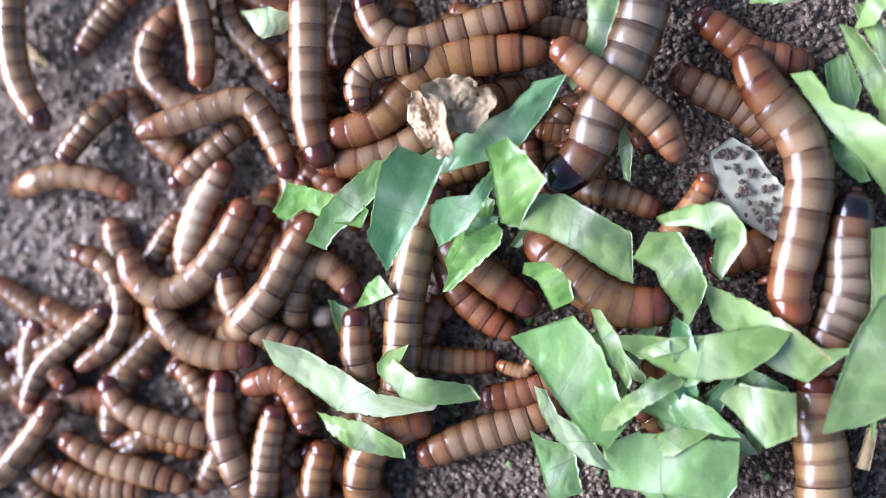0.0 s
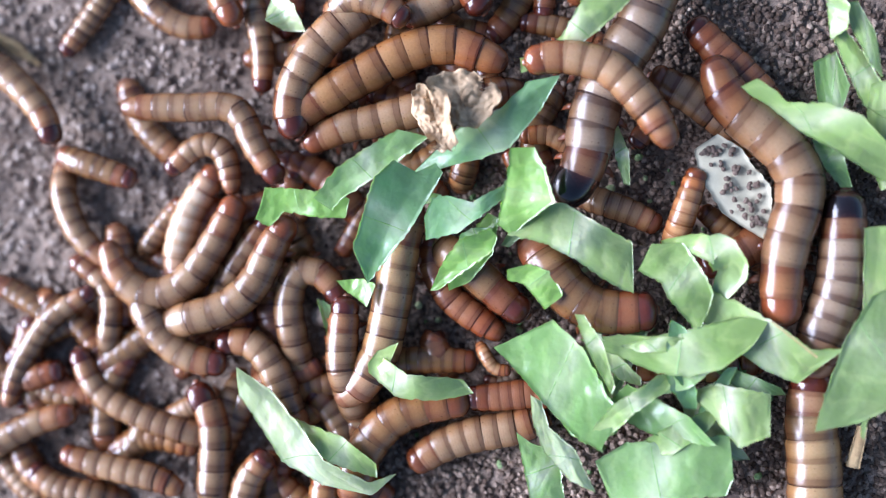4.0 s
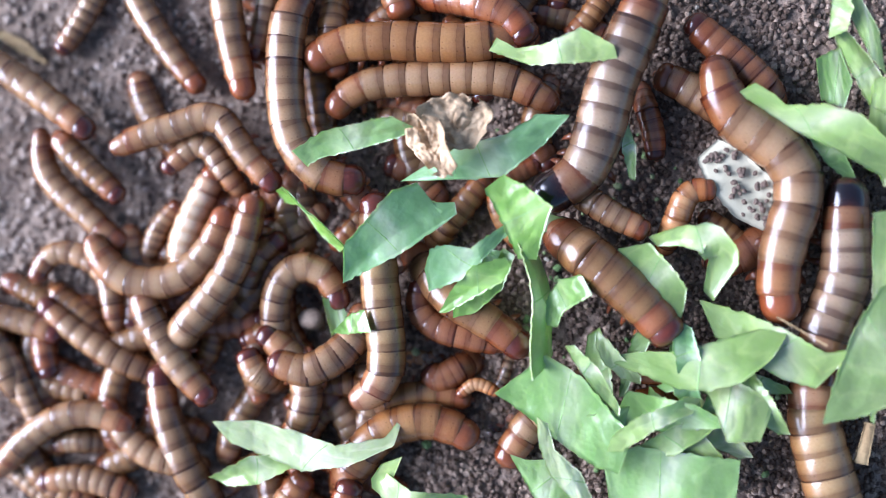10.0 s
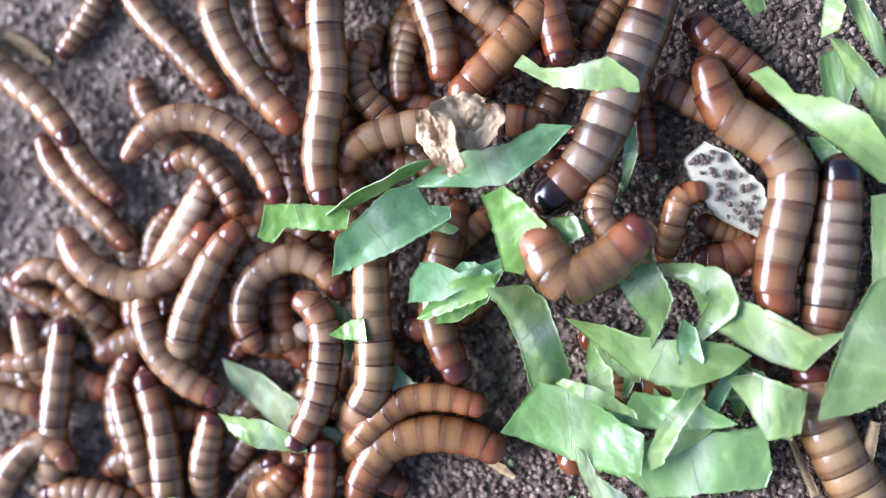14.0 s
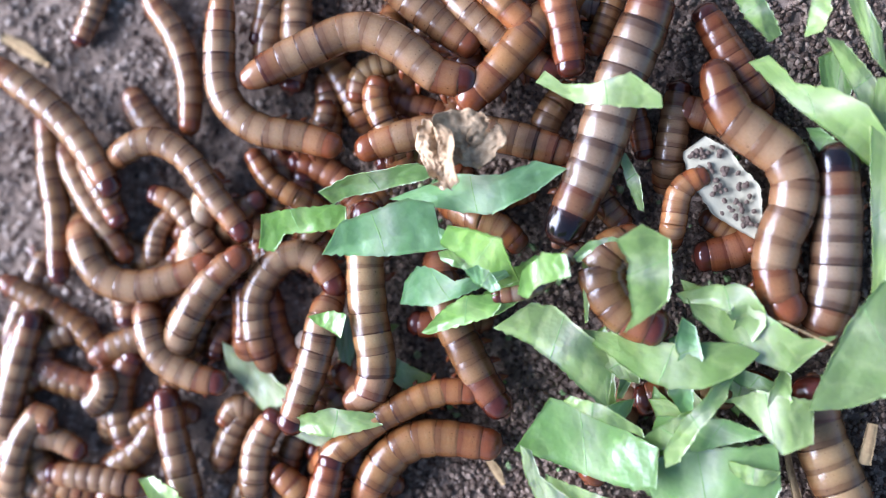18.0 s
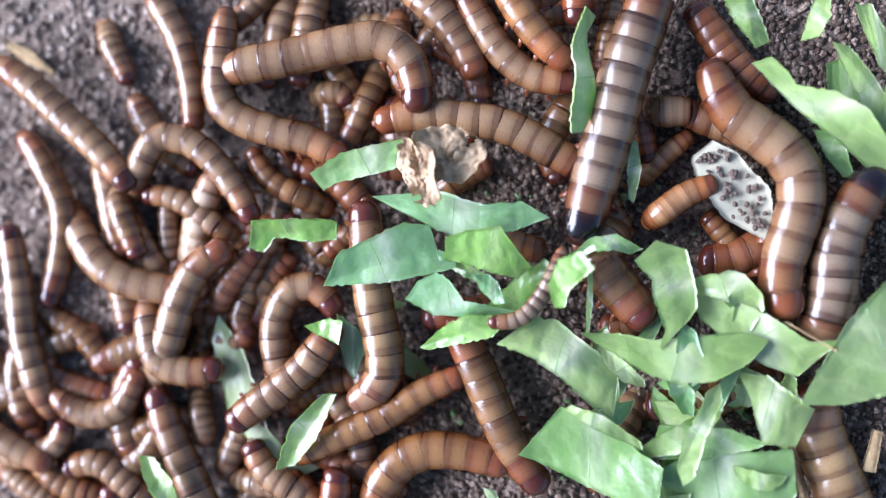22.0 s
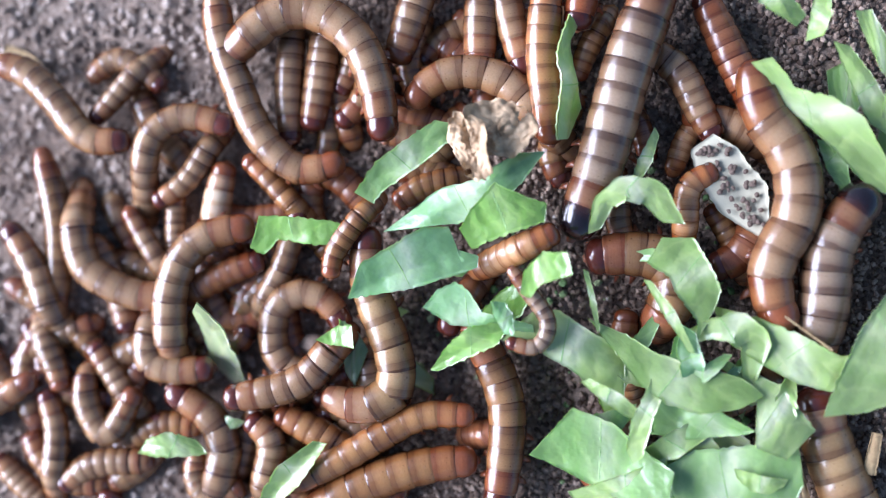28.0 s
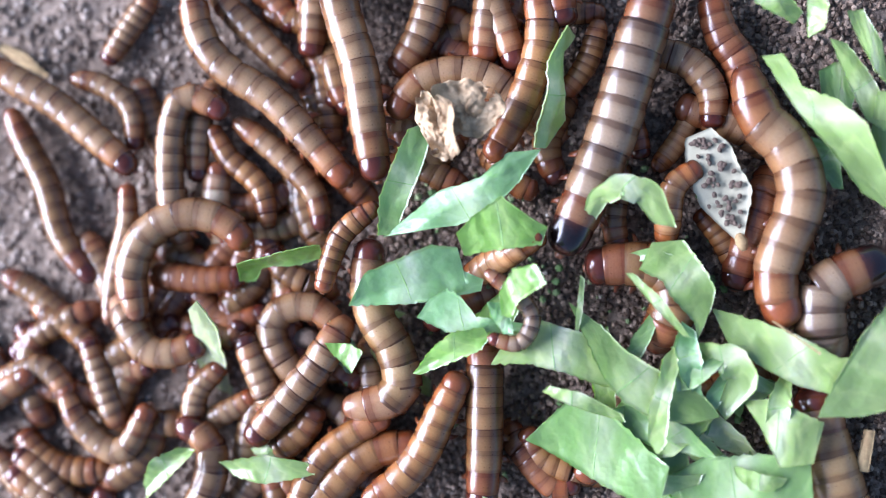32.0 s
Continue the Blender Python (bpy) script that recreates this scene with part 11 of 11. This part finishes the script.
    drift(SCRAPS[48], (0, -15.7, -8.8, 1.4, 0.4), (3, -14.5, -8.8, 1.4, 0.4), (9, -15.8, -8.8, 1.4, 0.4), (11, -18.2, -10.4, 1.4, 0.5), (13, -18.6, -10.9, 1.4, 0.5), (17, -17.8, -11.9, 1.4, 0.6), (32, -17.5, -10.3, 1.4, 0.6))
    drift(SCRAPS[49], (0, -30.4, -24, -6, -16.8), (26, -31, -22.6, -6, -16.8), (27.6, -28.7, -20.9, 4, -14.4), (29, -27.6, -21.8, 4.5, -13.9), (30, -25.4, -24, 4.5, -13.9), (31, -22.4, -25.8, 4.5, -21.4), (32, -22.1, -25, 4.5, -19.1))
    drift(SCRAPS[50], (0, 30.4, -21.1, 5.3, -45.9), (7, 30.8, -20.8, 5.3, -40.8), (12, 30.6, -21.5, 5.3, -40.5), (19, 30.7, -20.8, 5.3, -44.9), (24, 30, -19.3, 5.3, -39.9), (32, 31, -18.9, 5.3, -41.5))
    drift(SCRAPS[51], (0, 38.4, -16.9, 4.5, -98.3), (7, 39.7, -17.3, 4.5, -96.7), (12, 38.5, -17.4, 4.5, -98.8), (19, 38.2, -16.3, 4.5, -96.7), (24, 37.9, -15.3, 4.5, -96.2), (32, 38.9, -15.4, 4.5, -97.2))
    drift(SCRAPS[52], (0, 30.4, -28.1, 5.7, -82.7), (7, 31.9, -27.9, 5.7, -77.4), (12, 30.4, -28.2, 5.7, -81.5), (19, 30.4, -27.8, 5.7, -79.1), (24, 30.1, -27.3, 5.7, -77), (32, 31.5, -26.4, 5.7, -78.7))
    drift(SCRAPS[53], (0, 31.6, -27.9, 5.5, -5), (7, 32.1, -28, 5.5, -5), (12, 33.3, -28.3, 5.5, -7.5), (14, 34.5, -27.7, 5.5, -8), (19, 40, -26.5, 8.8, -9.5), (24, 39.5, -26, 8.8, -8.9), (32, 40.7, -25.9, 8.8, -10.3))
    drift(SCRAPS[54], (0, 23.9, -13.3, 7.7, -45), (7, 24.6, -13.8, 7.7, -41.6), (12, 23, -13.5, 7.7, -44.9), (19, 23, -13.3, 7.7, -40.1), (24, 23.2, -12.5, 7.7, -40.5), (32, 23.6, -12.3, 7.7, -38.6))
    drift(SCRAPS[55], (0, 35.5, -21.6, 4.8, -43), (7, 36.2, -22, 4.8, -49.4), (12, 35.1, -21.9, 4.8, -45.6), (19, 35.3, -21.6, 4.8, -46.3), (24, 35.5, -20.7, 4.8, -48.8), (32, 36.1, -20.2, 4.8, -44.5))
    drift(SCRAPS[56], (0, 35.2, -19.7, 6.8, -114.7), (7, 36, -19.7, 6.8, -115.9), (12, 34.8, -19.8, 6.8, -115.9), (19, 35.2, -18.7, 6.8, -114.8), (24, 34.8, -18.1, 6.8, -114), (32, 35.4, -17.8, 6.8, -113.7))
    drift(SCRAPS[57], (0, 21.6, -15.6, 6.5, -81.7), (7, 22.5, -15.5, 6.5, -78.8), (12, 21.1, -16.4, 6.5, -78.8), (19, 21.8, -15.2, 6.5, -81.3), (24, 21.5, -14.2, 6.5, -78.8), (32, 22.3, -14.1, 6.5, -83.1))
    drift(SCRAPS[58], (0, 31.2, -14.7, 7.7, -78.3), (7, 32.6, -14.8, 7.7, -77.8), (12, 31.2, -15.8, 7.7, -77), (19, 30.9, -15, 7.7, -82.4), (24, 30.5, -13.8, 7.7, -83.2), (32, 32.3, -13.4, 7.7, -80.4))
    drift(SCRAPS[59], (0, 32.8, -28.2, 3.6, -84), (7, 33.2, -28.3, 3.6, -83), (12, 34.1, -28.2, 3.6, -88), (14, 35.4, -27.7, 3.8, -86), (19, 39.9, -27.4, 4.7, -82), (24, 40, -26.9, 4.7, -85.8), (32, 41, -27, 4.7, -88.2))
    drift(SCRAPS[60], (0, 40.1, -15.4, 5.5, -25.3), (7, 40.6, -16, 5.5, -19.1), (12, 40.1, -16, 5.5, -20), (19, 39.6, -15.2, 5.5, -21.5), (24, 39.3, -13.9, 5.5, -24.9), (32, 39.9, -14, 5.5, -22.9))
    drift(SCRAPS[61], (0, 30.3, -22.6, 7.6, 28.4), (7, 31.8, -22.3, 7.6, 29.7), (12, 30.3, -23, 7.6, 29.2), (19, 30.3, -21.3, 7.6, 32.3), (24, 30.1, -21.2, 7.6, 31.8), (32, 30.6, -21, 7.6, 34.8))
    drift(SCRAPS[62], (0, 32.5, -22.8, 6.7, -45.4), (7, 33.3, -23.2, 6.7, -44.4), (12, 32.2, -23.3, 6.7, -45.2), (19, 32.3, -22, 6.7, -43), (24, 32.3, -21.4, 6.7, -44), (32, 33.3, -21.8, 6.7, -43.7))
    drift(SCRAPS[63], (0, 40.7, -20.5, 4.6, -97), (3, 39.6, -20.2, 4.6, -97), (7, 39.7, -20.2, 5, -97.5), (9, 41.4, -18.7, 7.1, -60), (12, 41.3, -19.1, 7.1, -60), (19, 43.2, -19.2, 7.1, -100.1), (24, 43.2, -18.3, 7.1, -97.1), (32, 43.5, -18.3, 7.1, -99.2))
    drift(SCRAPS[64], (0, 31.6, -12.3, 8.7, -78.8), (7, 32.7, -12.9, 8.7, -80.3), (12, 32, -13, 8.7, -82.4), (19, 32.3, -12.2, 8.7, -83.4), (24, 31.7, -11.7, 8.7, -78.8), (32, 32.7, -11.5, 8.7, -82.9))
    drift(SCRAPS[65], (0, 32.4, -14.4, 8.4, 32.3), (7, 33.2, -15, 8.4, 32.9), (12, 32.5, -14.6, 8.4, 33), (19, 32.5, -13.7, 8.4, 33.2), (24, 31.7, -13.2, 8.4, 27.6), (32, 32.9, -13.3, 8.4, 32.3))
    drift(SCRAPS[66], (0, 21, -21.5, 7.2, 13.3), (7, 22.3, -21.1, 7.2, 19.3), (12, 21.3, -21.5, 7.2, 12.9), (19, 21, -20.2, 7.2, 18.8), (24, 20.3, -19.4, 7.2, 17.3), (32, 21.9, -19.6, 7.2, 18.2))
    drift(SCRAPS[67], (0, 38.7, -17.1, 4.6, 7), (7, 39.2, -17.1, 4.6, 4.7), (12, 38.1, -16.8, 4.6, 4.6), (19, 37.8, -16.6, 4.6, 2.3), (24, 38.1, -15.8, 4.6, 3.3), (32, 38.9, -15.3, 4.6, 4.7))
    drift(SCRAPS[68], (0, 26, -12.9, 5.9, -114), (7, 26.4, -12.9, 5.9, -112.5), (12, 26.1, -13.3, 5.9, -112), (19, 26.1, -13.1, 5.9, -117.3), (24, 25, -11.6, 5.9, -117.8), (32, 26.3, -11.3, 5.9, -114))
    drift(SCRAPS[69], (0, 28.9, -29.1, 4.6, -11.8), (7, 29.5, -28.5, 4.6, -11.4), (12, 28.6, -28.8, 4.6, -11.8), (19, 29.1, -28.4, 4.6, -13.8), (24, 28.7, -27.7, 4.6, -16.7), (32, 29.5, -27.7, 4.6, -10.5))
    drift(SCRAPS[70], (0, 54.0, 26.1, 6.5, 2), (9, 53.4, 26.4, 6.5, 0), (13, 53.0, 26.6, 6.5, 3), (21, 53.5, 27.0, 6.5, -2), (32, 53.8, 26.7, 6.5, 1))
    drift(SCRAPS[71], (0, 50.7, 20.7, 4, 2), (9, 50.1, 21.0, 4, 0), (13, 49.7, 21.2, 4, 3), (21, 50.2, 21.6, 4, -2), (32, 50.5, 21.3, 4, 1))
    drift(SCRAPS[72], (0, 57.4, 13.8, 5, 2), (9, 56.8, 14.1, 5, 0), (13, 56.4, 14.3, 5, 3), (21, 56.9, 14.7, 5, -2), (32, 57.2, 14.4, 5, 1))
    drift(SCRAPS[73], (0, -12.1, -10.5, 2.6, 8), (13, -12.8, -10.7, 2.6, 4), (19, -12.4, -11.5, 2.6, 0), (28, -11.9, -11.7, 2.6, -3), (32, -12.2, -12.1, 2.6, -2))
    drift(SCRAPS[74], (0, 4.8, 1.6, 7.2, 46), (9, 7.3, -4, 7.2, 35), (13, 3.2, -6.4, 6.8, 27), (17, 9.7, -4.9, 6.8, 24), (19, 9.7, -4.9, 6.8, 26), (21, 10.2, -4.4, 6.8, 26), (24, 10.7, -4.6, 6.8, 28), (25, 10, -4.8, 6.8, 26), (28, 8.4, -5.9, 6.8, 28), (32, 8.2, -7.1, 6.8, 28))
    drift(SCRAPS[75], (0, 6, 3.1, 8.3, 40), (9, 6.7, -0.4, 8.3, 30), (13, 5, -2.4, 9.4, 13), (17, 5.6, -3.2, 12.2, -10), (19, 7.9, -3.2, 12.2, -20), (21, 7.6, -2.8, 12.2, -25), (24, 6.1, -5.4, 12.2, -42), (25, 5.8, -5.6, 12.2, -40), (28, 8.9, -6.3, 12.2, -45), (30, 9.5, -6.8, 12.2, -42), (32, 9.5, -6.5, 12.2, -40))
    drift(SCRAPS[76], (0, -0.9, 6.9, 5, 20), (17, 0.8, 0.2, 5.5, -10), (19, 5.8, -1.9, 7.5, -12), (21, 4.7, -1.4, 7.5, -14), (24, 4.4, -1.9, 7.5, -16), (25, 5.4, -1.8, 7.5, -12), (28, 1.2, -0.2, 6.5, -10), (32, 0.5, -0.4, 6, -10))
    drift(SCRAPS[77], (0, 13.6, 1.7, 5, 10), (13, 15.3, 1.9, 5, 10), (17, 21.9, -0.6, 9, 0), (20, 21.1, 0.2, 9, 0), (22, 21.4, 0.9, 9, -4), (23, 22.1, 0.9, 9, -8), (24, 25.8, -0.5, 7.5, -30), (28, 27.8, -0.5, 7, -30), (32, 28.6, -0.7, 7, -30))


motions()
